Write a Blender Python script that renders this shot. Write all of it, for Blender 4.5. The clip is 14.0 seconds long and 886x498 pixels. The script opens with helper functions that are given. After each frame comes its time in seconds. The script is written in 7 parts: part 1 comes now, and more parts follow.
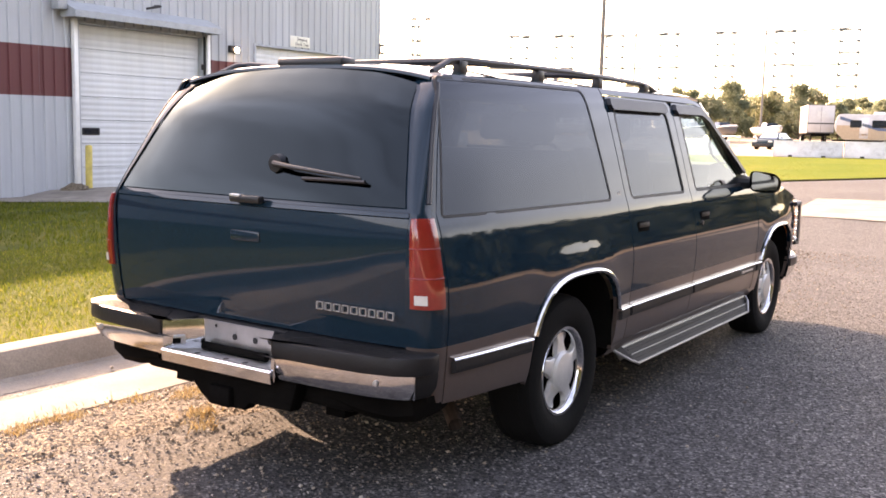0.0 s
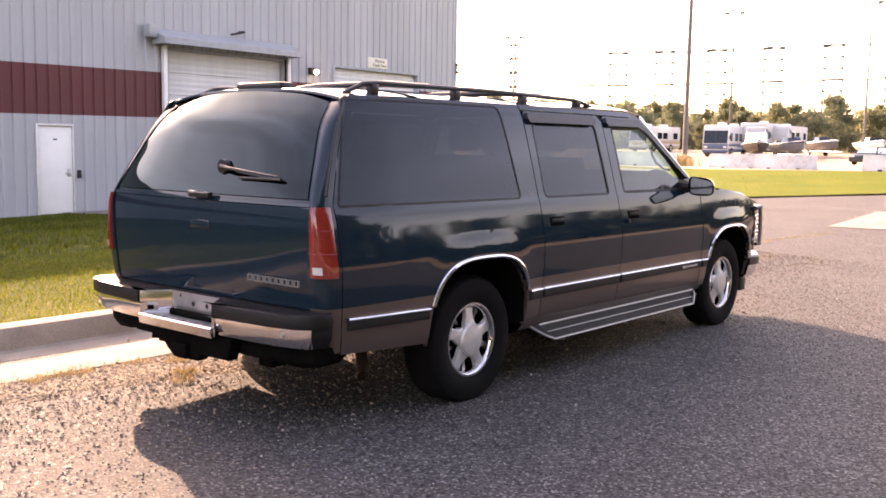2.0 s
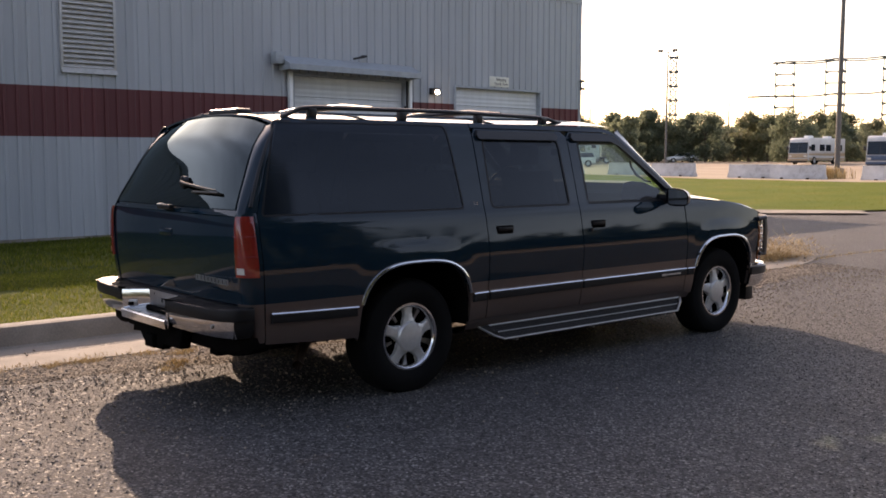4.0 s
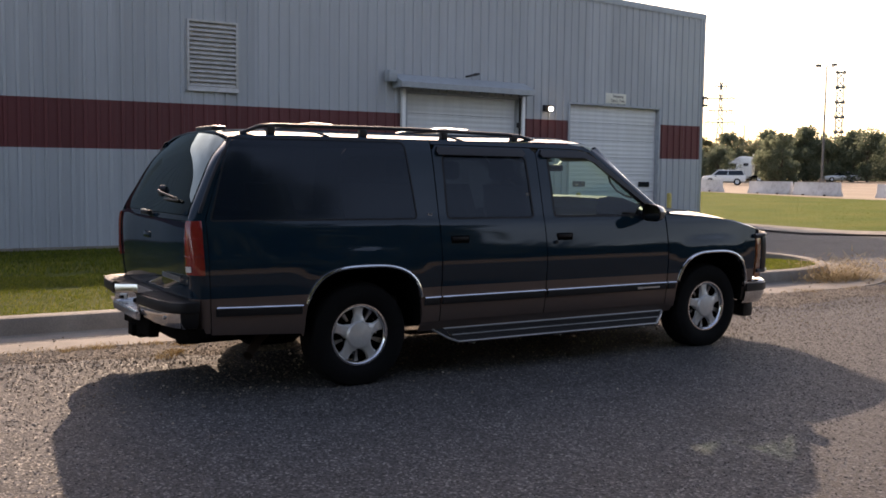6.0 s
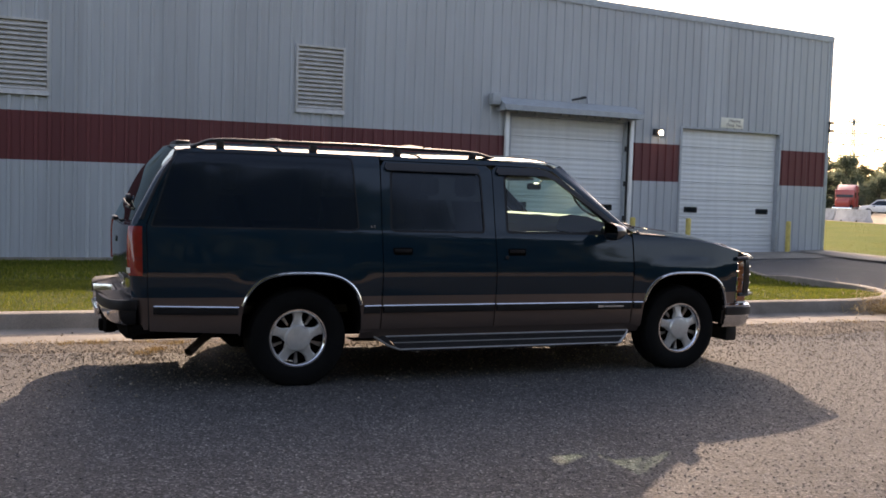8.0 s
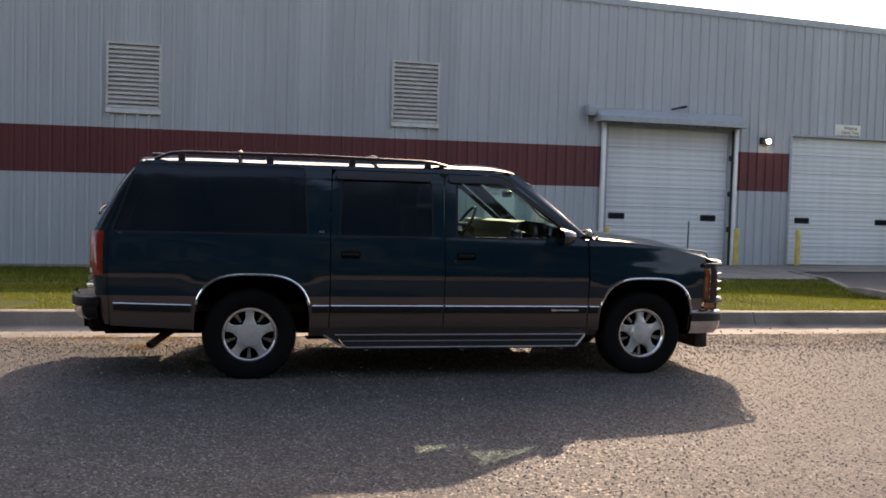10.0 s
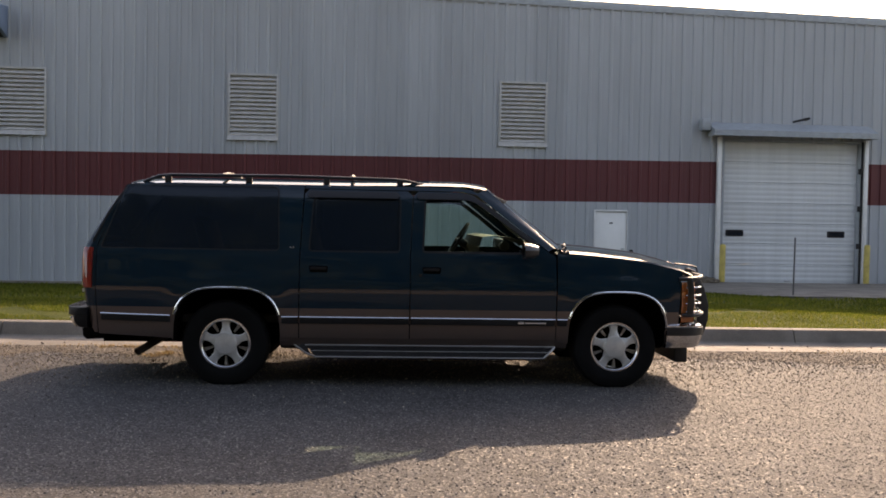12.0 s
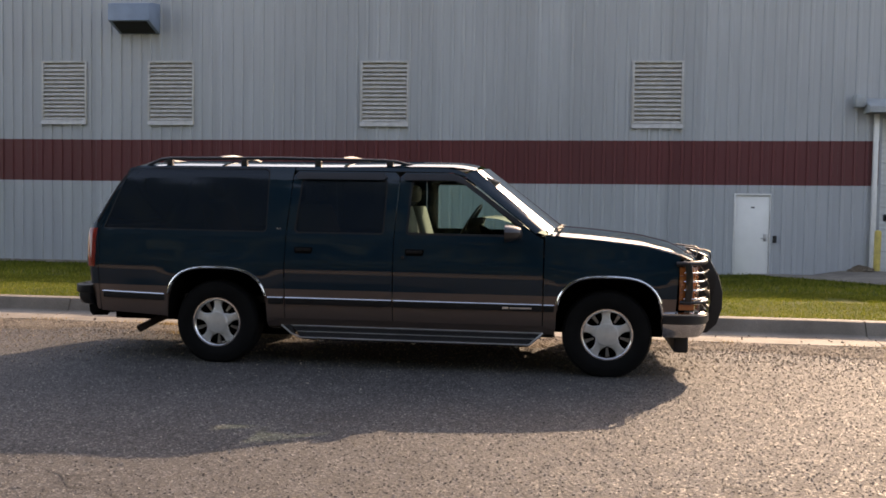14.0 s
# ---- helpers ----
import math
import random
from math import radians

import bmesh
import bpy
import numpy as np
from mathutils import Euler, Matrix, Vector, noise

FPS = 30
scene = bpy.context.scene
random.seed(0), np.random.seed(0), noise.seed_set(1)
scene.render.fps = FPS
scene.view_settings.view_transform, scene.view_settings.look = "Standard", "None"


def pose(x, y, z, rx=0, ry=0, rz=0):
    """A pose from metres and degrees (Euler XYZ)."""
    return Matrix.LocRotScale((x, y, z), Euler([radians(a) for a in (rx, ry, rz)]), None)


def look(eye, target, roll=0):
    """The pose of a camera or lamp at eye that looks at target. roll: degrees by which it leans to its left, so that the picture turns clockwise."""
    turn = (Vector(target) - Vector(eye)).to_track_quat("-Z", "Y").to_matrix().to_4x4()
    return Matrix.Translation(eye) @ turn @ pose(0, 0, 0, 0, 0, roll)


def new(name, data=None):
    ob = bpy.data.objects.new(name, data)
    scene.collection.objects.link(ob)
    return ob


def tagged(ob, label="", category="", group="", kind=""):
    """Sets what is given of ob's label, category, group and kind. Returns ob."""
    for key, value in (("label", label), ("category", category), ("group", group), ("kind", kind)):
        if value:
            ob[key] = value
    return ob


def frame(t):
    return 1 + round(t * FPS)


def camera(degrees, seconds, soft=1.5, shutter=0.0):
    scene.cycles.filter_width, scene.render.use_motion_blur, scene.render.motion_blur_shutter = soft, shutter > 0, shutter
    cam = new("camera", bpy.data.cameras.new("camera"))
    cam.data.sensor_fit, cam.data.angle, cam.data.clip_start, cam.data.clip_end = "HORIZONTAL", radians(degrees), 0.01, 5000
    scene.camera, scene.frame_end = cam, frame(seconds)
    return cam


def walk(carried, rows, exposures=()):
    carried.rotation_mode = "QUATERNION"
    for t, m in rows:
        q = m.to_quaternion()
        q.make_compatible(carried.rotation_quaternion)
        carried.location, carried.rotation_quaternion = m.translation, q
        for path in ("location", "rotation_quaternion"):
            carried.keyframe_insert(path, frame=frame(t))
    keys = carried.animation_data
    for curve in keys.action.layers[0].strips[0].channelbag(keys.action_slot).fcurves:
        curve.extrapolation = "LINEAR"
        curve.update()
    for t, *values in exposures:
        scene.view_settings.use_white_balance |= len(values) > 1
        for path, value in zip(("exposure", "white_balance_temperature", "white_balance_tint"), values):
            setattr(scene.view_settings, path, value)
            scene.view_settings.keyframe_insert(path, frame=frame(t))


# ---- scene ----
cam = camera(49.2, 14.0, soft=1.7)
PATH = [
    (0, (-0.086, 0.509, 1.48), (-1.158, 2.178, 1.234), 1.3),
    (0.5, (0.193, 0.524, 1.477), (-0.937, 2.158, 1.244), 1.5),
    (1, (0.519, 0.399, 1.459), (-0.646, 2.008, 1.233), 1.5),
    (1.5, (0.907, 0.264, 1.457), (-0.293, 1.848, 1.234), 1.1),
    (2, (1.241, 0.258, 1.454), (-0.002, 1.81, 1.24), 0.9),
    (2.5, (1.539, 0.372, 1.451), (0.236, 1.877, 1.25), 0.8),
    (3, (1.874, 0.501, 1.461), (0.504, 1.946, 1.27), 0.5),
    (5.5, (3.58, 1.263, 1.451), (1.951, 2.412, 1.285), 0.3),
    (6, (3.823, 1.517, 1.453), (2.146, 2.596, 1.301), 0.7),
    (6.5, (4.086, 1.817, 1.456), (2.359, 2.818, 1.321), 1.2),
    (7, (4.31, 2.113, 1.436), (2.547, 3.05, 1.319), 1.5),
    (7.5, (4.575, 2.437, 1.428), (2.774, 3.302, 1.317), 1.6),
    (8, (4.799, 2.736, 1.421), (2.971, 3.54, 1.311), 1.8),
    (10.5, (5.87, 4.47, 1.422), (3.92, 4.908, 1.336), 1.5),
    (11, (6.015, 4.855, 1.427), (4.048, 5.212, 1.348), 1.4),
    (11.5, (6.098, 5.336, 1.432), (4.115, 5.587, 1.362), 1.2),
    (12, (6.252, 5.72, 1.418), (4.261, 5.893, 1.36), 1.0),
    (12.5, (6.306, 6.185, 1.4), (4.308, 6.26, 1.349), 0.9),
    (13, (6.299, 6.623, 1.402), (4.3, 6.607, 1.345), 0.8),
    (13.5, (6.275, 7.082, 1.412), (4.28, 6.962, 1.336), 0.9),
    (14, (6.06, 7.456, 1.405), (4.074, 7.238, 1.312), 0.9),
]
EXPOSURES = [(0.0, 3.05, 9700, 32), (1.5, 3.08, 9800, 35), (2.0, 2.82, 9900, 40), (2.5, 2.26, 9900, 42), (3.0, 1.64, 9300, 34), (5.5, 1.31, 8000, 25), (6.5, 1.30, 8000, 24), (7.5, 1.38, 8100, 23), (8.0, 1.64, 8100, 23), (10.5, 1.66, 8500, 22), (12.0, 1.54, 8800, 23), (13.0, 1.56, 8900, 24), (14.0, 1.82, 9000, 23)]
walk(cam, [(t, look(eye, target, roll)) for t, eye, target, roll in PATH], EXPOSURES)

# ---- light: a low late-afternoon sun behind the building, clear hazy sky ----
SUN_WAY = Vector((-1.89, 0.82, 1.0)).normalized()
ELEVATION = math.asin(SUN_WAY.z)
world = bpy.data.worlds.new("world")
scene.world = world
world.use_nodes = True
wn, wl = world.node_tree.nodes, world.node_tree.links
wn.clear()
sky = wn.new("ShaderNodeTexSky")
sky.sky_type, sky.sun_disc = "NISHITA", False
sky.sun_elevation, sky.sun_rotation = ELEVATION, math.atan2(SUN_WAY.x, SUN_WAY.y)
sky.air_density, sky.dust_density, sky.ozone_density = 1.0, 1.6, 1.0
back = wn.new("ShaderNodeBackground")
back.inputs["Strength"].default_value = 0.133
wo = wn.new("ShaderNodeOutputWorld")
# thin high cloud
wc = wn.new("ShaderNodeTexCoord")
wm = wn.new("ShaderNodeMapping")
wm.inputs["Scale"].default_value = (1.6, 1.6, 5.0)
cloud = wn.new("ShaderNodeTexNoise")
cloud.inputs["Scale"].default_value, cloud.inputs["Detail"].default_value = 1.7, 6.0
band = wn.new("ShaderNodeMapRange")
band.inputs["From Min"].default_value, band.inputs["From Max"].default_value = 0.35, 0.70
band.inputs["To Min"].default_value, band.inputs["To Max"].default_value = 0.85, 1.4
veil = wn.new("ShaderNodeVectorMath")
veil.operation = "SCALE"
wl.new(wc.outputs["Generated"], wm.inputs[0])
wl.new(wm.outputs[0], cloud.inputs["Vector"])
wl.new(cloud.outputs["Fac"], band.inputs[0])
wl.new(sky.outputs[0], veil.inputs[0])
wl.new(band.outputs[0], veil.inputs["Scale"])
wl.new(veil.outputs[0], back.inputs[0])
wl.new(back.outputs[0], wo.inputs[0])
sun = new("sun", bpy.data.lights.new("sun", "SUN"))
sun.data.energy, sun.data.angle, sun.data.color = 2.6, radians(0.55), (1.0, 0.89, 0.75)
sun.matrix_world = look(SUN_WAY * 50, (0, 0, 0))

# ---- materials ----
def ramp(n, l, src, stops):
    r = n.new("ShaderNodeValToRGB")
    r.color_ramp.elements[0].position, r.color_ramp.elements[0].color = stops[0][0], (*stops[0][1], 1)
    r.color_ramp.elements[1].position, r.color_ramp.elements[1].color = stops[-1][0], (*stops[-1][1], 1)
    for p, c in stops[1:-1]:
        r.color_ramp.elements.new(p).color = (*c, 1)
    l.new(src, r.inputs[0])
    return r.outputs[0]


def tex(n, l, kind, scale, coord, detail=4.0, rough=0.55, stretch=None):
    src = coord
    if stretch:
        mp = n.new("ShaderNodeMapping")
        mp.inputs["Scale"].default_value = stretch
        l.new(coord, mp.inputs[0])
        src = mp.outputs[0]
    t = n.new("ShaderNodeTexNoise" if kind == "noise" else "ShaderNodeTexVoronoi")
    t.inputs["Scale"].default_value = scale
    if kind == "noise":
        t.inputs["Detail"].default_value, t.inputs["Roughness"].default_value = detail, rough
    l.new(src, t.inputs["Vector"])
    return t.outputs["Fac"] if kind == "noise" else t.outputs["Distance"]


def mix(n, l, a, b, fac, mode="MIX"):
    m = n.new("ShaderNodeMix")
    m.data_type, m.blend_type = "RGBA", mode
    for sock, v in ((m.inputs[0], fac), (m.inputs[6], a), (m.inputs[7], b)):
        if isinstance(v, (int, float)):
            sock.default_value = v
        elif isinstance(v, tuple):
            sock.default_value = (*v, 1) if len(v) == 3 else v
        else:
            l.new(v, sock)
    return m.outputs[2]


def start(name):
    m = bpy.data.materials.new(name)
    m.use_nodes = True
    n, l = m.node_tree.nodes, m.node_tree.links
    b = n["Principled BSDF"]
    co = n.new("ShaderNodeTexCoord").outputs["Object"]
    return m, n, l, b, co


def bump(n, l, b, src, strength, dist):
    k = n.new("ShaderNodeBump")
    k.inputs["Strength"].default_value, k.inputs["Distance"].default_value = strength, dist
    l.new(src, k.inputs["Height"])
    l.new(k.outputs[0], b.inputs["Normal"])


def simple(name, color, rough=0.5, metal=0.0, vary=0.15, scale=6.0, coat=0.0, bumps=0.0, bump_scale=60.0, spec=0.5, stretch=None):
    """A painted, moulded or cast surface: its colour, broken up at two scales, with worn gloss."""
    m, n, l, b, co = start(name)
    big = tex(n, l, "noise", scale, co, 5, stretch=stretch)
    fine = tex(n, l, "noise", scale * 14, co, 3)
    lo = tuple(c * (1 - vary) for c in color)
    hi = tuple(min(1, c * (1 + vary)) for c in color)
    c1 = ramp(n, l, big, [(0.3, lo), (0.7, hi)])
    c2 = mix(n, l, c1, ramp(n, l, fine, [(0.35, (0.82, 0.82, 0.82)), (0.65, (1, 1, 1))]), min(1.0, vary * 2.5), "MULTIPLY")
    l.new(c2, b.inputs["Base Color"])
    r = n.new("ShaderNodeMapRange")
    r.inputs["To Min"].default_value, r.inputs["To Max"].default_value = max(0.02, rough * 0.8), min(1, rough * 1.2)
    l.new(big, r.inputs[0])
    l.new(r.outputs[0], b.inputs["Roughness"])
    b.inputs["Metallic"].default_value, b.inputs["Coat Weight"].default_value = metal, coat
    b.inputs["Coat Roughness"].default_value, b.inputs["Specular IOR Level"].default_value = 0.04, spec
    if bumps:
        bump(n, l, b, tex(n, l, "noise", bump_scale, co, 4), bumps, 0.01)
    return m


def pane_glass(name, tint, rough=0.015, ior=1.48, film=0.0, sheen=(0.92, 0.96, 1.0)):
    m = bpy.data.materials.new(name)
    m.use_nodes = True
    n, l = m.node_tree.nodes, m.node_tree.links
    n.clear()
    out, mx = n.new("ShaderNodeOutputMaterial"), n.new("ShaderNodeMixShader")
    tr, gl, fr = n.new("ShaderNodeBsdfTransparent"), n.new("ShaderNodeBsdfGlossy"), n.new("ShaderNodeFresnel")
    tr.inputs[0].default_value = (*tint, 1)
    gl.inputs["Roughness"].default_value = rough
    gl.inputs["Color"].default_value = (*sheen, 1)
    fr.inputs["IOR"].default_value = ior
    body = tr.outputs[0]
    if film:
        # a thin, even blue diffuse layer mixed over the pane
        df, add = n.new("ShaderNodeBsdfDiffuse"), n.new("ShaderNodeMixShader")
        df.inputs[0].default_value = (0.16, 0.30, 0.46, 1)
        add.inputs[0].default_value = film
        l.new(body, add.inputs[1]), l.new(df.outputs[0], add.inputs[2])
        body = add.outputs[0]
    l.new(fr.outputs[0], mx.inputs[0]), l.new(body, mx.inputs[1]), l.new(gl.outputs[0], mx.inputs[2])
    l.new(mx.outputs[0], out.inputs[0])
    return m


def facets(n, l, b, cell_color, amount):
    """Each stone of a cellular pattern gets a tilt of its own, on top of the relief."""
    had = b.inputs["Normal"].links[0].from_socket
    off = n.new("ShaderNodeVectorMath")
    off.operation = "SUBTRACT"
    off.inputs[1].default_value = (0.5, 0.5, 0.5)
    l.new(cell_color, off.inputs[0])
    sc = n.new("ShaderNodeVectorMath")
    sc.operation = "MULTIPLY"
    sc.inputs[1].default_value = (amount, amount, 0.0)
    l.new(off.outputs[0], sc.inputs[0])
    ad = n.new("ShaderNodeVectorMath")
    l.new(had, ad.inputs[0]), l.new(sc.outputs[0], ad.inputs[1])
    nm = n.new("ShaderNodeVectorMath")
    nm.operation = "NORMALIZE"
    l.new(ad.outputs[0], nm.inputs[0])
    l.new(nm.outputs[0], b.inputs["Normal"])


def asphalt():
    m, n, l, b, co = start("asphalt")
    fine = tex(n, l, "voronoi", 85, co)
    grit = tex(n, l, "noise", 60, co, 5, 0.8)
    chips = n.new("ShaderNodeTexVoronoi")
    chips.inputs["Scale"].default_value = 85
    l.new(co, chips.inputs["Vector"])
    one = n.new("ShaderNodeSeparateColor")
    l.new(chips.outputs["Color"], one.inputs[0])
    big = tex(n, l, "noise", 0.35, co, 6, 0.6)
    mid = tex(n, l, "noise", 3.2, co, 5, 0.6)
    stone = ramp(n, l, one.outputs[0], [(0.05, (0.028, 0.028, 0.029)), (0.40, (0.085, 0.083, 0.084)), (0.85, (0.15, 0.146, 0.144)), (0.98, (0.36, 0.35, 0.335))])
    stone = mix(n, l, stone, ramp(n, l, grit, [(0.35, (0.55, 0.55, 0.55)), (0.62, (1.15, 1.13, 1.10))]), 0.8, "MULTIPLY")
    c = mix(n, l, stone, ramp(n, l, big, [(0.3, (0.62, 0.61, 0.61)), (0.7, (0.90, 0.89, 0.88))]), 1.0, "MULTIPLY")
    c = mix(n, l, c, ramp(n, l, mid, [(0.3, (0.74, 0.73, 0.73)), (0.66, (1.0, 1.0, 1.0))]), 0.8, "MULTIPLY")
    # oil spots
    spot = ramp(n, l, tex(n, l, "noise", 1.1, co, 2), [(0.70, (1, 1, 1)), (0.78, (0.6, 0.58, 0.57))])
    c = mix(n, l, c, spot, 0.7, "MULTIPLY")
    l.new(c, b.inputs["Base Color"])
    # a few polished chips
    l.new(ramp(n, l, one.outputs[1], [(0.88, (0.85, 0.85, 0.85)), (0.95, (0.58, 0.58, 0.58))]), b.inputs["Roughness"])
    b.inputs["Specular IOR Level"].default_value = 0.22
    add = n.new("ShaderNodeMath")
    add.operation = "ADD"
    l.new(fine, add.inputs[0]), l.new(grit, add.inputs[1])
    bump(n, l, b, add.outputs[0], 0.7, 0.003)
    facets(n, l, b, chips.outputs["Color"], 0.46)
    return m


def patchy(name, stops, scale, fine_scale, rough=0.9, bumps=0.5, dist=0.01, fine_amt=0.7, spec=0.5):
    m, n, l, b, co = start(name)
    big = ramp(n, l, tex(n, l, "noise", scale, co, 7, 0.62), stops)
    fn = tex(n, l, "noise", fine_scale, co, 4, 0.7)
    c = mix(n, l, big, ramp(n, l, fn, [(0.3, (0.5, 0.5, 0.5)), (0.7, (1.2, 1.2, 1.2))]), fine_amt, "MULTIPLY")
    l.new(c, b.inputs["Base Color"])
    b.inputs["Roughness"].default_value, b.inputs["Specular IOR Level"].default_value = rough, spec
    bump(n, l, b, fn, bumps, dist)
    return m


def grit():
    """Fine pale grit: close-packed grains, each its own tone, sandy patches; shade between grains is put into the
    colour.
    """
    m, n, l, b, co = start("sandy_grit")
    cells = n.new("ShaderNodeTexVoronoi")
    cells.inputs["Scale"].default_value = 88
    l.new(co, cells.inputs["Vector"])
    one = n.new("ShaderNodeSeparateColor")
    l.new(cells.outputs["Color"], one.inputs[0])
    c = ramp(n, l, one.outputs[0], [(0.0, (0.035, 0.028, 0.022)), (0.3, (0.13, 0.102, 0.073)), (0.7, (0.25, 0.196, 0.142)), (1.0, (0.42, 0.345, 0.265))])
    # darker away from each grain's centre, standing for shade in the gaps
    c = mix(n, l, c, ramp(n, l, cells.outputs["Distance"], [(0.25, (1, 1, 1)), (0.75, (0.45, 0.42, 0.38))]), 0.9, "MULTIPLY")
    patch = tex(n, l, "noise", 2.6, co, 6, 0.6)
    c = mix(n, l, c, (0.27, 0.195, 0.125), ramp(n, l, patch, [(0.50, (0, 0, 0)), (0.72, (0.28, 0.28, 0.28))]))
    l.new(c, b.inputs["Base Color"])
    b.inputs["Roughness"].default_value = 0.95
    k = n.new("ShaderNodeMath")
    k.operation = "SUBTRACT"
    k.inputs[0].default_value = 1.0
    l.new(cells.outputs["Distance"], k.inputs[1])
    bump(n, l, b, k.outputs[0], 0.9, 0.008)
    facets(n, l, b, cells.outputs["Color"], 2.3)
    return m


def random_tint(name, stops, rough=0.7, scale=0.0, trans=0.0):
    """Leaves, blades and stones: each island takes its own colour."""
    m, n, l, b, co = start(name)
    g = n.new("ShaderNodeNewGeometry")
    c = ramp(n, l, g.outputs["Random Per Island"], stops)
    if scale:
        c = mix(n, l, c, ramp(n, l, tex(n, l, "noise", scale, co, 4), [(0.35, (0.6, 0.62, 0.5)), (0.65, (1.15, 1.1, 1.0))]), 0.8, "MULTIPLY")
    l.new(c, b.inputs["Base Color"])
    b.inputs["Roughness"].default_value = rough
    if trans:
        b.inputs["Specular IOR Level"].default_value = 0.15
        t, a = n.new("ShaderNodeBsdfTranslucent"), n.new("ShaderNodeMixShader")
        l.new(c, t.inputs[0])
        a.inputs[0].default_value = trans
        l.new(b.outputs[0], a.inputs[1]), l.new(t.outputs[0], a.inputs[2])
        l.new(a.outputs[0], n["Material Output"].inputs[0])
    return m


def car_paint(name, split):
    """Dark green metallic above, pewter below the side moulding."""
    m, n, l, b, co = start(name)
    sep = n.new("ShaderNodeSeparateXYZ")
    l.new(co, sep.inputs[0])
    st = n.new("ShaderNodeMath")
    st.operation = "GREATER_THAN"
    st.inputs[1].default_value = split
    l.new(sep.outputs[2], st.inputs[0])
    flake = tex(n, l, "noise", 420, co, 2)
    green = ramp(n, l, flake, [(0.3, (0.004, 0.0145, 0.023)), (0.7, (0.0065, 0.026, 0.042))])
    pewter = ramp(n, l, flake, [(0.3, (0.15, 0.112, 0.098)), (0.7, (0.22, 0.168, 0.148))])
    c = mix(n, l, pewter, green, st.outputs[0])
    dust = tex(n, l, "noise", 2.3, co, 6, 0.6)
    c = mix(n, l, c, (0.11, 0.095, 0.08), ramp(n, l, dust, [(0.5, (0, 0, 0)), (0.85, (0.035, 0.035, 0.035))]))
    l.new(c, b.inputs["Base Color"])
    inv = n.new("ShaderNodeMath")
    inv.operation = "SUBTRACT"
    inv.inputs[0].default_value = 1.0
    l.new(st.outputs[0], inv.inputs[1])
    flakes = n.new("ShaderNodeMath")
    flakes.operation = "MULTIPLY"
    flakes.inputs[1].default_value = 0.75
    l.new(inv.outputs[0], flakes.inputs[0])
    l.new(flakes.outputs[0], b.inputs["Metallic"])
    b.inputs["Roughness"].default_value = 0.42
    b.inputs["Coat Weight"].default_value, b.inputs["Coat Roughness"].default_value = 1.0, 0.05
    b.inputs["Coat IOR"].default_value = 1.46
    b.inputs["Specular IOR Level"].default_value = 0.0
    return m


def chrome(name, rough=0.08, color=(0.78, 0.78, 0.78)):
    m, n, l, b, co = start(name)
    d = tex(n, l, "noise", 9, co, 6, 0.65)
    l.new(ramp(n, l, d, [(0.35, tuple(c * 0.8 for c in color)), (0.6, color)]), b.inputs["Base Color"])
    r = n.new("ShaderNodeMapRange")
    r.inputs["To Min"].default_value, r.inputs["To Max"].default_value = rough * 0.6, rough * 2.2
    l.new(d, r.inputs[0]), l.new(r.outputs[0], b.inputs["Roughness"])
    b.inputs["Metallic"].default_value = 1.0
    return m


def siding(name, color, stain):
    """Painted ribbed steel, chalked, with runs down the sheet and dirt."""
    m, n, l, b, co = start(name)
    runs = tex(n, l, "noise", 1.6, co, 6, 0.6, (1, 3.0, 0.16))
    big = tex(n, l, "noise", 0.3, co, 4)
    c = ramp(n, l, runs, [(0.3, tuple(v * 0.90 for v in color)), (0.62, color)])
    c = mix(n, l, c, stain, ramp(n, l, big, [(0.45, (0, 0, 0)), (0.8, (0.35, 0.35, 0.35))]))
    info = n.new("ShaderNodeObjectInfo")
    c = mix(n, l, c, ramp(n, l, info.outputs["Random"], [(0, (0.93, 0.93, 0.93)), (1, (1.05, 1.05, 1.05))]), 1.0, "MULTIPLY")
    l.new(c, b.inputs["Base Color"])
    b.inputs["Roughness"].default_value = 0.5
    b.inputs["Specular IOR Level"].default_value = 0.35
    bump(n, l, b, tex(n, l, "noise", 5, co, 4), 0.08, 0.01)
    return m


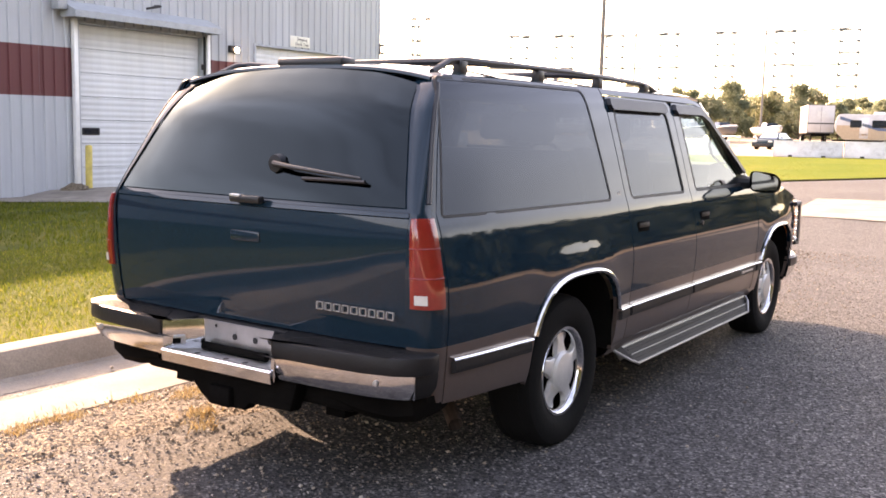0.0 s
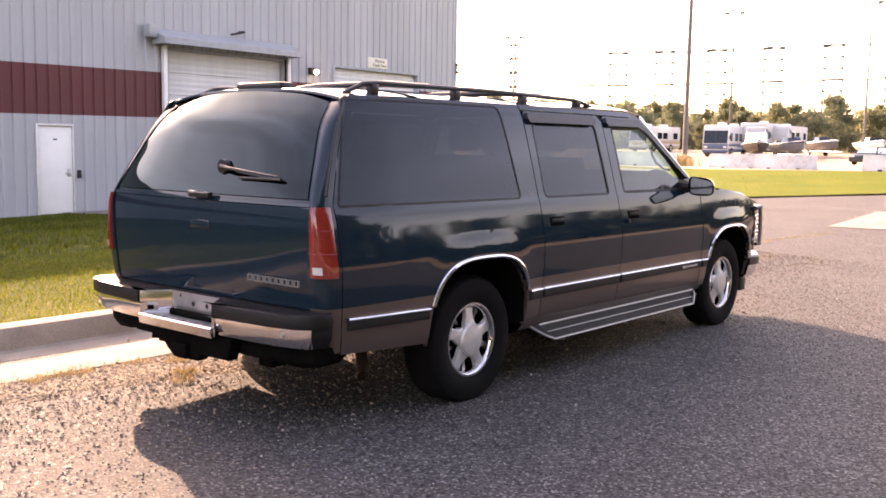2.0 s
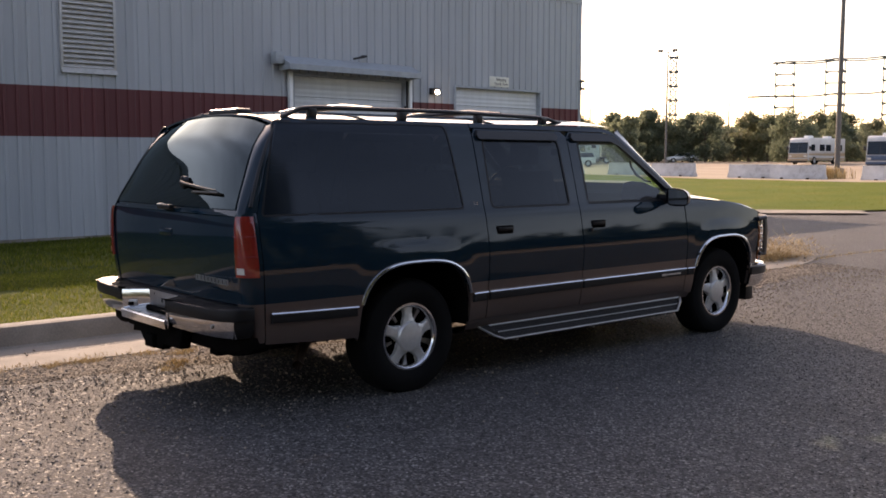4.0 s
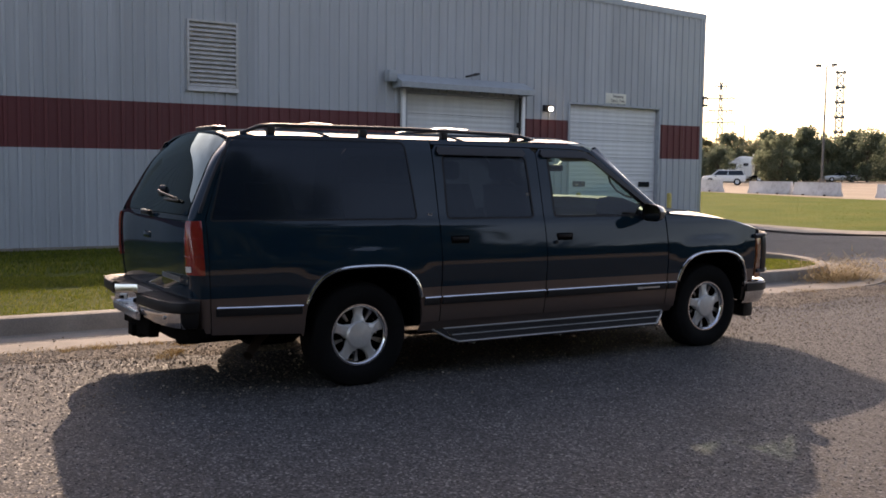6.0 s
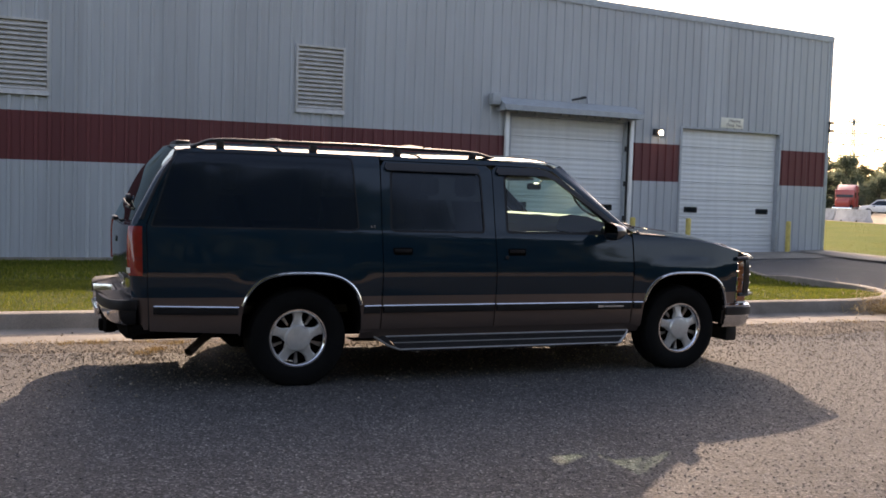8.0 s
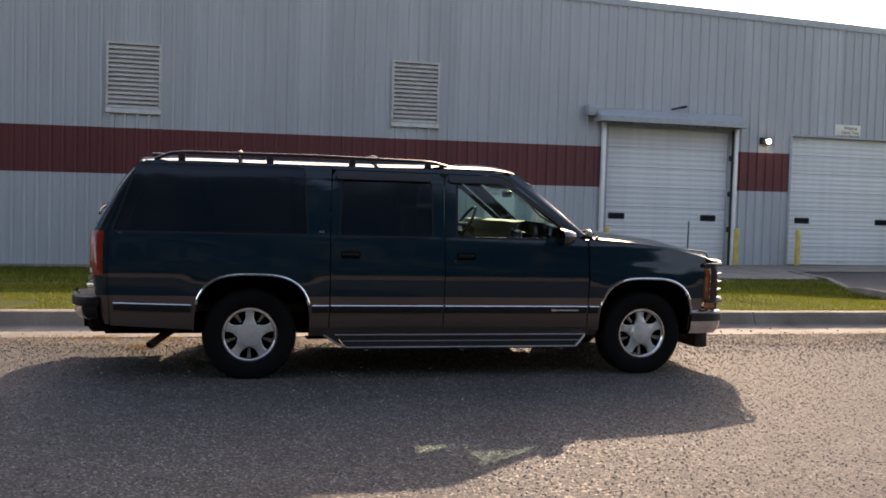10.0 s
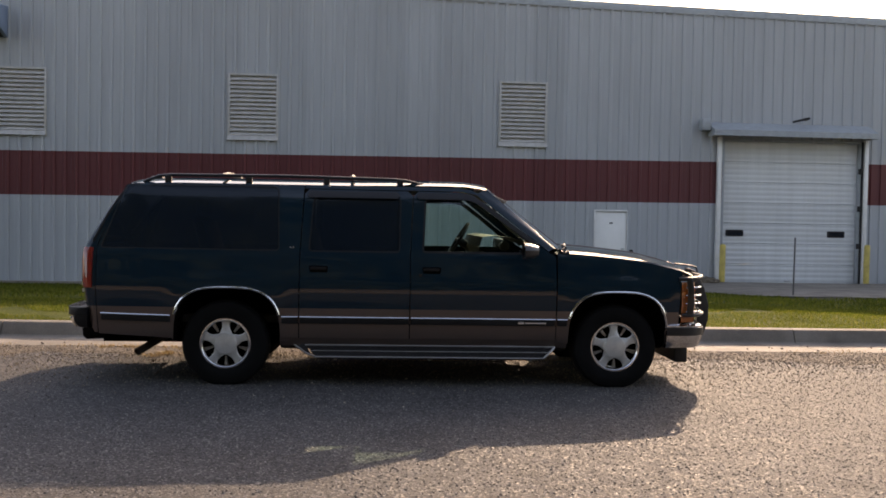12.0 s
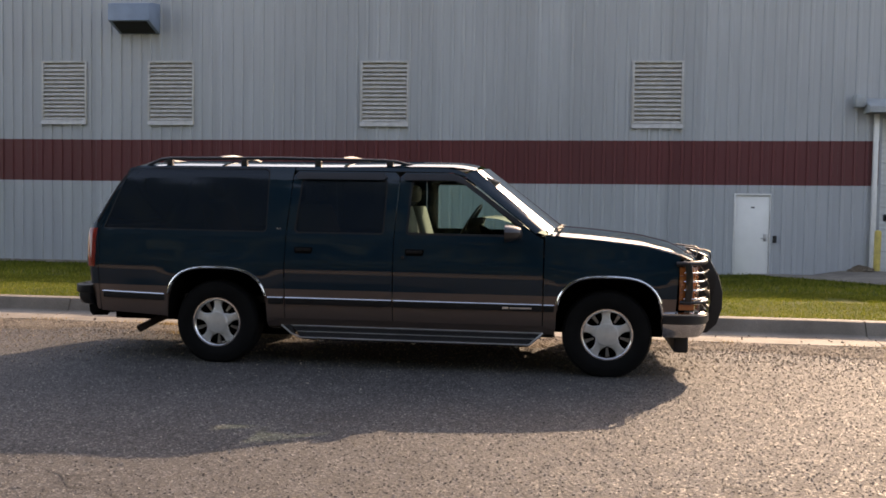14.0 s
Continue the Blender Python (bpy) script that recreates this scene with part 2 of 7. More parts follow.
M = {
    "paint": car_paint("two_tone_paint", 0.662), "green": car_paint("dark_green_paint", -1.0),
    "chrome": chrome("chrome"), "alloy": simple("machined_alloy", (0.72, 0.71, 0.68), 0.34, 0.4, vary=0.06, scale=30),
    "galv": chrome("galvanised_steel", 0.32, (0.5, 0.5, 0.5)),
    "tint": pane_glass("dark_tinted_glass", (0.045, 0.045, 0.048), 0.09, 1.38, 0.045), "tint_rear": pane_glass("coated_rear_glass", (0.02, 0.02, 0.022), 0.015, 1.40, 0.0, (0.74, 0.94, 1.0)), "glass": pane_glass("pale_green_glass", (0.68, 0.82, 0.76)),
    "rubber": simple("tyre_rubber", (0.008, 0.008, 0.008), 0.8, vary=0.3, bumps=0.2, spec=0.12),
    "trim": simple("black_trim", (0.014, 0.014, 0.016), 0.42, vary=0.25, bumps=0.05),
    "housing": simple("gloss_black_housing", (0.012, 0.012, 0.013), 0.3, vary=0.2, coat=0.7),
    "pad": simple("bumper_pad", (0.010, 0.010, 0.011), 0.5, vary=0.25, bumps=0.15, spec=0.3),
    "tread": simple("ribbed_tread_plastic", (0.019, 0.017, 0.016), 0.6, vary=0.25, spec=0.2),
    "edge": simple("dull_aluminium_edge", (0.42, 0.41, 0.40), 0.38, 0.7, vary=0.12),
    # near black, hardly any gloss: deep shade under and inside parts is in the colour
    "under": simple("shade_black", (0.006, 0.0055, 0.005), 0.9, vary=0.4, spec=0.02),
    "red_lens": simple("red_lens", (0.27, 0.016, 0.012), 0.2, vary=0.12, coat=1.0, scale=20),
    "clear_lens": simple("clear_lens", (0.62, 0.60, 0.56), 0.1, vary=0.1, coat=1.0, scale=30),
    "amber": simple("amber_lens", (0.42, 0.12, 0.03), 0.12, vary=0.1, coat=1.0),
    "badge": simple("badge_silver", (0.62, 0.63, 0.64), 0.3, 0.7, vary=0.06),
    "cloth": simple("grey_seat_cloth", (0.17, 0.16, 0.15), 0.95, vary=0.15, bumps=0.3),
    "dash": simple("dash_plastic", (0.10, 0.095, 0.09), 0.7, vary=0.15),
    "rust": simple("rusty_pipe", (0.055, 0.034, 0.024), 0.8, vary=0.4, scale=14),
    "asphalt": asphalt(),
    "concrete": patchy("old_concrete", [(0.3, (0.135, 0.115, 0.092)), (0.55, (0.225, 0.196, 0.162)), (0.75, (0.305, 0.272, 0.226))], 1.7, 70, 0.85, 0.35, 0.006, 0.5),
    "lawn": patchy("lawn_soil", [(0.3, (0.036, 0.052, 0.009)), (0.5, (0.066, 0.082, 0.013)), (0.7, (0.11, 0.108, 0.022))], 0.8, 45, 0.95, 0.8, 0.03, 0.7, 0.1),
    "field": patchy("dry_verge", [(0.3, (0.062, 0.096, 0.008)), (0.5, (0.086, 0.112, 0.011)), (0.72, (0.118, 0.124, 0.017))], 0.35, 22, 0.95, 0.4, 0.03, 0.35, 0.05),
    "lot": patchy("gravel_lot", [(0.3, (0.22, 0.16, 0.10)), (0.6, (0.33, 0.25, 0.17)), (0.8, (0.40, 0.33, 0.24))], 0.12, 9, 0.95, 0.4, 0.02),
    "dirt": grit(),
    "siding": siding("grey_siding", (0.42, 0.445, 0.465), (0.33, 0.34, 0.345)),
    "stripe": siding("maroon_siding", (0.14, 0.034, 0.036), (0.11, 0.045, 0.044)),
    "door_white": siding("white_steel_door", (0.66, 0.68, 0.68), (0.5, 0.5, 0.48)),
    "trim_grey": simple("grey_flashing", (0.33, 0.36, 0.38), 0.5, vary=0.12),
    "hood_blue": simple("blue_grey_hood_paint", (0.20, 0.27, 0.37), 0.5, vary=0.12, scale=2.0),
    "louvre": simple("louvre_grey", (0.47, 0.46, 0.44), 0.5, vary=0.15),
    "dark": simple("dark_gap", (0.02, 0.02, 0.02), 0.9, vary=0.3),
    "yellow": simple("bollard_yellow", (0.55, 0.42, 0.11), 0.6, vary=0.25, scale=8),
    "sign": simple("sign_cream", (0.72, 0.70, 0.60), 0.5, vary=0.06), "ink": simple("sign_ink", (0.05, 0.05, 0.05), 0.6, vary=0.1),
    "white": simple("white_gelcoat", (0.72, 0.72, 0.70), 0.35, vary=0.08, coat=0.4), "hull_grey": simple("grey_hull_gelcoat", (0.16, 0.16, 0.165), 0.4, vary=0.12, coat=0.3), "shell": simple("weathered_rv_shell", (0.50, 0.50, 0.49), 0.4, vary=0.1, scale=1.2, coat=0.3), "faded": simple("faded_white_panel", (0.42, 0.42, 0.42), 0.5, vary=0.1, scale=1.5),
    "door_paint": simple("white_door_enamel", (0.84, 0.84, 0.82), 0.4, vary=0.04, scale=2.0),
    "barrier": patchy("painted_concrete_barrier", [(0.3, (0.36, 0.34, 0.32)), (0.46, (0.58, 0.57, 0.56)), (0.7, (0.70, 0.69, 0.68))], 1.4, 30, 0.85, 0.2, 0.006, 0.35),
    "blue": simple("navy_stripe", (0.05, 0.09, 0.16), 0.4, vary=0.1), "tan": simple("tan_stripe", (0.36, 0.27, 0.18), 0.45, vary=0.1),
    "steel_pole": simple("weathered_pole", (0.12, 0.115, 0.11), 0.6, 0.2, vary=0.2),
    "cable_dark": simple("weathered_conductor", (0.11, 0.11, 0.115), 0.7, vary=0.1),
    "pylon": simple("pylon_steel", (0.20, 0.205, 0.21), 0.7, 0.0, vary=0.1),
    "red_paint": simple("red_cab_paint", (0.34, 0.03, 0.025), 0.35, vary=0.1, coat=0.5),
    "car_dark": simple("dark_teal_car_paint", (0.012, 0.030, 0.038), 0.5, 0.0, vary=0.1, coat=0.08, spec=0.2),
    "silver": simple("silver_car_paint", (0.45, 0.46, 0.47), 0.35, 0.5, vary=0.06, coat=1.0),
    "bark": simple("bark", (0.10, 0.075, 0.055), 0.95, vary=0.35, bumps=0.6, bump_scale=18),
    "leaf": random_tint("leaves", [(0, (0.115, 0.14, 0.09)), (0.5, (0.155, 0.18, 0.118)), (1, (0.20, 0.22, 0.15))], 0.6, 0.0, 0.72),
    # leaves set near black so the car mirrors a dark band
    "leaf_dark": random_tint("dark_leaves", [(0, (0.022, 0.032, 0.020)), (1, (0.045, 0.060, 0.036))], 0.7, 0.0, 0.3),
    "leaf_dry": random_tint("yellowing_leaves", [(0, (0.14, 0.155, 0.08)), (0.6, (0.19, 0.195, 0.11)), (1, (0.23, 0.21, 0.13))], 0.6, 0.0, 0.5),
    "blade": random_tint("grass_blades", [(0, (0.058, 0.090, 0.011)), (0.6, (0.122, 0.148, 0.020)), (0.9, (0.18, 0.185, 0.034)), (1, (0.26, 0.23, 0.07))], 0.6, 0.5, 0.62),
    "verge_blade": random_tint("verge_blades", [(0, (0.085, 0.115, 0.012)), (1, (0.125, 0.135, 0.020))], 0.6, 0.0, 0.8),
    "tint_mirror": chrome("mirror_silver", 0.03, (0.35, 0.36, 0.37)),
    "straw": random_tint("dry_stalks", [(0, (0.24, 0.16, 0.07)), (0.6, (0.40, 0.29, 0.14)), (1, (0.55, 0.44, 0.25))], 0.8, 0.0, 0.25),
    "stone": random_tint("loose_gravel", [(0, (0.10, 0.078, 0.060)), (0.5, (0.22, 0.178, 0.135)), (0.9, (0.36, 0.295, 0.23)), (1, (0.5, 0.44, 0.37))], 0.85),
    "chip": random_tint("asphalt_chippings", [(0, (0.046, 0.044, 0.043)), (0.5, (0.082, 0.077, 0.073)), (0.85, (0.14, 0.132, 0.124)), (1, (0.27, 0.25, 0.23))], 0.7),
    "lamp_glass": simple("lamp_lens", (0.75, 0.74, 0.70), 0.2, vary=0.05),
}
glow = bpy.data.materials.new("lit_lamp_lens")
glow.use_nodes = True
glow.node_tree.nodes["Principled BSDF"].inputs["Emission Color"].default_value = (1.0, 0.9, 0.72, 1)
glow.node_tree.nodes["Principled BSDF"].inputs["Emission Strength"].default_value = 14.0
M["glow"] = glow


# ---- geometry helpers ----
def mesh_of(name, bm, mats, angle=32):
    me = bpy.data.meshes.new(name)
    bm.to_mesh(me)
    bm.free()
    for m in (mats if isinstance(mats, (list, tuple)) else [mats]):
        me.materials.append(M[m])
    me.polygons.foreach_set("use_smooth", [True] * len(me.polygons))
    me.set_sharp_from_angle(angle=radians(angle))
    return me


def part(name, bm, mats, parent=None, label="", angle=32):
    """One mesh object, under its thing or part."""
    ob = new(name, mesh_of(name, bm, mats, angle))
    if parent is not None:
        ob.parent = parent
    return tagged(ob, label)


def thing(name, m, label, category, group="", kind=""):
    ob = new(name)
    ob.empty_display_size = 0.2
    ob.matrix_basis = m
    return tagged(ob, label, category, group, kind)


def solid(name, bm, mats, label, category="", kind="", group="", angle=32):
    return tagged(part(name, bm, mats, None, label, angle), "", category, group, kind)


def box(bm, x0, x1, y0, y1, z0, z1, bevel=0.0, segs=2, idx=0):
    v = [bm.verts.new((x, y, z)) for x in (x0, x1) for y in (y0, y1) for z in (z0, z1)]
    fs = [bm.faces.new([v[i] for i in q]) for q in ((0, 1, 3, 2), (4, 6, 7, 5), (0, 4, 5, 1), (2, 3, 7, 6), (0, 2, 6, 4), (1, 5, 7, 3))]
    for f in fs:
        f.material_index = idx
    if bevel:
        es = list({e for f in fs for e in f.edges})
        r = bmesh.ops.bevel(bm, geom=es, offset=bevel, segments=segs, profile=0.5, affect="EDGES")
        for f in r["faces"]:
            f.material_index = idx
    return v


def tube(bm, pts, r, seg=8, cap=True, idx=0, closed=False):
    """A round bar along the points; r may be a list."""
    pts = [Vector(p) for p in pts]
    rings, n = [], len(pts)
    up = Vector((0, 0, 1))
    for i, p in enumerate(pts):
        a = pts[(i - 1) % n] if (i > 0 or closed) else p
        b = pts[(i + 1) % n] if (i < n - 1 or closed) else p
        d = (b - a).normalized()
        s = d.cross(up)
        if s.length < 0.05:
            s = d.cross(Vector((1, 0, 0)))
        s.normalize()
        u = s.cross(d)
        rr = r[i] if isinstance(r, (list, tuple)) else r
        rings.append([bm.verts.new(p + rr * (math.cos(t) * s + math.sin(t) * u)) for t in (2 * math.pi * k / seg for k in range(seg))])
    pairs = list(zip(rings, rings[1:])) + ([(rings[-1], rings[0])] if closed else [])
    for A, B in pairs:
        for k in range(seg):
            f = bm.faces.new((A[k], A[(k + 1) % seg], B[(k + 1) % seg], B[k]))
            f.material_index = idx
    if cap and not closed:
        for ring, flip in ((rings[0], False), (rings[-1], True)):
            f = bm.faces.new(ring if flip else ring[::-1])
            f.material_index = idx


def lathe(bm, prof, m=Matrix(), seg=32, idx=0):
    """Turns (radius, height) about z, then places it by m."""
    rings = []
    for r, h in prof:
        if r < 1e-5:
            rings.append([bm.verts.new(m @ Vector((0, 0, h)))])
        else:
            rings.append([bm.verts.new(m @ Vector((r * math.cos(2 * math.pi * k / seg), r * math.sin(2 * math.pi * k / seg), h))) for k in range(seg)])
    for A, B in zip(rings, rings[1:]):
        for k in range(seg):
            q = [A[k % len(A)], A[(k + 1) % len(A)], B[(k + 1) % len(B)], B[k % len(B)]]
            q = list(dict.fromkeys(q))
            if len(q) > 2:
                f = bm.faces.new(q)
                f.material_index = idx


def loft(bm, rows, idx=0, close=False):
    """Skins rows of points."""
    vs = [[bm.verts.new(p) for p in row] for row in rows]
    for A, B in zip(vs, vs[1:]):
        n = len(A)
        for k in range(n if close else n - 1):
            f = bm.faces.new((A[k], A[(k + 1) % n], B[(k + 1) % n], B[k]))
            f.material_index = idx
    return vs


def prism(bm, outline, axis, lo, hi, bevel=0.0, idx=0):
    """A flat outline, drawn across two axes, made thick along the third."""
    put = {"x": lambda p, t: (t, p[0], p[1]), "y": lambda p, t: (p[0], t, p[1]), "z": lambda p, t: (p[0], p[1], t)}[axis]
    A, B = [bm.verts.new(put(p, lo)) for p in outline], [bm.verts.new(put(p, hi)) for p in outline]
    fs = [bm.faces.new(A), bm.faces.new(B[::-1])]
    n = len(A)
    fs += [bm.faces.new((A[k], B[k], B[(k + 1) % n], A[(k + 1) % n])) for k in range(n)]
    bmesh.ops.recalc_face_normals(bm, faces=fs)
    for f in fs:
        f.material_index = idx
    if bevel:
        es = [e for e in {e for f in fs[:2] for e in f.edges}]
        r = bmesh.ops.bevel(bm, geom=es, offset=bevel, segments=2, profile=0.5, affect="EDGES")
        for f in r["faces"]:
            f.material_index = idx


def lerp_table(t, x):
    if x <= t[0][0]:
        return t[0][1]
    for (a, b), (c, d) in zip(t, t[1:]):
        if x <= c:
            return b + (d - b) * (x - a) / (c - a)
    return t[-1][1]


def smooth_table(t, x):
    if x <= t[0][0]:
        return t[0][1]
    for i in range(len(t) - 1):
        (a, b), (c, d) = t[i], t[i + 1]
        if x <= c:
            m0 = (d - t[i - 1][1]) / (c - t[i - 1][0]) if i else (d - b) / (c - a)
            m1 = (t[i + 2][1] - b) / (t[i + 2][0] - a) if i + 2 < len(t) else (d - b) / (c - a)
            h, u = c - a, (x - a) / (c - a)
            return (2 * u**3 - 3 * u**2 + 1) * b + (u**3 - 2 * u**2 + u) * h * m0 + (3 * u**2 - 2 * u**3) * d + (u**3 - u**2) * h * m1
    return t[-1][1]


def ease(u):
    u = min(1.0, max(0.0, u))
    return u * u * (3 - 2 * u)


def rounded(pts, r, n=5):
    """A closed outline with its corners rounded."""
    out, k = [], len(pts)
    for i in range(k):
        p, a, b = Vector(pts[i]), Vector(pts[i - 1]), Vector(pts[(i + 1) % k])
        rr = r[i] if isinstance(r, (list, tuple)) else r
        rr = min(rr, (a - p).length * 0.48, (b - p).length * 0.48)
        s, e = p + (a - p).normalized() * rr, p + (b - p).normalized() * rr
        for j in range(n + 1):
            u = j / n
            out.append(tuple((1 - u) ** 2 * s + 2 * u * (1 - u) * p + u * u * e))
    return out


def fill(outline, cuts_a, cuts_b, place, holes=()):
    """A flat outline with holes, cut into a net along two sets of lines and then bent into place."""
    bm = bmesh.new()
    edges = []
    for loop in (outline, *holes):
        vs = [bm.verts.new((p[0], p[1], 0)) for p in loop]
        edges += [bm.edges.new((vs[i], vs[(i + 1) % len(vs)])) for i in range(len(vs))]
    bmesh.ops.triangle_fill(bm, edges=edges, use_beauty=True, normal=(0, 0, 1))
    for no, cuts in (((1, 0, 0), cuts_a), ((0, 1, 0), cuts_b)):
        for c in cuts:
            co = (c, 0, 0) if no[0] else (0, c, 0)
            bmesh.ops.bisect_plane(bm, geom=bm.verts[:] + bm.edges[:] + bm.faces[:], plane_co=co, plane_no=no, dist=1e-5)
    for v in bm.verts:
        v.co = place(v.co.x, v.co.y)
    bm.normal_update()
    return bm


def steps(a, b, d):
    n = max(1, int(round((b - a) / d)))
    return [a + (b - a) * i / n for i in range(1, n)]


# ---- ground ----
def kerb_x(y):
    return -4.93 + 0.024 * (y - 5.5)


def ground_z(x, y):
    s = min(1.0, max(0.0, (-5.0 - x) / 16.0))
    low = -0.66 + 0.38 * ease((y - 13.4) / 2.2)
    return low * s + 0.035 * ease((-2.6 - x) / 1.2) + (0.78 - 0.32 * min(1.0, max(0.0, (x + 46) / 40))) * ease((y - 20) / 30) + 0.016 * min(43.0, max(0.0, y - 82))


def lawn_z(x, y):
    wall = -0.50 + 0.20 * ease((y - 8) / 10)
    u = min(1.0, max(0.0, (-5.1 - x) / 16.1))
    return 0.195 + (wall - 0.195) * u + 0.10 * ease(u / 0.12) * ease((0.9 - u) / 0.6) * ease((14.8 - y) / 4.0) - 0.05 * ease((y - 13.0) / 2.5) * ease(u / 0.15) + 0.012 * noise.noise((x * 0.8, y * 0.8, 0))


xs = [-2500, -900, -400, -200, -120, -80, -60, -45, -34, -26, -23, -21, -19, -16, -13, -10, -8, -6.5, -5.6, -5, -4.4, -3.9, -3.4, -3, -2.6, -1.5, 0, 3, 7, 12, 20, 35, 60, 120, 250, 600, 2500]
ys = [-2500, -600, -200, -80, -40, -20, -8, 0, 5, 9, 12, 13.4, 14, 14.5, 15, 15.6, 17, 19] + list(range(20, 51)) + [60, 70, 82, 90, 100, 110, 118, 125, 150, 200, 400, 900, 2500]
bm = bmesh.new()
loft(bm, [[(x, y, ground_z(x, y)) for x in xs] for y in ys])
for f in bm.faces:
    c = f.calc_center_median()
    f.material_index = 1 if (abs(c.x) > 60 or c.y > 80 or c.y < -60) else 0
solid("ground", bm, ["asphalt", "field"], "coarse grey chip-seal asphalt yard reaching to dry grass", "ground", "structure")

# pale dry ground across the yard, behind the walk: unseen, added for car reflections
bm = fill([(16, -70), (60, -90), (60, 110), (24, 70), (15, 20)], steps(15, 60, 6), steps(-90, 110, 8), lambda x, y: (x, y, ground_z(x, y) + 0.02))
solid("yard_east", bm, "lot", "pale dry gravel across the yard, unseen, added for the car to reflect", "yard", "structure")
# lawn edge: straight kerb, then a rounded nose back along the dock drive
edge = [(kerb_x(y), y) for y in np.arange(-42, 12.9, 1.0)]
CX, CY, CR = -7.25, 12.75, 2.5
edge = [p for p in edge if p[1] < CY] + [(CX + CR * math.cos(a), CY + CR * math.sin(a)) for a in np.linspace(0.02, math.pi / 2, 12)] + [(-8.2, 15.5), (-9.5, 16.1), (-11.7, 17.5), (-14, 18.9), (-17.4, 20.2)]


def along(path, a, b, d=0.5):
    """Points and sideways directions along a path, from length a to b."""
    seg = [0.0]
    for p, q in zip(path, path[1:]):
        seg.append(seg[-1] + math.dist(p, q))
    out = []
    n = max(1, int((b - a) / d))
    for i in range(n + 1):
        s = a + (b - a) * i / n
        k = max(j for j in range(len(path) - 1) if seg[j] <= s + 1e-9)
        u = (s - seg[k]) / max(1e-9, seg[k + 1] - seg[k])
        p, q = Vector(path[k]), Vector(path[k + 1])
        t = (q - p).normalized()
        out.append((p.lerp(q, u), Vector((t.y, -t.x))))
    return out, seg[-1]


KERB = [(-0.17, 0.05), (-0.165, 0.19), (-0.15, 0.205), (-0.04, 0.205), (-0.01, 0.195), (0.01, 0.165), (0.055, 0.06), (0.09, 0.045)]
PAN = [(0.092, 0.02), (0.094, 0.047), (0.3, 0.035), (0.82, 0.050), (0.84, 0.045), (0.845, -0.02)]
total = along(edge, 0, 1)[1]
kerb = thing("kerb", Matrix(), "weathered grey concrete kerb with dirty gutter pan", "kerb", kind="structure")
STEP, FIRST = 3.05, 1.04
cuts = [0.0] + [FIRST + STEP * i for i in range(40) if FIRST + STEP * i < total - 0.5] + [total]
for a, b in zip(cuts, cuts[1:]):
    for name, prof in (("kerb_stone", KERB), ("gutter_slab", PAN)):
        bm = bmesh.new()
        rows = []
        pts = along(edge, a + 0.006, b - 0.006, 0.4)[0]
        for p, s in pts:
            base = min(0.0, ground_z(p.x, p.y)) - 0.15 * ease((-8.0 - p.x) / 3.5) if p.y > 14 else 0
            wob = 0.006 * noise.noise((p.x * 1.3, p.y * 1.3, 4))
            rows.append([(p.x + s.x * (o + wob), p.y + s.y * (o + wob), z + wob + base) for o, z in prof])
        vs = loft(bm, rows)
        for r, flip in ((vs[0], 1), (vs[-1], 0)):
            bm.faces.new(r[::-1] if flip else r)
        part(name, bm, "concrete", kerb)

out = [(-21.3, -42.0)] + [(p.x - 0.16 * s.x, p.y - 0.16 * s.y) for p, s in along(edge, 0, total, 0.5)[0]] + [(-21.3, 17.0)]
bm = fill(out, steps(-21.3, -4.7, 0.9), steps(-42, 20.4, 1.0), lambda x, y: (x, y, lawn_z(x, y)))
solid("lawn", bm, "lawn", "mown green and yellowing lawn sloping to the building", "lawn", "structure")

near_edge = [(-21.2, 28.95), (-17, 27.6), (-13.5, 26.6), (-9.8, 27.6), (-5, 33.5), (0, 40.5), (30, 82)]
far_edge = [(60, 90), (0, 57), (-12, 51.5), (-20, 49.5), (-30, 49), (-46, 53), (-90, 63), (-90, 30), (-62, 29)]
bm = fill(near_edge + far_edge, [-21.0] + steps(-90, 60, 2.5), steps(26, 92, 1.5), lambda x, y: (x, y, ground_z(x, y) + 0.045 + 0.010 * noise.noise((x * 0.3, y * 0.3, 2))))
solid("verge", bm, "field", "wide verge of sunlit yellow-green dry grass", "verge", "structure")
bm = fill([(-21.2, 28.9), (-17, 27.55), (-13.5, 26.55), (-9.8, 27.55), (-9.0, 26.3), (-13.4, 24.6), (-17.0, 25.7), (-21.2, 27.6)], steps(-21, -10, 1), steps(25, 29, 0.8), lambda x, y: (x, y, ground_z(x, y) + 0.05))
solid("drive_edging", bm, "concrete", "pale concrete edging strip along the verge", "edging", "structure")
bm = fill([(-160, 66), (-90, 62), (-46, 52.6), (-30, 48.6), (-20, 49.1), (-12, 51.1), (0, 56.6), (60, 88), (60, 175), (-220, 175)], steps(-220, 60, 12), steps(48, 175, 8), lambda x, y: (x, y, ground_z(x, y) + 0.05 + 0.02 * noise.noise((x * 0.1, y * 0.1, 7))))
solid("gravel_lot", bm, "lot", "dusty tan gravel storage lot", "lot", "structure")
bm = fill([(-4.45, 18.85), (5.5, 21.2), (4.6, 28.0), (-4.95, 24.1)], steps(-5, 5.5, 0.8), steps(18, 28, 0.8), lambda x, y: (x, y, ground_z(x, y) + 0.014))
solid("concrete_slab", bm, "concrete", "pale concrete slab let into the asphalt", "slab", "structure")
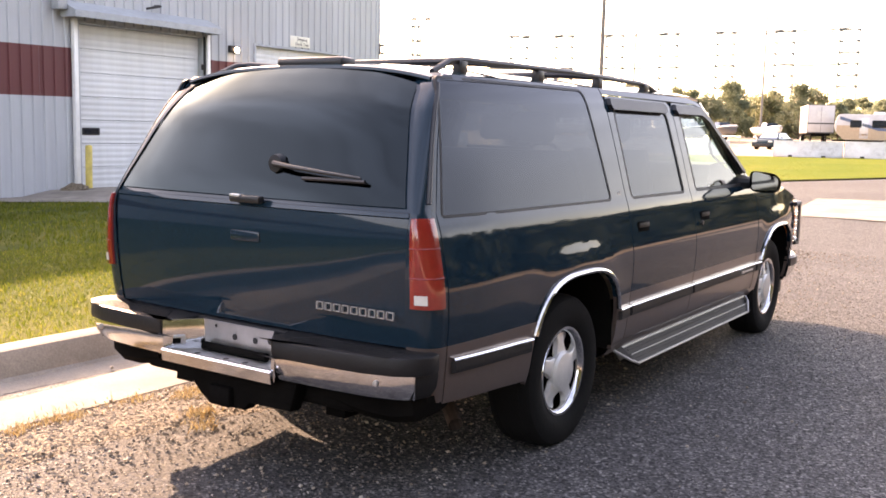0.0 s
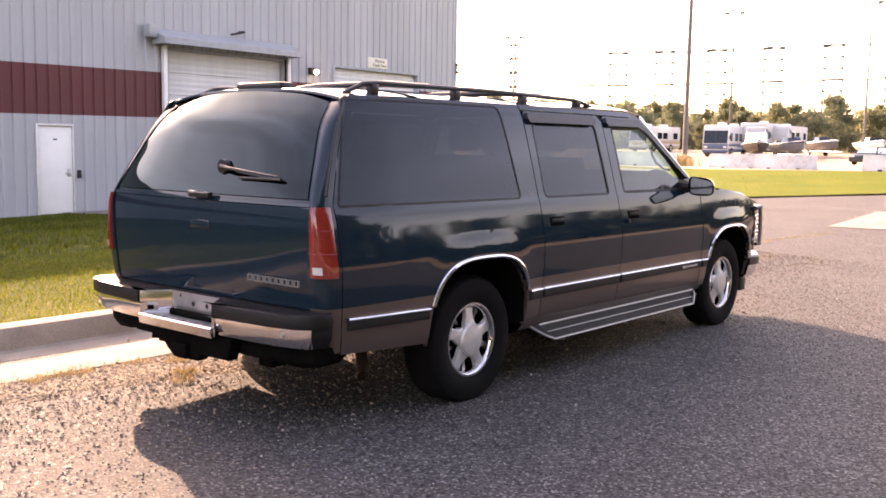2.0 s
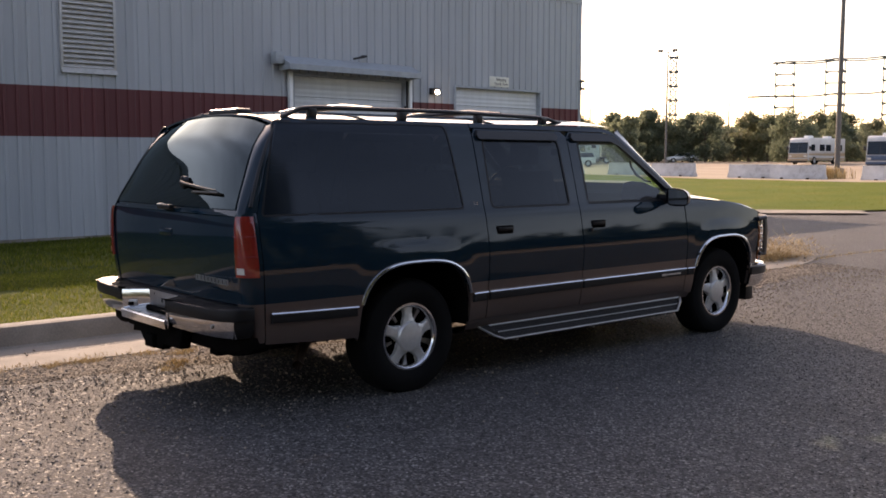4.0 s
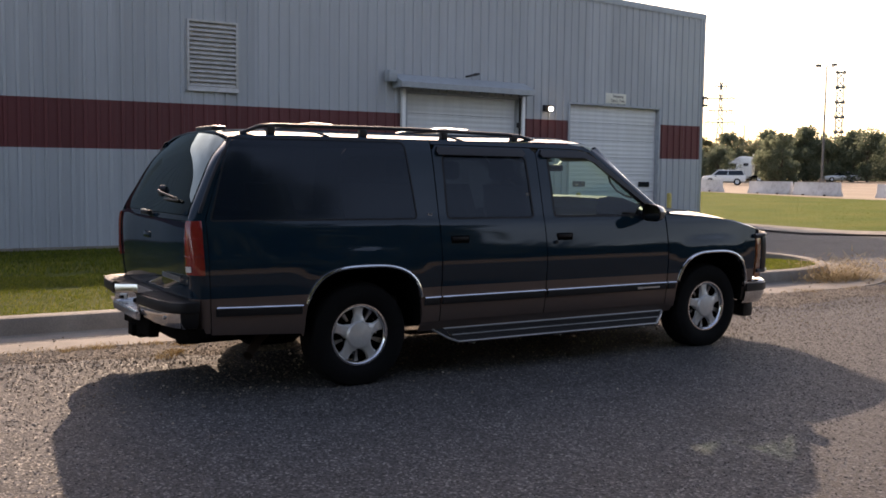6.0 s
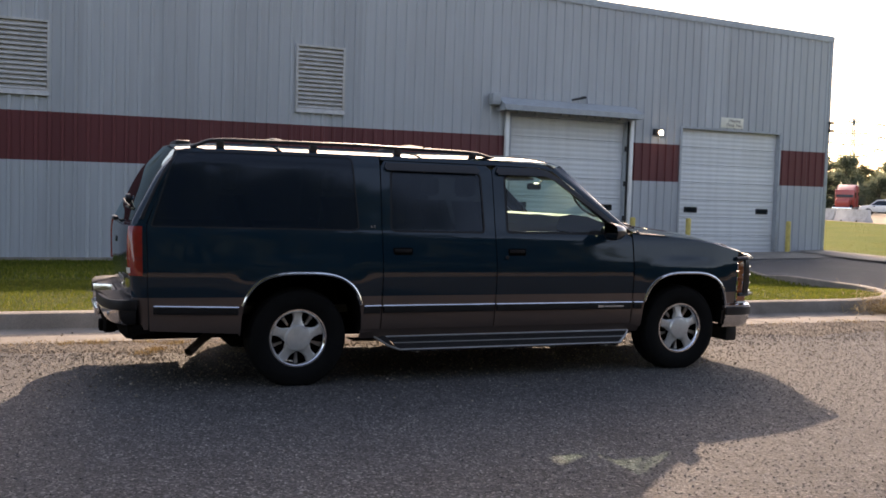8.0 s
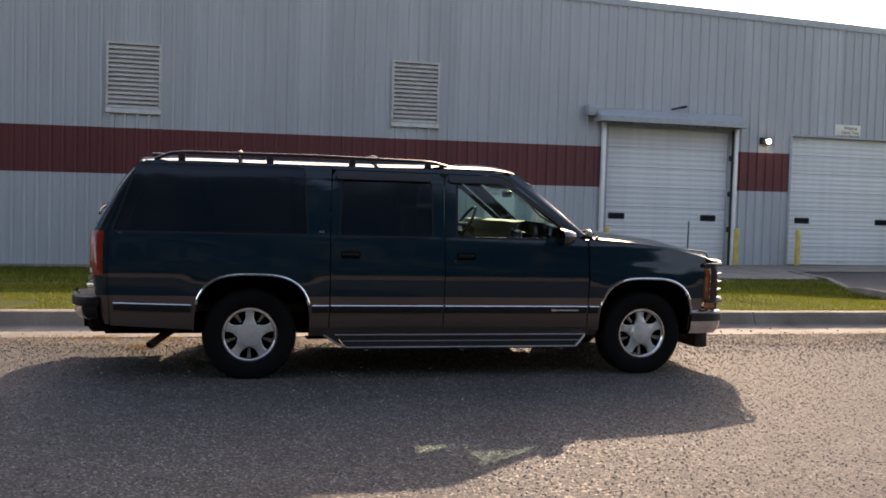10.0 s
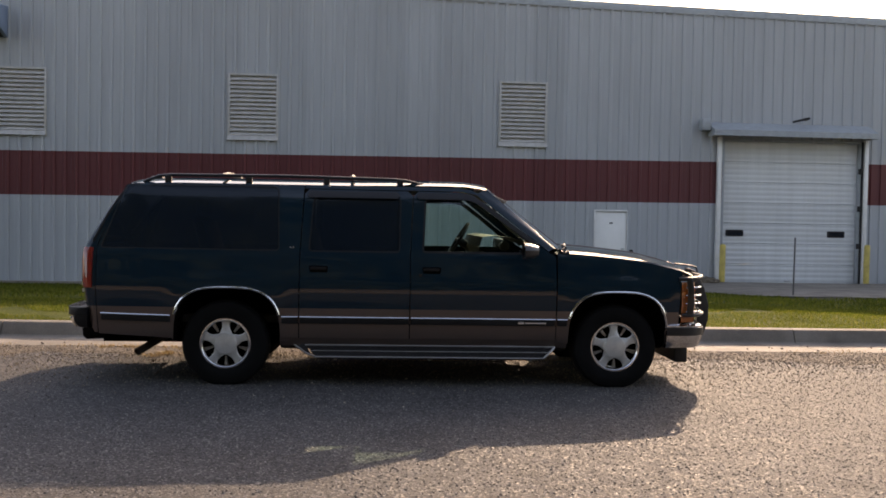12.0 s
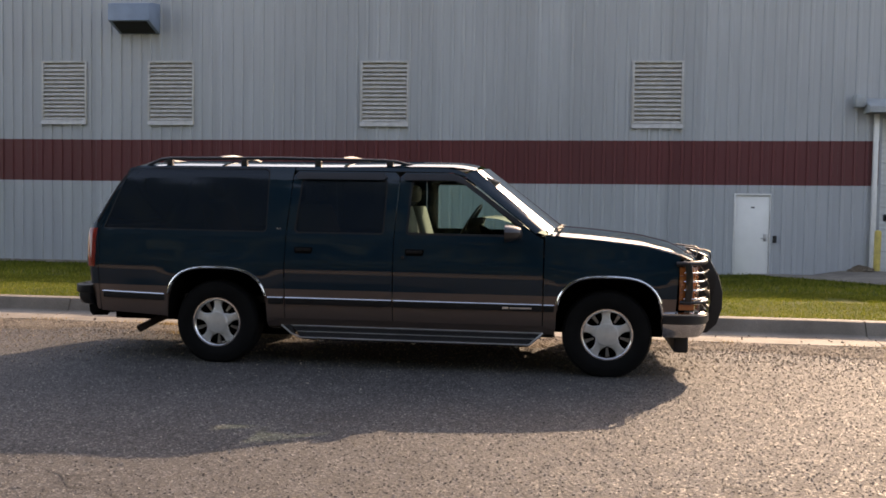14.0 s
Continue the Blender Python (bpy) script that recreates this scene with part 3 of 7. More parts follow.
bm = fill([(-21.2, 13.0), (-19.2, 13.2), (-16.2, 14.2), (-14.3, 15.4), (-14.0, 17.2), (-14.1, 18.6), (-17.4, 20.4), (-18.0, 27.2), (-21.2, 27.55)], steps(-21, -14.2, 0.8), steps(13, 27, 0.8), lambda x, y: (x, y, max(ground_z(x, y) + 0.02, lawn_z(x, y) + 0.02 if y < 20.4 else -9)))
solid("dock_apron", bm, "concrete", "worn concrete apron before the dock doors", "apron", "structure")
# unseen pale strip, added so the car's flank reflects a beige band
bm = fill([(8.4, -60), (14.5, -60), (14.5, 45), (8.2, 45), (7.6, 16), (7.2, 6), (7.8, -8)], steps(7.0, 14.5, 1.5), steps(-60, 45, 3), lambda x, y: (x + 0.3 * noise.noise((y * 0.2, 1, 0)), y, ground_z(x, y) + 0.012))
solid("gravel_shoulder", bm, "lot", "pale gravel strip across the road, unseen, added for the car's flank to reflect", "shoulder", "structure")
# grit washed up along the gutter
bm = bmesh.new()
rows = []
for y in np.arange(-14, 13.4, 0.12):
    w = 0.55 + 0.3 * noise.noise((y * 0.5, 0, 0)) + 0.22 * noise.noise((y * 2.1, 3, 0))
    x0 = kerb_x(y) + 0.80
    amp = 0.006 * ease(0.5 + 1.6 * noise.noise((y * 0.7, 5, 0)))
    rows.append([(x0 + w * u * 1.9, y, -0.016 * ease((u - 0.5) / 0.33) + (amp * math.cos(52 * math.pi * w * u * 1.9) * math.sin((w * u * 1.9 - 0.1) * 2.5 * math.pi) if 0.1 < w * u * 1.9 < 0.5 else 0.0)) for u in np.linspace(0, 0.85, 60)])
loft(bm, rows)
for v in bm.verts:
    v.co.z += ground_z(v.co.x, v.co.y) + 0.006 + 0.005 * noise.noise(v.co * 3)
solid("gutter_grit", bm, "dirt", "sandy grit washed up along the gutter", "grit", "structure")

# ---- the building ----
WX, Y0, Y1 = -21.25, -50.0, 28.9


def eave(y):
    return 7.37 + 0.022 * (28.9 - y) if y > -8 else 7.37 + 0.022 * 36.9 - 0.022 * (-8 - y)


OPEN = [(16.3, 20.42, -1.0, 3.9), (22.6, 26.7, -1.0, 3.87), (12.52, 13.44, -1.0, 1.77)]
OPEN += [(y, y + 1.34, 3.62, 5.40) for y in (2.05, 9.67, -4.24, -7.5)]
RIB = [(0.0, 0.0), (0.086, 0.0), (0.106, 0.042), (0.174, 0.042), (0.194, 0.0), (0.305, 0.0)]
wall = thing("wall_east", Matrix(), "ribbed grey steel siding with a maroon band", "wall", kind="structure")


def band_z(y):
    """The lower edge of the maroon band, which climbs a little along the wall."""
    return 1.965 + 0.0064 * max(-6.0, y)


def rib_out(y):
    u = (y - Y1) % 0.305
    return lerp_table(RIB, u)


def sheet(ya, yb):
    """Ribbed sheet between two y, cut out round the openings; three bands of colour."""
    bm = bmesh.new()
    cols = {ya, yb} | {o for op in OPEN for o in op[:2] if ya < o < yb}
    k = math.floor((ya - Y1) / 0.305)
    while Y1 + k * 0.305 < yb:
        cols |= {Y1 + k * 0.305 + r[0] for r in RIB if ya < Y1 + k * 0.305 + r[0] < yb}
        k += 1
    cols = sorted(cols)
    cols = [c for i, c in enumerate(cols) if i == 0 or c - cols[i - 1] > 1e-4]
    zs = sorted({-0.75, 2.0, 3.24, 5.9} | {z for op in OPEN for z in op[2:] if z > -0.7})
    lap = 0.004 if int(round((ya - Y0) / 0.915)) % 2 else 0.0
    verts = {}

    def v(y, z):
        key = (round(y, 4), z)
        if key not in verts:
            up = {2.0: band_z(y), 3.24: band_z(y) + 1.21, 99: eave(y)}.get(z, z)
            verts[key] = bm.verts.new((WX + lap + rib_out(y + 1e-6 if y < yb - 1e-4 else y - 1e-6), y, up))
        return verts[key]
    for a, b in zip(cols, cols[1:]):
        for z0, z1 in zip(zs, zs[1:] + [99]):
            cy, cz = (a + b) / 2, (z0 + min(z1, 7.2)) / 2
            if any(o[0] < cy < o[1] and o[2] < cz < o[3] for o in OPEN):
                continue
            f = bm.faces.new((v(a, z0), v(b, z0), v(b, z1), v(a, z1)))
            f.material_index = 1 if 2.0 < cz < 3.24 else 0
    return bm


n = 48
for i in range(n):
    part("metal_panel", sheet(Y1 - 0.915 * (i + 1), Y1 - 0.915 * i), ["siding", "stripe"], wall, angle=20)
tagged(part("siding_run", sheet(Y0, Y1 - 0.915 * n), ["siding", "stripe"], wall, angle=20), kind="stuff")
bm = bmesh.new()
loft(bm, [[(WX + 0.05, y, eave(y) - 0.16), (WX + 0.06, y, eave(y) + 0.0), (WX + 0.03, y, eave(y) + 0.06), (WX - 0.14, y, eave(y) + 0.08)] for y in (Y1 + 0.05, 20, 10, 0, -8, -20, -35, Y0)])
part("eave_trim", bm, "trim_grey", wall, "grey folded eave flashing")
bm = bmesh.new()
box(bm, WX - 0.12, WX + 0.045, Y1 - 0.10, Y1 + 0.04, -0.75, eave(Y1), 0.01)
part("corner_trim", bm, "trim_grey", wall, "grey corner flashing")
bm = bmesh.new()
box(bm, WX + 0.0, WX + 0.05, Y0, 16.2, -0.75, -0.42, 0.01)
part("base_trim", bm, "concrete", wall, "concrete footing strip")

# walls behind the sheet, with thickness and real openings
bm = bmesh.new()
HOLES = [(o[0] - 0.04, o[1] + 0.04, o[2], o[3] + 0.04) for o in OPEN]
ycut = sorted({Y0, Y1 - 0.02} | {o for op in HOLES for o in op[:2]})
zcut = sorted({-0.8, 7.2} | {z for op in HOLES for z in op[2:] if z > -0.7})
for a, b in zip(ycut, ycut[1:]):
    for c, d in zip(zcut, zcut[1:]):
        if not any(o[0] < (a + b) / 2 < o[1] and o[2] < (c + d) / 2 < o[3] for o in HOLES):
            box(bm, WX - 0.25, WX - 0.01, a, b, c, d)
solid("wall_core", bm, "trim_grey", "steel framed wall behind the siding", "wall", "structure")
bm = bmesh.new()
box(bm, -62, WX - 0.02, Y1 - 0.02, Y1 - 0.01, -0.8, 7.3)
box(bm, -62, WX - 0.02, Y0, Y0 + 0.2, -0.8, 7.2)
box(bm, -62, -61.8, Y0, Y1, -0.8, 7.2)
for i in range(130):
    x = WX - 0.12 - i * 0.305
    box(bm, x - 0.09, x - 0.03, Y1 - 0.012, Y1 + 0.02, -0.8, 7.32)
solid("wall_north", bm, "siding", "ribbed grey steel end wall", "wall", "structure")
bm = bmesh.new()
loft(bm, [[(WX - 0.02, y, eave(y) + 0.03), (-42, y, eave(y) + 0.9), (-62, y, eave(y) + 0.03)] for y in (Y1, 10, -8, -30, Y0)])
solid("roof", bm, "galv", "low pitched steel roof", "roof", "structure")


def opening_frame(parent, y0, y1, z0, z1, w=0.06, mat="trim_grey"):
    for a, b, c, d, nm in ((y0 - w, y0, z0, z1 + w, "jamb"), (y1, y1 + w, z0, z1 + w, "jamb"), (y0, y1, z1, z1 + w, "head_trim")):
        bm = bmesh.new()
        box(bm, WX - 0.2, WX + 0.045, a, b, c, d, 0.006)
        part(nm, bm, mat, parent)


def dock_door(name, y0, y1, z0, z1, lites):
    d = thing(name, Matrix(), "closed white sectional steel dock door with two small lites", "dock door", "dock doors", "structure")
    k = 7
    h = (z1 - z0) / k
    for i in range(k):
        a, b = z0 + i * h + 0.004, z0 + (i + 1) * h - 0.004
        prof = [(0, a), (0.012, a + 0.012)]
        for j in range(4):
            c = a + h * (j + 0.5) / 4
            prof += [(0.012, c - 0.035), (0.007, c - 0.024), (0.007, c + 0.024), (0.012, c + 0.035)]
        prof += [(0.012, b - 0.012), (0, b), (-0.04, b), (-0.04, a)]
        bm = bmesh.new()
        prism(bm, [(WX - 0.15 + o, z) for o, z in prof], "y", y0 + 0.004, y1 - 0.004)
        part("door_section", bm, "door_white", d)
    for c in lites:
        bm = bmesh.new()
        prism(bm, rounded([(c - 0.27, 1.12), (c + 0.27, 1.12), (c + 0.27, 1.31), (c - 0.27, 1.31)], 0.04), "x", WX - 0.139, WX - 0.12, 0.006)
        fr = part("lite_frame", bm, "dark", d, "black framed door lite")
        bm = bmesh.new()
        prism(bm, rounded([(c - 0.22, 1.155), (c + 0.22, 1.155), (c + 0.22, 1.275), (c - 0.22, 1.275)], 0.03), "x", WX - 0.119, WX - 0.114)
        part("pane", bm, "tint", fr)
    bm = bmesh.new()
    box(bm, WX - 0.14, WX - 0.10, (y0 + y1) / 2 - 0.09, (y0 + y1) / 2 + 0.09, z0 + 0.10, z0 + 0.14, 0.01)
    part("pull_handle", bm, "galv", d)
    opening_frame(d, y0, y1, z0 - 0.3, z1, 0.07)
    return d


dock_door("door_1", 16.3, 20.42, -0.30, 3.9, (16.72, 19.82))
dock_door("door_2", 22.6, 26.7, -0.20, 3.87, (23.18, 26.20))
# canopy and post pair round the first dock
hood = thing("dock_canopy", Matrix(), "grey sheet metal canopy over the dock door", "canopy", kind="structure")
bm = bmesh.new()
prism(bm, [(WX + 0.03, 4.42), (WX + 0.62, 4.16), (WX + 0.62, 4.00), (WX + 0.57, 4.00), (WX + 0.57, 4.10), (WX + 0.03, 4.34)], "y", 15.78, 20.66, 0.006)
part("canopy_sheet", bm, "trim_grey", hood)
for y in (15.80, 20.64):
    bm = bmesh.new()
    prism(bm, [(WX + 0.03, 4.40), (WX + 0.6, 4.13), (WX + 0.6, 4.0), (WX + 0.03, 4.0)], "y", y - 0.015, y + 0.015)
    part("end_plate", bm, "trim_grey", hood)
for y in (16.12, 20.56):
    bm = bmesh.new()
    box(bm, WX + 0.03, WX + 0.16, y - 0.06, y + 0.06, -0.55, 4.0, 0.012)
    part("guide_post", bm, "white", hood, "white painted guide post")
bm = bmesh.new()
box(bm, WX + 0.03, WX + 0.10, 20.45, 20.495, -0.5, 3.95, 0.01)
part("dock_seal", bm, "dark", hood, "dark rubber dock seal")
for z in (0.8, 1.9, 3.0):
    bm = bmesh.new()
    box(bm, WX + 0.04, WX + 0.13, 20.36, 20.44, z, z + 0.16, 0.01)
    part("hinge_bracket", bm, "dark", hood)

bm = bmesh.new()
box(bm, WX + 0.05, WX + 0.34, 15.50, 15.775, 4.16, 4.50, 0.03)
part("motor_box", bm, "trim_grey", hood, "grey door motor box")

# plain steel door
door = thing("door_3", Matrix(), "closed white steel door with a lever lock", "door", kind="structure")
bm = bmesh.new()
box(bm, WX - 0.06, WX - 0.01, 12.53, 13.43, -0.44, 1.755, 0.006)
part("door_leaf", bm, "door_paint", door)
opening_frame(door, 12.52, 13.44, -0.5, 1.77, 0.05, "white")
bm = bmesh.new()
box(bm, WX - 0.012, WX + 0.0, 13.28, 13.38, 0.52, 0.72, 0.006)
tube(bm, [(WX, 13.34, 0.60), (WX + 0.06, 13.34, 0.60), (WX + 0.06, 13.20, 0.60)], 0.013)
part("door_handle", bm, "galv", door, "steel lever handle")
bm = bmesh.new()
box(bm, WX + 0.03, WX + 0.09, 13.52, 13.62, 0.48, 0.68, 0.01)
part("key_box", bm, "dark", door)
bm = bmesh.new()
box(bm, WX - 0.011, WX - 0.006, 12.93, 13.03, 1.42, 1.46)
part("door_notice", bm, "ink", door)
bm = bmesh.new()
box(bm, WX - 0.1, WX + 0.55, 12.35, 13.6, -0.62, -0.455, 0.015)
part("door_stoop", bm, "concrete", door, "low concrete stoop")


def louvre(name, y):
    v = thing(name, Matrix(), "grey metal wall louvre with slanted blades", "wall vent", "wall vents", "structure")
    y1 = y + 1.34
    for a, b, c, d in ((y - 0.03, y + 0.035, 3.59, 5.43), (y1 - 0.035, y1 + 0.03, 3.59, 5.43), (y + 0.035, y1 - 0.035, 5.37, 5.43), (y + 0.035, y1 - 0.035, 3.66, 3.70)):
        bm = bmesh.new()
        box(bm, WX - 0.10, WX + 0.055, a, b, c, d, 0.006)
        part("frame", bm, "louvre", v)
    bm = bmesh.new()
    prism(bm, [(WX + 0.03, 3.70), (WX + 0.07, 3.69), (WX + 0.105, 3.575), (WX + 0.03, 3.575)], "y", y - 0.02, y1 + 0.02, 0.005)
    part("sill", bm, "louvre", v, "sloping sill")
    for i in range(14):
        z = 3.72 + i * 0.118
        bm = bmesh.new()
        prism(bm, [(WX + 0.050, z - 0.012), (WX + 0.054, z + 0.006), (WX - 0.035, z + 0.112), (WX - 0.041, z + 0.104)], "y", y + 0.036, y1 - 0.036)
        part("slat", bm, "louvre", v)
    bm = bmesh.new()
    box(bm, WX - 0.075, WX - 0.065, y, y1, 3.62, 5.4)
    part("backing", bm, "louvre", v)


for i, y in enumerate((2.05, 9.67, -4.24, -7.5)):
    louvre("vent_%d" % (i + 1), y)
bm = bmesh.new()
prism(bm, [(WX + 0.03, 7.06), (WX + 0.62, 6.99), (WX + 0.82, 6.93), (WX + 0.82, 6.46), (WX + 0.03, 6.20)], "y", -5.12, -3.9, 0.015)
hoodbox = thing("exhaust_hood", Matrix(), "boxy blue-grey sheet metal exhaust hood on the wall", "vent hood", kind="structure")
part("hood_shell", bm, "hood_blue", hoodbox)
bm = bmesh.new()
prism(bm, [(WX + 0.10, 6.222), (WX + 0.76, 6.439), (WX + 0.76, 6.43), (WX + 0.10, 6.212)], "y", -5.02, -4.0)
part("hood_mouth", bm, "dark", hoodbox)

bm = bmesh.new()
box(bm, WX + 0.035, WX + 0.05, 24.14, 25.08, 3.98, 4.32, 0.004)
sign = thing("dock_sign", Matrix(), "cream dock sign with two black lines of lettering", "sign", kind="structure")
part("sign_plate", bm, "sign", sign)


def lettering(text, size, m, mat, parent, name="lettering", depth=0.003):
    cu = bpy.data.curves.new(name, "FONT")
    cu.body, cu.size, cu.align_x, cu.align_y, cu.extrude = text, size, "CENTER", "CENTER", depth
    tmp = new("tmp_text", cu)
    me = bpy.data.meshes.new_from_object(tmp.evaluated_get(bpy.context.evaluated_depsgraph_get()))
    bpy.data.objects.remove(tmp)
    bpy.data.curves.remove(cu)
    me.transform(m)
    me.materials.clear()
    me.materials.append(M[mat])
    ob = new(name, me)
    ob.parent = parent
    return ob


for words, z in (("Shipping", 4.225), ("Dock Two", 4.075)):
    lettering(words, 0.15, Matrix.Translation((WX + 0.052, 24.70, z)) @ Euler((math.pi / 2, 0, math.pi / 2)).to_matrix().to_4x4(), "ink", sign)

lamp = thing("wall_lamp", Matrix(), "lit wall pack lamp beside the dock door", "wall lamp", kind="structure")
bm = bmesh.new()
box(bm, WX + 0.03, WX + 0.16, 21.42, 21.78, 3.58, 3.78, 0.02)
part("housing", bm, "dark", lamp)
bm = bmesh.new()
lathe(bm, [(0.075, 0.0), (0.075, 0.03), (0.055, 0.055), (0, 0.065)], Matrix.Translation((WX + 0.161, 21.66, 3.66)) @ Euler((0, math.pi / 2, 0)).to_matrix().to_4x4(), 16)
part("lens", bm, "glow", lamp)
pipe = thing("gooseneck_pipe", Matrix(), "small bent conduit on the siding", "conduit", kind="structure")
bm = bmesh.new()
tube(bm, [(WX + 0.02, 18.72, 4.58), (WX + 0.26, 18.72, 4.58), (WX + 0.32, 18.58, 4.55), (WX + 0.32, 18.20, 4.46)], [0.05, 0.035, 0.035, 0.03])
part("pipe", bm, "dark", pipe)
eyebox = thing("corner_fixture", Matrix(), "small weathered fixture at the building corner", "fixture", kind="structure")
bm = bmesh.new()
box(bm, WX + 0.04, WX + 0.15, 28.84, 29.04, 4.36, 4.45, 0.02)
box(bm, WX + 0.05, WX + 0.09, 28.86, 28.92, 4.10, 4.36, 0.01)
part("fixture_body", bm, "steel_pole", eyebox)
bm = bmesh.new()
box(bm, WX + 0.04, WX + 0.15, 28.86, 29.06, 4.08, 4.17, 0.02)
part("fixture_head", bm, "steel_pole", eyebox)


def bollard(x, y, top, r=0.085):
    z = ground_z(x, y)
    b = thing("bollard", pose(x, y, z, 0, random.uniform(-1.5, 1.5), 0), "scuffed yellow steel bollard by the dock door", "bollard", "dock bollards")
    bm = bmesh.new()
    lathe(bm, [(r, -0.02), (r, top - z - 0.05), (r * 0.8, top - z - 0.015), (0, top - z)], seg=20)
    part("post", bm, "yellow", b)
    bm = bmesh.new()
    lathe(bm, [(r * 1.5, -0.02), (r * 1.5, 0.03), (r, 0.05)], seg=20)
    part("collar", bm, "concrete", b)


for y, top in ((16.11, 0.89), (20.43, 0.94), (22.60, 0.95), (26.80, 0.93)):
    bollard(-20.70, y, top)
rod = thing("marker_rod", pose(-14.9, 15.55, lawn_z(-14.9, 15.55)), "thin dark steel marker rod standing in the lawn", "post")
bm = bmesh.new()
tube(bm, [(0, 0, -0.02), (0.01, 0.01, 1.35)], 0.019)
part("rod", bm, "steel_pole", rod)
bm = bmesh.new()
tube(bm, [(0, 0, -0.02), (0, 0, 0.03)], 0.06, 14)
part("foot", bm, "steel_pole", rod)
bm = bmesh.new()
bmesh.ops.create_icosphere(bm, subdivisions=3, radius=0.5)
for v in bm.verts:
    v.co = Vector((v.co.x * 0.5, v.co.y * 0.65, max(-0.05, v.co.z * 0.36))) * (1 + 0.35 * noise.noise(v.co * 4))
ob = solid("dirt_heap", bm, "dirt", "small heap of brown dirt against the wall", "dirt heap")
ob.matrix_basis = pose(-20.75, 15.75, ground_z(-20.75, 15.75))

# ---- the parked sport utility wagon ----
# Own axes: x to its right, y forward from the rear axle, z up from the road.
HALF = [(0.34, 0.915), (0.45, 0.9445), (0.55, 0.957), (0.65, 0.9675), (0.72, 0.9742), (0.745, 0.9760), (0.765, 0.9768), (0.80, 0.9773), (0.83, 0.9770), (0.857, 0.9761), (0.875, 0.9748), (0.90, 0.9718), (1.00, 0.954), (1.10, 0.934), (1.16, 0.914), (1.40, 0.842), (1.60, 0.778), (1.66, 0.752), (1.69, 0.735), (1.712, 0.720)]
REAR = [(0.40, -1.10), (0.60, -1.150), (0.81, -1.180), (1.06, -1.188), (1.16, -1.172), (1.36, -1.075), (1.54, -0.975), (1.64, -0.885), (1.70, -0.815), (1.735, -0.72)]
FENDER = [(2.60, 1.163), (2.84, 1.150), (3.23, 1.124), (3.50, 1.098), (3.66, 1.080), (3.93, 1.020), (4.04, 0.972)]


def half(y, z):
    x = smooth_table(HALF, z)
    x -= 0.045 * max(0.0, (y - 3.15) / 0.9) ** 2
    x -= 0.03 * max(0.0, (-0.6 - y) / 0.5) ** 2
    # flared lips over the wheels
    for c in (0.040, 3.366):
        d = math.hypot((y - c) / 0.56, (z - 0.38) / 0.55)
        x += 0.011 * ease((1.20 - d) / 0.38) * (1 if z < 0.95 else 0)
    return x


def arch(c, w, n=22, z0=0.38, h=0.448, e=3.0):
    """The wheel opening, from front to back."""
    return [(c + w * math.copysign(abs(math.cos(a)) ** (2 / e), math.cos(a)), z0 + h * abs(math.sin(a)) ** (2 / e)) for a in np.linspace(0.0, math.pi, n)]


suv = thing("sport_utility_wagon", pose(-2.93, 4.606, 0, 0, 0, -1.37), "dark green and pewter two-tone sport utility wagon parked at the kerb", "car")


def skin(name, outline, holes=(), mats="paint", off=0.0, thick=0.022, label="", side=1, parent=None, dz=0.02, dy=0.09, fit_half=half):
    """A body panel that follows the flank, with its edges turned in."""
    zs, ys_ = [p[1] for p in outline], [p[0] for p in outline]
    bm = fill(outline, steps(min(ys_), max(ys_), dy), steps(min(zs), max(zs), dz), lambda y, z: (fit_half(y, z) + off, y, z), holes)
    if sum(f.normal.x for f in bm.faces) < 0:
        bmesh.ops.reverse_faces(bm, faces=bm.faces[:])
    rim = [e for e in bm.edges if e.is_boundary]
    r = bmesh.ops.extrude_edge_only(bm, edges=rim)
    for v in r["geom"]:
        if isinstance(v, bmesh.types.BMVert):
            v.co.x -= thick
    if side < 0:
        for v in bm.verts:
            v.co.x = -v.co.x
        if mats not in ("glass", "tint"):
            bmesh.ops.reverse_faces(bm, faces=bm.faces[:])
    return part(name, bm, mats, parent or suv, label, 40)


def turn_out(bm, way):
    """Makes an open sheet face the given way."""
    bm.normal_update()
    if sum(f.normal.dot(Vector(way)) * f.calc_area() for f in bm.faces) < 0:
        bmesh.ops.reverse_faces(bm, faces=bm.faces[:])


def shrink(loop, d):
    """The outline moved inwards by d."""
    n = len(loop)
    area = sum(loop[i - 1][0] * loop[i][1] - loop[i][0] * loop[i - 1][1] for i in range(n))
    s = 1 if area > 0 else -1
    out = []
    for i in range(n):
        a, p, b = Vector(loop[i - 1]), Vector(loop[i]), Vector(loop[(i + 1) % n])
        t = ((p - a).normalized() + (b - p).normalized())
        t.normalize()
        out.append((p.x - t.y * d * s, p.y + t.x * d * s))
    return out


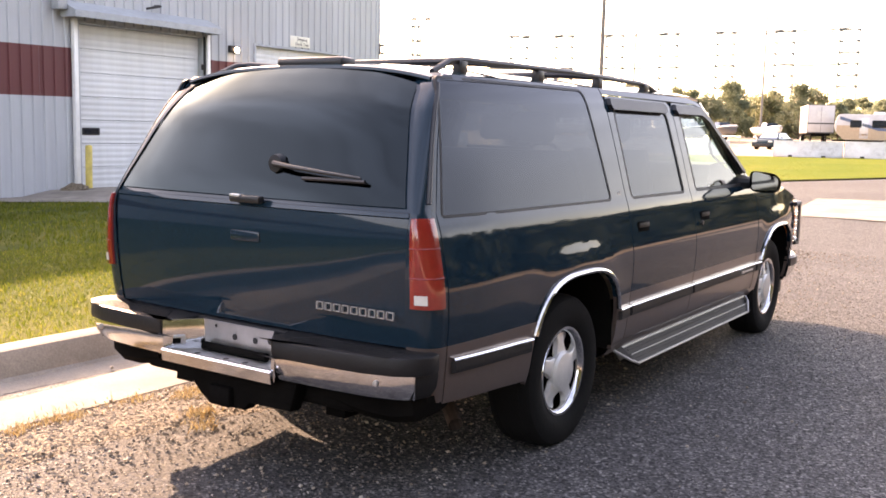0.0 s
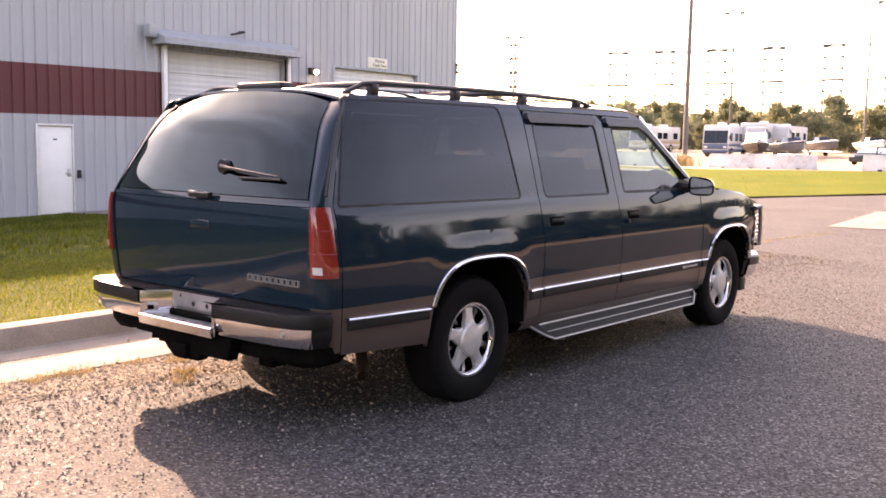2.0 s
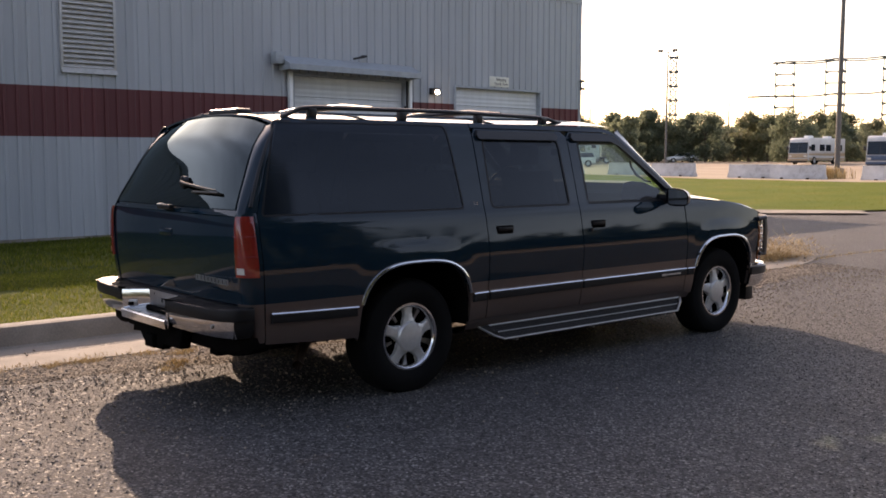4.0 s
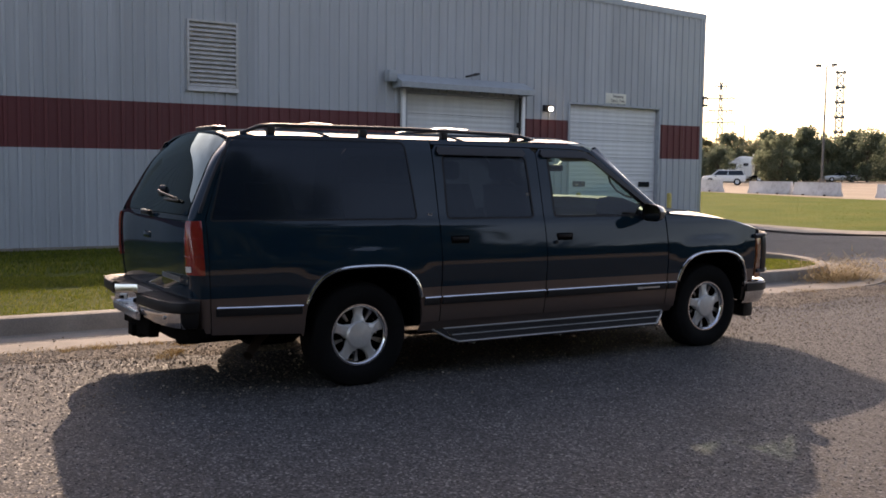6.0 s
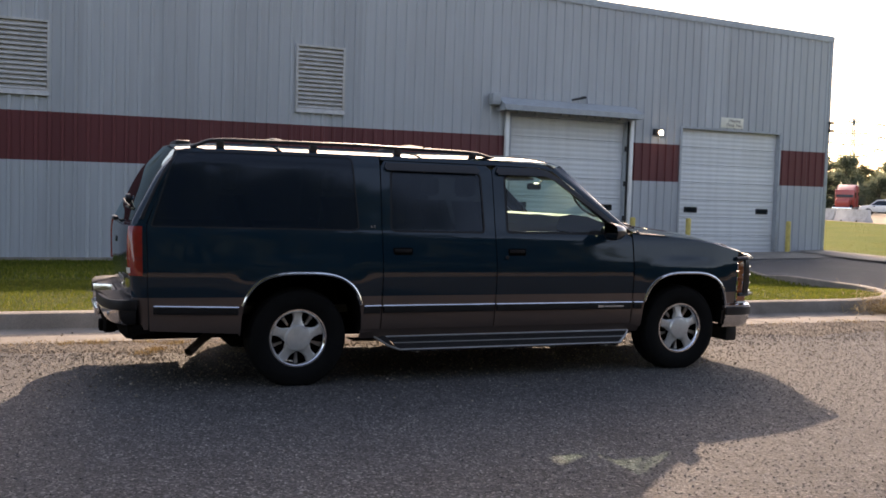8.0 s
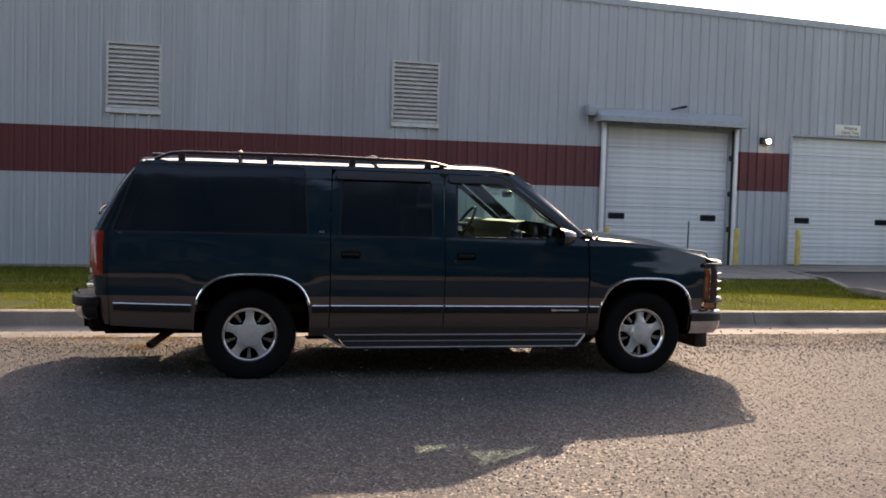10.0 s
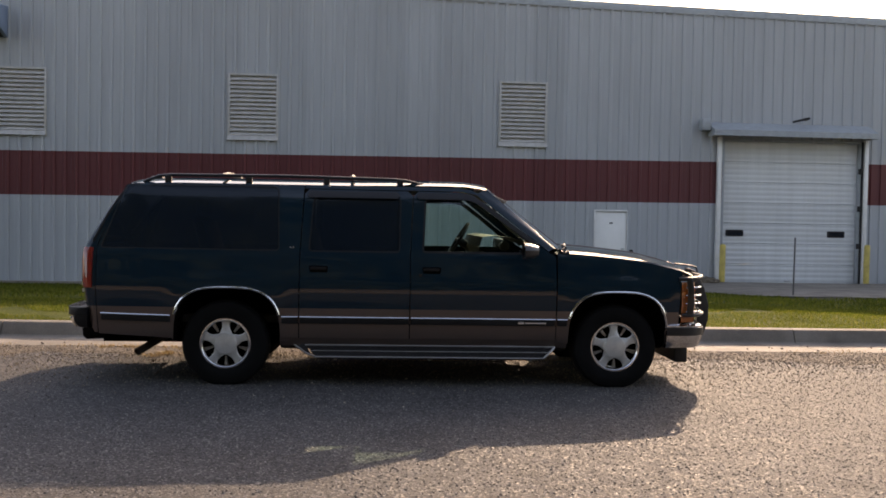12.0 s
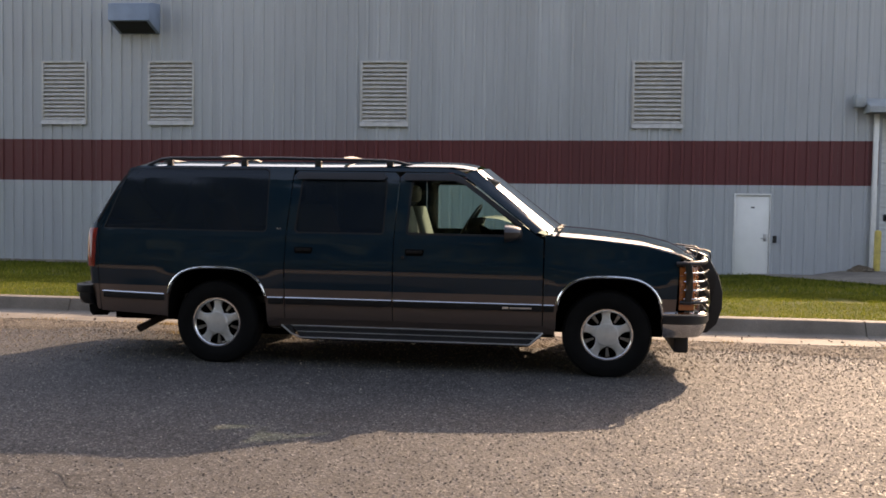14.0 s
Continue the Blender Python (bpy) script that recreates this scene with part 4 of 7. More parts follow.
G = 0.004
FWIN = rounded([(1.678, 1.146), (2.63, 1.146), (2.605, 1.238), (2.135, 1.607), (1.698, 1.607)], [0.03, 0.02, 0.05, 0.10, 0.05])
RWIN = rounded([(0.712, 1.143), (1.482, 1.143), (1.490, 1.608), (0.742, 1.608)], [0.04, 0.03, 0.05, 0.05])
QWIN = rounded([(-1.018, 1.150), (0.462, 1.146), (0.440, 1.688), (-0.846, 1.684)], [0.02, 0.035, 0.05, 0.025])
APILLAR = [(2.745, 1.172), (2.40, 1.425), (2.20, 1.580), (2.12, 1.640), (2.02, 1.664)]
for side in (1, -1):
    # front wing
    top = [(y, lerp_table(FENDER, y)) for y in (3.94, 3.85, 3.7, 3.56, 3.42, 3.28, 3.1, 2.95, 2.84)]
    skin("front_wing", [(2.83 + G, 0.40)] + [(p[0], p[1]) for p in arch(3.366, 0.43)[::-1]] + [(3.785, 0.50), (3.90, 0.52), (3.92, 0.94)] + top, side=side)
    door_f = skin("front_door", [(1.575 + G, 0.40), (2.83 - G, 0.40), (2.83 - G, 1.125)] + APILLAR + [(1.640, 1.668), (1.600, 1.63), (1.575 + G, 1.14)], [FWIN], side=side)
    door_r = skin("rear_door", [(0.640 + G, 0.40), (1.575 - G, 0.40), (1.575 - G, 1.14), (1.592, 1.63), (1.55, 1.668), (0.70, 1.672), (0.665, 1.63), (0.640 + G, 1.14)], [RWIN], side=side)
    skin("quarter_panel", [(0.640 - G, 0.40)] + [(0.48, 0.40)] + arch(0.040, 0.445) + [(-0.42, 0.40), (-1.02, 0.43), (-1.04, 0.80), (-1.045, 1.16), (-0.955, 1.40), (-0.86, 1.60), (-0.822, 1.675), (-0.78, 1.700), (0.66, 1.709), (0.655, 1.63), (0.640 - G, 1.14)], [QWIN], side=side)
    skin("roof_rail_panel", [(0.668, 1.678), (1.56, 1.676), (2.03, 1.672), (2.14, 1.648), (2.19, 1.648), (2.10, 1.690), (1.98, 1.708), (0.668, 1.709)], side=side)
    # glass
    fg = shrink(FWIN, -0.006)
    pane = skin("window_pane", fg, mats="glass", off=-0.012, thick=0.004, side=side, parent=door_f)
    skin("window_pane", shrink(RWIN, -0.006), mats="tint", off=-0.006, thick=0.004, side=side, parent=door_r, label="dark tinted rear door glass")
    skin("quarter_glass", shrink(QWIN, -0.004), mats="tint", off=-0.003, thick=0.006, side=side, label="large dark tinted cargo side glass")
    # black seals round the glass
    for nm, loop, par, w in (("window_seal", FWIN, door_f, 0.012), ("window_seal", RWIN, door_r, 0.008), ("glass_seal", QWIN, suv, 0.005)):
        skin(nm, shrink(loop, -0.006), [shrink(loop, w)], "pad", 0.001, 0.012, side=side, parent=par, dz=0.1, dy=0.2)
    # rain visors over the door windows
    for par, loop in ((door_r, [(0.69, 1.625), (0.705, 1.602), (1.455, 1.602), (1.485, 1.625), (1.455, 1.660), (0.705, 1.660)]), (door_f, [(1.625, 1.625), (1.645, 1.602), (2.06, 1.602), (2.15, 1.570), (2.60, 1.248), (2.655, 1.225), (2.66, 1.245), (2.20, 1.585), (2.08, 1.654), (1.645, 1.658)])):
        skin("rain_visor", loop, mats="trim", off=0.024, thick=0.030, side=side, parent=par, label="smoked plastic rain visor")
    # side mouldings: chrome line over a dark strip, in lengths
    for a, b, par in ((-1.00, -0.425, suv), (0.497, 0.632, suv), (0.648, 1.567, door_r), (1.583, 2.822, door_f), (2.838, 2.925, suv)):
        bm = bmesh.new()
        ys_ = [a, a + 0.01] + steps(a + 0.01, b - 0.01, 0.12) + [b - 0.01, b]
        tilt = lambda y: 0.576 + (0.022 * max(0, -y - 0.3))
        rows = []
        for i, y in enumerate(ys_):
            o = 0.0 if i in (0, len(ys_) - 1) else 0.014
            rows.append([(side * (half(y, tilt(y) - 0.046) - 0.004), y, tilt(y) - 0.046), (side * (half(y, tilt(y)) + o), y, tilt(y) - 0.041), (side * (half(y, tilt(y)) + o + 0.003), y, tilt(y) - 0.02), (side * (half(y, tilt(y)) + o), y, tilt(y) + 0.004), (side * (half(y, tilt(y)) - 0.004), y, tilt(y) + 0.005)])
        loft(bm, rows)
        turn_out(bm, (side, 0, 0.2))
        mo = part("side_moulding", bm, "pad", par)
        bm = bmesh.new()
        loft(bm, [[(side * (half(y, tilt(y)) - 0.002), y, tilt(y) + 0.004), (side * (half(y, tilt(y)) + 0.017), y, tilt(y) + 0.006), (side * (half(y, tilt(y)) + 0.020), y, tilt(y) + 0.012), (side * (half(y, tilt(y)) + 0.015), y, tilt(y) + 0.019), (side * (half(y, tilt(y)) - 0.002), y, tilt(y) + 0.020)] for y in ys_])
        turn_out(bm, (side, 0, 0.2))
        part("chrome_strip", bm, "chrome", mo if par is suv else par)
    # bright lips round the wheel openings
    for c, w in ((0.040, 0.445), (3.366, 0.43)):
        bm = bmesh.new()
        tube(bm, [(side * (half(y, z) + 0.006), y, z) for y, z in arch(c, w + 0.004, 60, 0.40, 0.433) if z > (0.50 if c > 1 and y > c else 0.585)], 0.0125, 8)
        part("arch_trim", bm, "chrome", suv, "chrome wheel arch lip")
        # wheel house, near black with its deep shade put into the colour
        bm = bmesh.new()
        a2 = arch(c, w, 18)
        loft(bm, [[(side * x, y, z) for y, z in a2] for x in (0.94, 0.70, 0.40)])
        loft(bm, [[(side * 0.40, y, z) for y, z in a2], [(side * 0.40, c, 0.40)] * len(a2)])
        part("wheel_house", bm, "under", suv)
    # door handles on flush blocks, near black for the shade in the cups
    for y, par in ((0.80, door_r), (1.755, door_f)):
        bm = bmesh.new()
        x = half(y, 0.98)
        box(bm, *sorted((side * (x - 0.03), side * (x + 0.0025))), y - 0.080, y + 0.080, 0.940, 1.022, 0.010)
        hd = part("door_handle", bm, "under", par, "black pull handle in its cup")
        bm = bmesh.new()
        box(bm, *sorted((side * (x - 0.004), side * (x + 0.006))), y - 0.068, y + 0.066, 0.988, 1.012, 0.004)
        part("handle_grip", bm, "pad", hd)
    # lock barrel
    bm = bmesh.new()
    lathe(bm, [(0.014, 0), (0.014, 0.01), (0, 0.012)], Matrix.Translation((side * half(1.78, 0.90), 1.66, 0.955)) @ Euler((0, side * math.pi / 2, 0)).to_matrix().to_4x4(), 14)
    part("lock", bm, "trim", door_f)
    # mirrors
    bm = bmesh.new()
    rows = []
    for u in np.linspace(0, 1, 7):
        s = 1 - 0.42 * u**2.0
        yy = 2.520 + 0.125 * u
        rows.append([(side * (1.060 + 0.03 * (1 - u) + 0.105 * s * math.copysign(abs(math.cos(a)) ** 0.55, math.cos(a))), yy, 1.185 + 0.080 * s * math.copysign(abs(math.sin(a)) ** 0.55, math.sin(a)) - (0.022 * s * (1 + math.cos(a)) if math.sin(a) > 0 else 0.0)) for a in np.linspace(0, 2 * math.pi, 24, endpoint=False)])
    vs = loft(bm, rows, close=True)
    bm.faces.new(vs[-1])
    mir = part("door_mirror", bm, "housing", door_f, "black door mirror housing", 50)
    bm = bmesh.new()
    prism(bm, rounded([(side * 1.000, 1.119), (side * 1.175, 1.119), (side * 1.170, 1.212), (side * 1.000, 1.248)], 0.03), "y", 2.530, 2.542)
    part("mirror_glass", bm, "tint_mirror", mir)
    bm = bmesh.new()
    tube(bm, [(side * 0.88, 2.61, 1.165), (side * 0.99, 2.585, 1.165)], [0.055, 0.040], 10)
    part("mirror_arm", bm, "trim", mir)
    # D pillar corner and lamps
    zs = np.linspace(1.165, 1.704, 16)

    def corner(z, inset=0.0):
        ys0 = lerp_table([(0.4, -1.02), (0.80, -1.04), (1.16, -1.045), (1.40, -0.955), (1.60, -0.86), (1.69, -0.815), (1.72, -0.74)], z) - 0.006
        xs0 = half(ys0, z) - inset
        yr = smooth_table(REAR, z) + 0.022
        xr = lerp_table([(0.4, 0.82), (1.16, 0.845), (1.45, 0.745), (1.64, 0.675), (1.72, 0.61)], z)
        return [(side * (xr + (xs0 - xr) * math.cos(a) ** 0.75), yr + inset + (ys0 - yr - inset) * (1 - math.sin(a) ** 0.75), z) for a in np.linspace(0, math.pi / 2, 12)]
    bm = bmesh.new()
    loft(bm, [corner(z) for z in zs])
    turn_out(bm, (side, -1, 0.3))
    dp = part("rear_pillar", bm, "paint", suv)
    for k in (4, 5):
        bm = bmesh.new()
        tube(bm, [Vector(corner(z, -0.003)[k - 2]) for z in np.linspace(1.20, 1.66, 10)], 0.0055, 6)
        part("pillar_vent_line", bm, "trim", dp, "black vent line")
    bm = bmesh.new()
    loft(bm, [corner(z) for z in np.linspace(0.44, 1.165, 22)])
    turn_out(bm, (side, -1, 0))
    part("rear_corner", bm, "paint", suv)
    # unseen sheets behind the corner seam, added to stop sun leaking through
    bm = bmesh.new()
    loft(bm, [[(side * (half(y, z) - 0.03), y, z) for y in (-1.075, -0.96)] for z in np.linspace(0.45, 1.15, 8)])
    loft(bm, [[(side * (half(y, z) - 0.04), y, z) for y in (-1.075, -0.96)] for z in np.linspace(0.45, 1.15, 8)])
    part("inner_liner", bm, "trim", suv)
    bm = bmesh.new()
    zz = np.linspace(0.815, 1.150, 14)
    loft(bm, [corner(z, 0.004)[1:2] + corner(z, -0.010)[1:2] + corner(z, -0.014)[2:10] + corner(z, -0.010)[10:11] + corner(z, 0.004)[10:11] for z in zz])
    loft(bm, [corner(0.815, 0.01)[1:11], corner(0.815, -0.013)[1:11]])
    loft(bm, [corner(1.150, -0.013)[1:11], corner(1.150, 0.01)[1:11]])
    turn_out(bm, (side, -1, 0))
    tl = part("tail_lamp", bm, "red_lens", suv, "tall red tail lamp lens")
    bm = bmesh.new()
    loft(bm, [[c for c in corner(z, -0.018)[6:10]] for z in np.linspace(0.832, 0.868, 4)])
    part("reversing_lamp", bm, "clear_lens", tl, "small clear reversing lens")
    for z in (0.93, 1.04):
        bm = bmesh.new()
        tube(bm, [Vector(p) for p in corner(z, -0.0135)[1:11]], 0.0022, 6)
        part("lens_rib", bm, "red_lens", tl)
    # running board: a sloping tread between bright edges, with wedge ends
    bm = bmesh.new()
    face = [(0.895, 0.362), (0.905, 0.345), (0.935, 0.302), (0.965, 0.262), (0.960, 0.238), (0.93, 0.235), (0.86, 0.25)]
    loft(bm, [[(side * x, y0 + (0.345 - z) * k, z) for x, z in face] for y0, k in ((0.70, 0.95), (1.3, 0.3), (2.2, -0.3), (2.83, -1.1))])
    turn_out(bm, (side, 0, 1))
    rb = part("running_board", bm, "tread", suv, "dark grey running board with bright edges")
    for nm, x, z, ya, yb, r, mat in (("bright_edge", 0.908, 0.347, 0.69, 2.83, 0.0065, "edge"), ("tread_line", 0.940, 0.302, 0.75, 2.775, 0.0035, "edge"), ("bright_edge", 0.968, 0.254, 0.795, 2.725, 0.0075, "edge"), ("sill_edge", 0.893, 0.378, 0.65, 2.86, 0.004, "galv")):
        bm = bmesh.new()
        tube(bm, [(side * x, ya, z), (side * x, (ya + yb) / 2, z), (side * x, yb, z)], r, 8)
        part(nm, bm, mat, rb)
    for k in range(3):
        bm = bmesh.new()
        z = 0.325 - 0.022 * k
        x = 0.921 + 0.0155 * k
        tube(bm, [(side * x, 0.75, z), (side * x, 2.77, z)], 0.0025, 6)
        part("tread_rib", bm, "tread", rb)
    bm = bmesh.new()
    tube(bm, [(side * 0.908, 2.83, 0.347), (side * 0.938, 2.80, 0.32), (side * 0.968, 2.725, 0.254)], 0.010, 8)
    part("bright_end", bm, "edge", rb)
    bm = bmesh.new()
    loft(bm, [[(side * 0.885, 0.585, 0.362), (side * 0.915, 0.69, 0.352)], [(side * 0.90, 0.60, 0.345), (side * 0.928, 0.705, 0.330)], [(side * 0.955, 0.70, 0.285), (side * 0.960, 0.745, 0.280)], [(side * 0.972, 0.785, 0.250), (side * 0.974, 0.80, 0.250)]])
    turn_out(bm, (side, 0, 1))
    part("end_plate", bm, "tread", rb)
    bm = bmesh.new()
    tube(bm, [(side * 0.890, 0.590, 0.366), (side * 0.903, 0.607, 0.345), (side * 0.958, 0.705, 0.284), (side * 0.970, 0.795, 0.252)], 0.008, 8)
    part("bright_end", bm, "edge", rb)
    for y in (0.95, 1.75, 2.62):
        bm = bmesh.new()
        tube(bm, [(side * 0.70, y, 0.36), (side * 0.80, y, 0.22), (side * 0.93, y, 0.232)], 0.014, 6)
        part("bracket", bm, "galv", rb)
    # sill
    bm = bmesh.new()
    loft(bm, [[(side * half(y, 0.42), y, 0.41), (side * 0.90, y, 0.34), (side * 0.80, y, 0.30), (side * 0.6, y, 0.30)] for y in np.linspace(0.48, 2.93, 10)])
    turn_out(bm, (side, 0, -0.5))
    part("sill", bm, "paint", suv)
    # front corner lamp, amber
    bm = bmesh.new()
    loft(bm, [[(side * (half(3.925, z) + 0.002), 3.926, z), (side * (half(3.96, z) - 0.006), 3.99, z), (side * (half(4.0, z) - 0.03), 4.05, z), (side * 0.80, 4.085, z), (side * 0.74, 4.10, z)] for z in np.linspace(0.575, 0.925, 10)])
    turn_out(bm, (side, 1, 0))
    cl = part("corner_lamp", bm, ["amber"], suv, "amber front corner lamp")
    for z in (0.645, 0.715, 0.785, 0.855):
        bm = bmesh.new()
        tube(bm, [(side * (half(3.93, z) + 0.004), 3.93, z), (side * (half(3.96, z) - 0.003), 3.992, z), (side * (half(4.0, z) - 0.026), 4.053, z), (side * 0.78, 4.092, z)], 0.006, 6)
        part("lamp_rib", bm, "amber", cl)
    bm = bmesh.new()
    box(bm, *sorted((side * 0.40, side * 0.73)), 4.02, 4.085, 0.60, 0.90, 0.02)
    part("headlamp", bm, "clear_lens", suv, "rectangular headlamp")
    # wheels
    for y, nm in ((0.022, "rear_wheel"), (3.358, "front_wheel")):
        ax = Matrix.Translation((side * 0.802, y, 0.352)) @ Euler((0, side * math.pi / 2, 0)).to_matrix().to_4x4() @ Matrix.Rotation(math.pi + (0.0 if side > 0 else 0.3) + (0.05 if y > 1 else 0.0), 4, "Z")
        bm = bmesh.new()
        lathe(bm, [(0.205, 0.095), (0.222, 0.108), (0.265, 0.122), (0.315, 0.122), (0.345, 0.112), (0.360, 0.092), (0.3655, 0.06), (0.3665, 0.0), (0.3655, -0.06), (0.360, -0.092), (0.33, -0.115), (0.26, -0.12), (0.205, -0.10)], ax, 64)
        for v in bm.verts:
            if v.co.z < 0.004:
                v.co.z = 0.004
        wheel = part("wheel", bm, "rubber", suv, "black tyre on a five spoke machined wheel")
        for h in (-0.06, -0.02, 0.02, 0.06):
            bm = bmesh.new()
            lathe(bm, [(0.3655, h - 0.006), (0.3675, h - 0.006), (0.3675, h + 0.006), (0.3655, h + 0.006)], ax @ Matrix.Scale(0.998, 4), 48)
            for v in bm.verts:
                v.co.z = max(v.co.z, 0.002)
            part("tread_rib", bm, "rubber", wheel)
        bm = bmesh.new()
        lathe(bm, [(0.190, -0.09), (0.186, 0.03), (0.183, 0.078), (0.190, 0.098), (0.201, 0.107), (0.213, 0.107), (0.217, 0.098), (0.213, 0.085)], ax, 56)
        part("rim", bm, "chrome", wheel, "polished rim")
        bm = bmesh.new()
        lathe(bm, [(0.184, -0.02), (0.10, -0.03), (0.0, -0.03)], ax, 32)
        part("brake_drum", bm, "under", wheel)
        bm = bmesh.new()
        for k in range(5):
            a = 2 * math.pi * k / 5
            rows = []
            for r, w, h in ((0.060, 0.044, 0.098), (0.085, 0.052, 0.096), (0.104, 0.044, 0.093), (0.122, 0.0350, 0.090), (0.150, 0.0325, 0.087), (0.172, 0.036, 0.084), (0.184, 0.045, 0.082), (0.194, 0.060, 0.080)):
                pts = [(r, -w, h - 0.026), (r, -w * 0.92, h - 0.004), (r, -w * 0.75, h), (r, w * 0.75, h), (r, w * 0.92, h - 0.004), (r, w, h - 0.026)]
                rows.append([ax @ Matrix.Rotation(a, 4, "Z") @ Vector(p) for p in pts])
            loft(bm, rows)
        part("spokes", bm, "alloy", wheel, "machined alloy spokes")
        bm = bmesh.new()
        lathe(bm, [(0.098, 0.080), (0.096, 0.102), (0.086, 0.114), (0.05, 0.122), (0, 0.125)], ax, 36)
        part("hub_cap", bm, "alloy", wheel, "round machined hub cap")
        for k in range(5):
            a = 2 * math.pi * (k + 0.5) / 5
            p = ax @ Vector((0.118 * math.cos(a), 0.118 * math.sin(a), 0.0))
            q = ax @ Vector((0.118 * math.cos(a), 0.118 * math.sin(a), 0.045))
            # near-black plug standing for the shade in each wheel opening
            bm = bmesh.new()
            tube(bm, [p, q], 0.020, 10)
            part("vent_pocket", bm, "under", wheel)
            # set-back rib behind each opening
            turn = ax @ Matrix.Rotation(a, 4, "Z")
            bm = bmesh.new()
            loft(bm, [[turn @ Vector((r, sgn * w, h)) for sgn, h in ((-1, 0.030), (-0.8, 0.050), (0.8, 0.050), (1, 0.030))] for r, w in ((0.112, 0.010), (0.150, 0.012), (0.186, 0.018))])
            part("inner_rib", bm, "galv", wheel)

# tailgate and liftgate
def gate_rows(z0, z1, n, w0, w1, off=0.0, nx=15):
    rows = []
    for z in np.linspace(z0, z1, n):
        w = w0 + (w1 - w0) * (z - z0) / (z1 - z0)
        rows.append([(w * u, smooth_table(REAR, z) - off + 0.028 * u**4, z) for u in np.linspace(-1, 1, nx)])
    return rows


bm = bmesh.new()
r = gate_rows(0.655, 1.145, 14, 0.832, 0.838)
loft(bm, r)
loft(bm, [r[-1], [(x * 0.995, y + 0.02, z + 0.012) for x, y, z in r[-1]]])
loft(bm, [[(x, y + 0.03, z) for x, y, z in r[0]], r[0]])
turn_out(bm, (0, -1, 0))
gate = part("tailgate", bm, "green", suv)
bm = bmesh.new()
box(bm, -0.055, 0.115, -1.196, -1.180, 1.00, 1.045, 0.008)
part("gate_latch", bm, "green", gate)
bm = bmesh.new()
box(bm, -0.04, 0.13, -1.215, -1.178, 1.162, 1.192, 0.008)
part("gate_handle", bm, "trim", gate, "black liftgate handle with a bright cap")
bm = bmesh.new()
box(bm, -0.038, 0.02, -1.216, -1.19, 1.184, 1.196, 0.004)
part("handle_cap", bm, "badge", gate)
bm = bmesh.new()
loft(bm, gate_rows(1.150, 1.166, 3, 0.838, 0.838, 0.004))
turn_out(bm, (0, -1, 0))
part("gate_strip", bm, "green", gate)


def rear_x(z):
    return lerp_table([(1.16, 0.845), (1.45, 0.745), (1.64, 0.675), (1.72, 0.61)], z)


bm = bmesh.new()
zs = np.linspace(1.166, 1.705, 18)
loft(bm, [[((rear_x(z) - 0.004) * u, smooth_table(REAR, z) + 0.006 + 0.026 * u**4, z + (z - 1.166) / 0.539 * 0.040 * (1 - u * u)) for u in np.linspace(-1, 1, 17)] for z in zs])
turn_out(bm, (0, -1, 0.5))
part("liftgate_frame", bm, "paint", suv)
bm = bmesh.new()
loft(bm, [[((rear_x(z) - 0.022) * u, smooth_table(REAR, z) - 0.004 + 0.026 * u**4, z + v * 0.046 * (1 - u * u)) for u in np.linspace(-1, 1, 25)] for v, z in zip(np.linspace(0, 1, 24), np.linspace(1.185, 1.682, 24))])
turn_out(bm, (0, -1, 0.5))
part("rear_glass", bm, "tint_rear", suv, "dark tinted rear glass")
bm = bmesh.new()
tube(bm, [(0.14, -1.135, 1.325), (0.22, -1.15, 1.318), (0.42, -1.15, 1.30), (0.60, -1.14, 1.285)], [0.013, 0.010, 0.008, 0.005], 8)
wip = part("rear_wiper", bm, "trim", suv, "black rear wiper arm and blade")
bm = bmesh.new()
tube(bm, [(0.30, -1.14, 1.272), (0.62, -1.138, 1.272)], 0.008, 6)
part("wiper_blade", bm, "trim", wip)
bm = bmesh.new()
lathe(bm, [(0.04, 0), (0.036, 0.03), (0, 0.034)], Matrix.Translation((0.14, -1.10, 1.325)) @ Euler((math.pi / 2, 0, 0)).to_matrix().to_4x4(), 18)
part("wiper_pivot", bm, "trim", wip)

# silver make badge as plain bars, letter by letter
for i in range(9):
    x = 0.425 + i * 0.0435
    bm = bmesh.new()
    box(bm, x, x + 0.033, -1.193, -1.184, 0.766, 0.7685)
    box(bm, x, x + 0.033, -1.193, -1.184, 0.7935, 0.796)
    box(bm, x, x + 0.003, -1.1932, -1.184, 0.766, 0.796)
    box(bm, x + 0.030, x + 0.033, -1.1932, -1.184, 0.766, 0.796)
    part("badge_letter_bar", bm, "badge", gate)
for side in (1, -1):
    bm = bmesh.new()
    x = half(0.58, 1.18)
    box(bm, *sorted((side * (x - 0.004), side * (x + 0.004))), 0.555, 0.560, 1.168, 1.182)
    box(bm, *sorted((side * (x - 0.004), side * (x + 0.004))), 0.561, 0.571, 1.168, 1.171)
    box(bm, *sorted((side * (x - 0.004), side * (x + 0.004))), 0.577, 0.590, 1.168, 1.171)
    box(bm, *sorted((side * (x - 0.004), side * (x + 0.004))), 0.577, 0.590, 1.179, 1.182)
    part("trim_badge", bm, "badge", suv)
    bm = bmesh.new()
    x = half(2.55, 0.57) + 0.020
    box(bm, *sorted((side * (x - 0.004), side * (x + 0.004))), 2.50, 2.55, 0.549, 0.567)
    box(bm, *sorted((side * (x - 0.004), side * (x + 0.003))), 2.56, 2.74, 0.552, 0.564)
    part("moulding_badge", bm, "badge", suv)

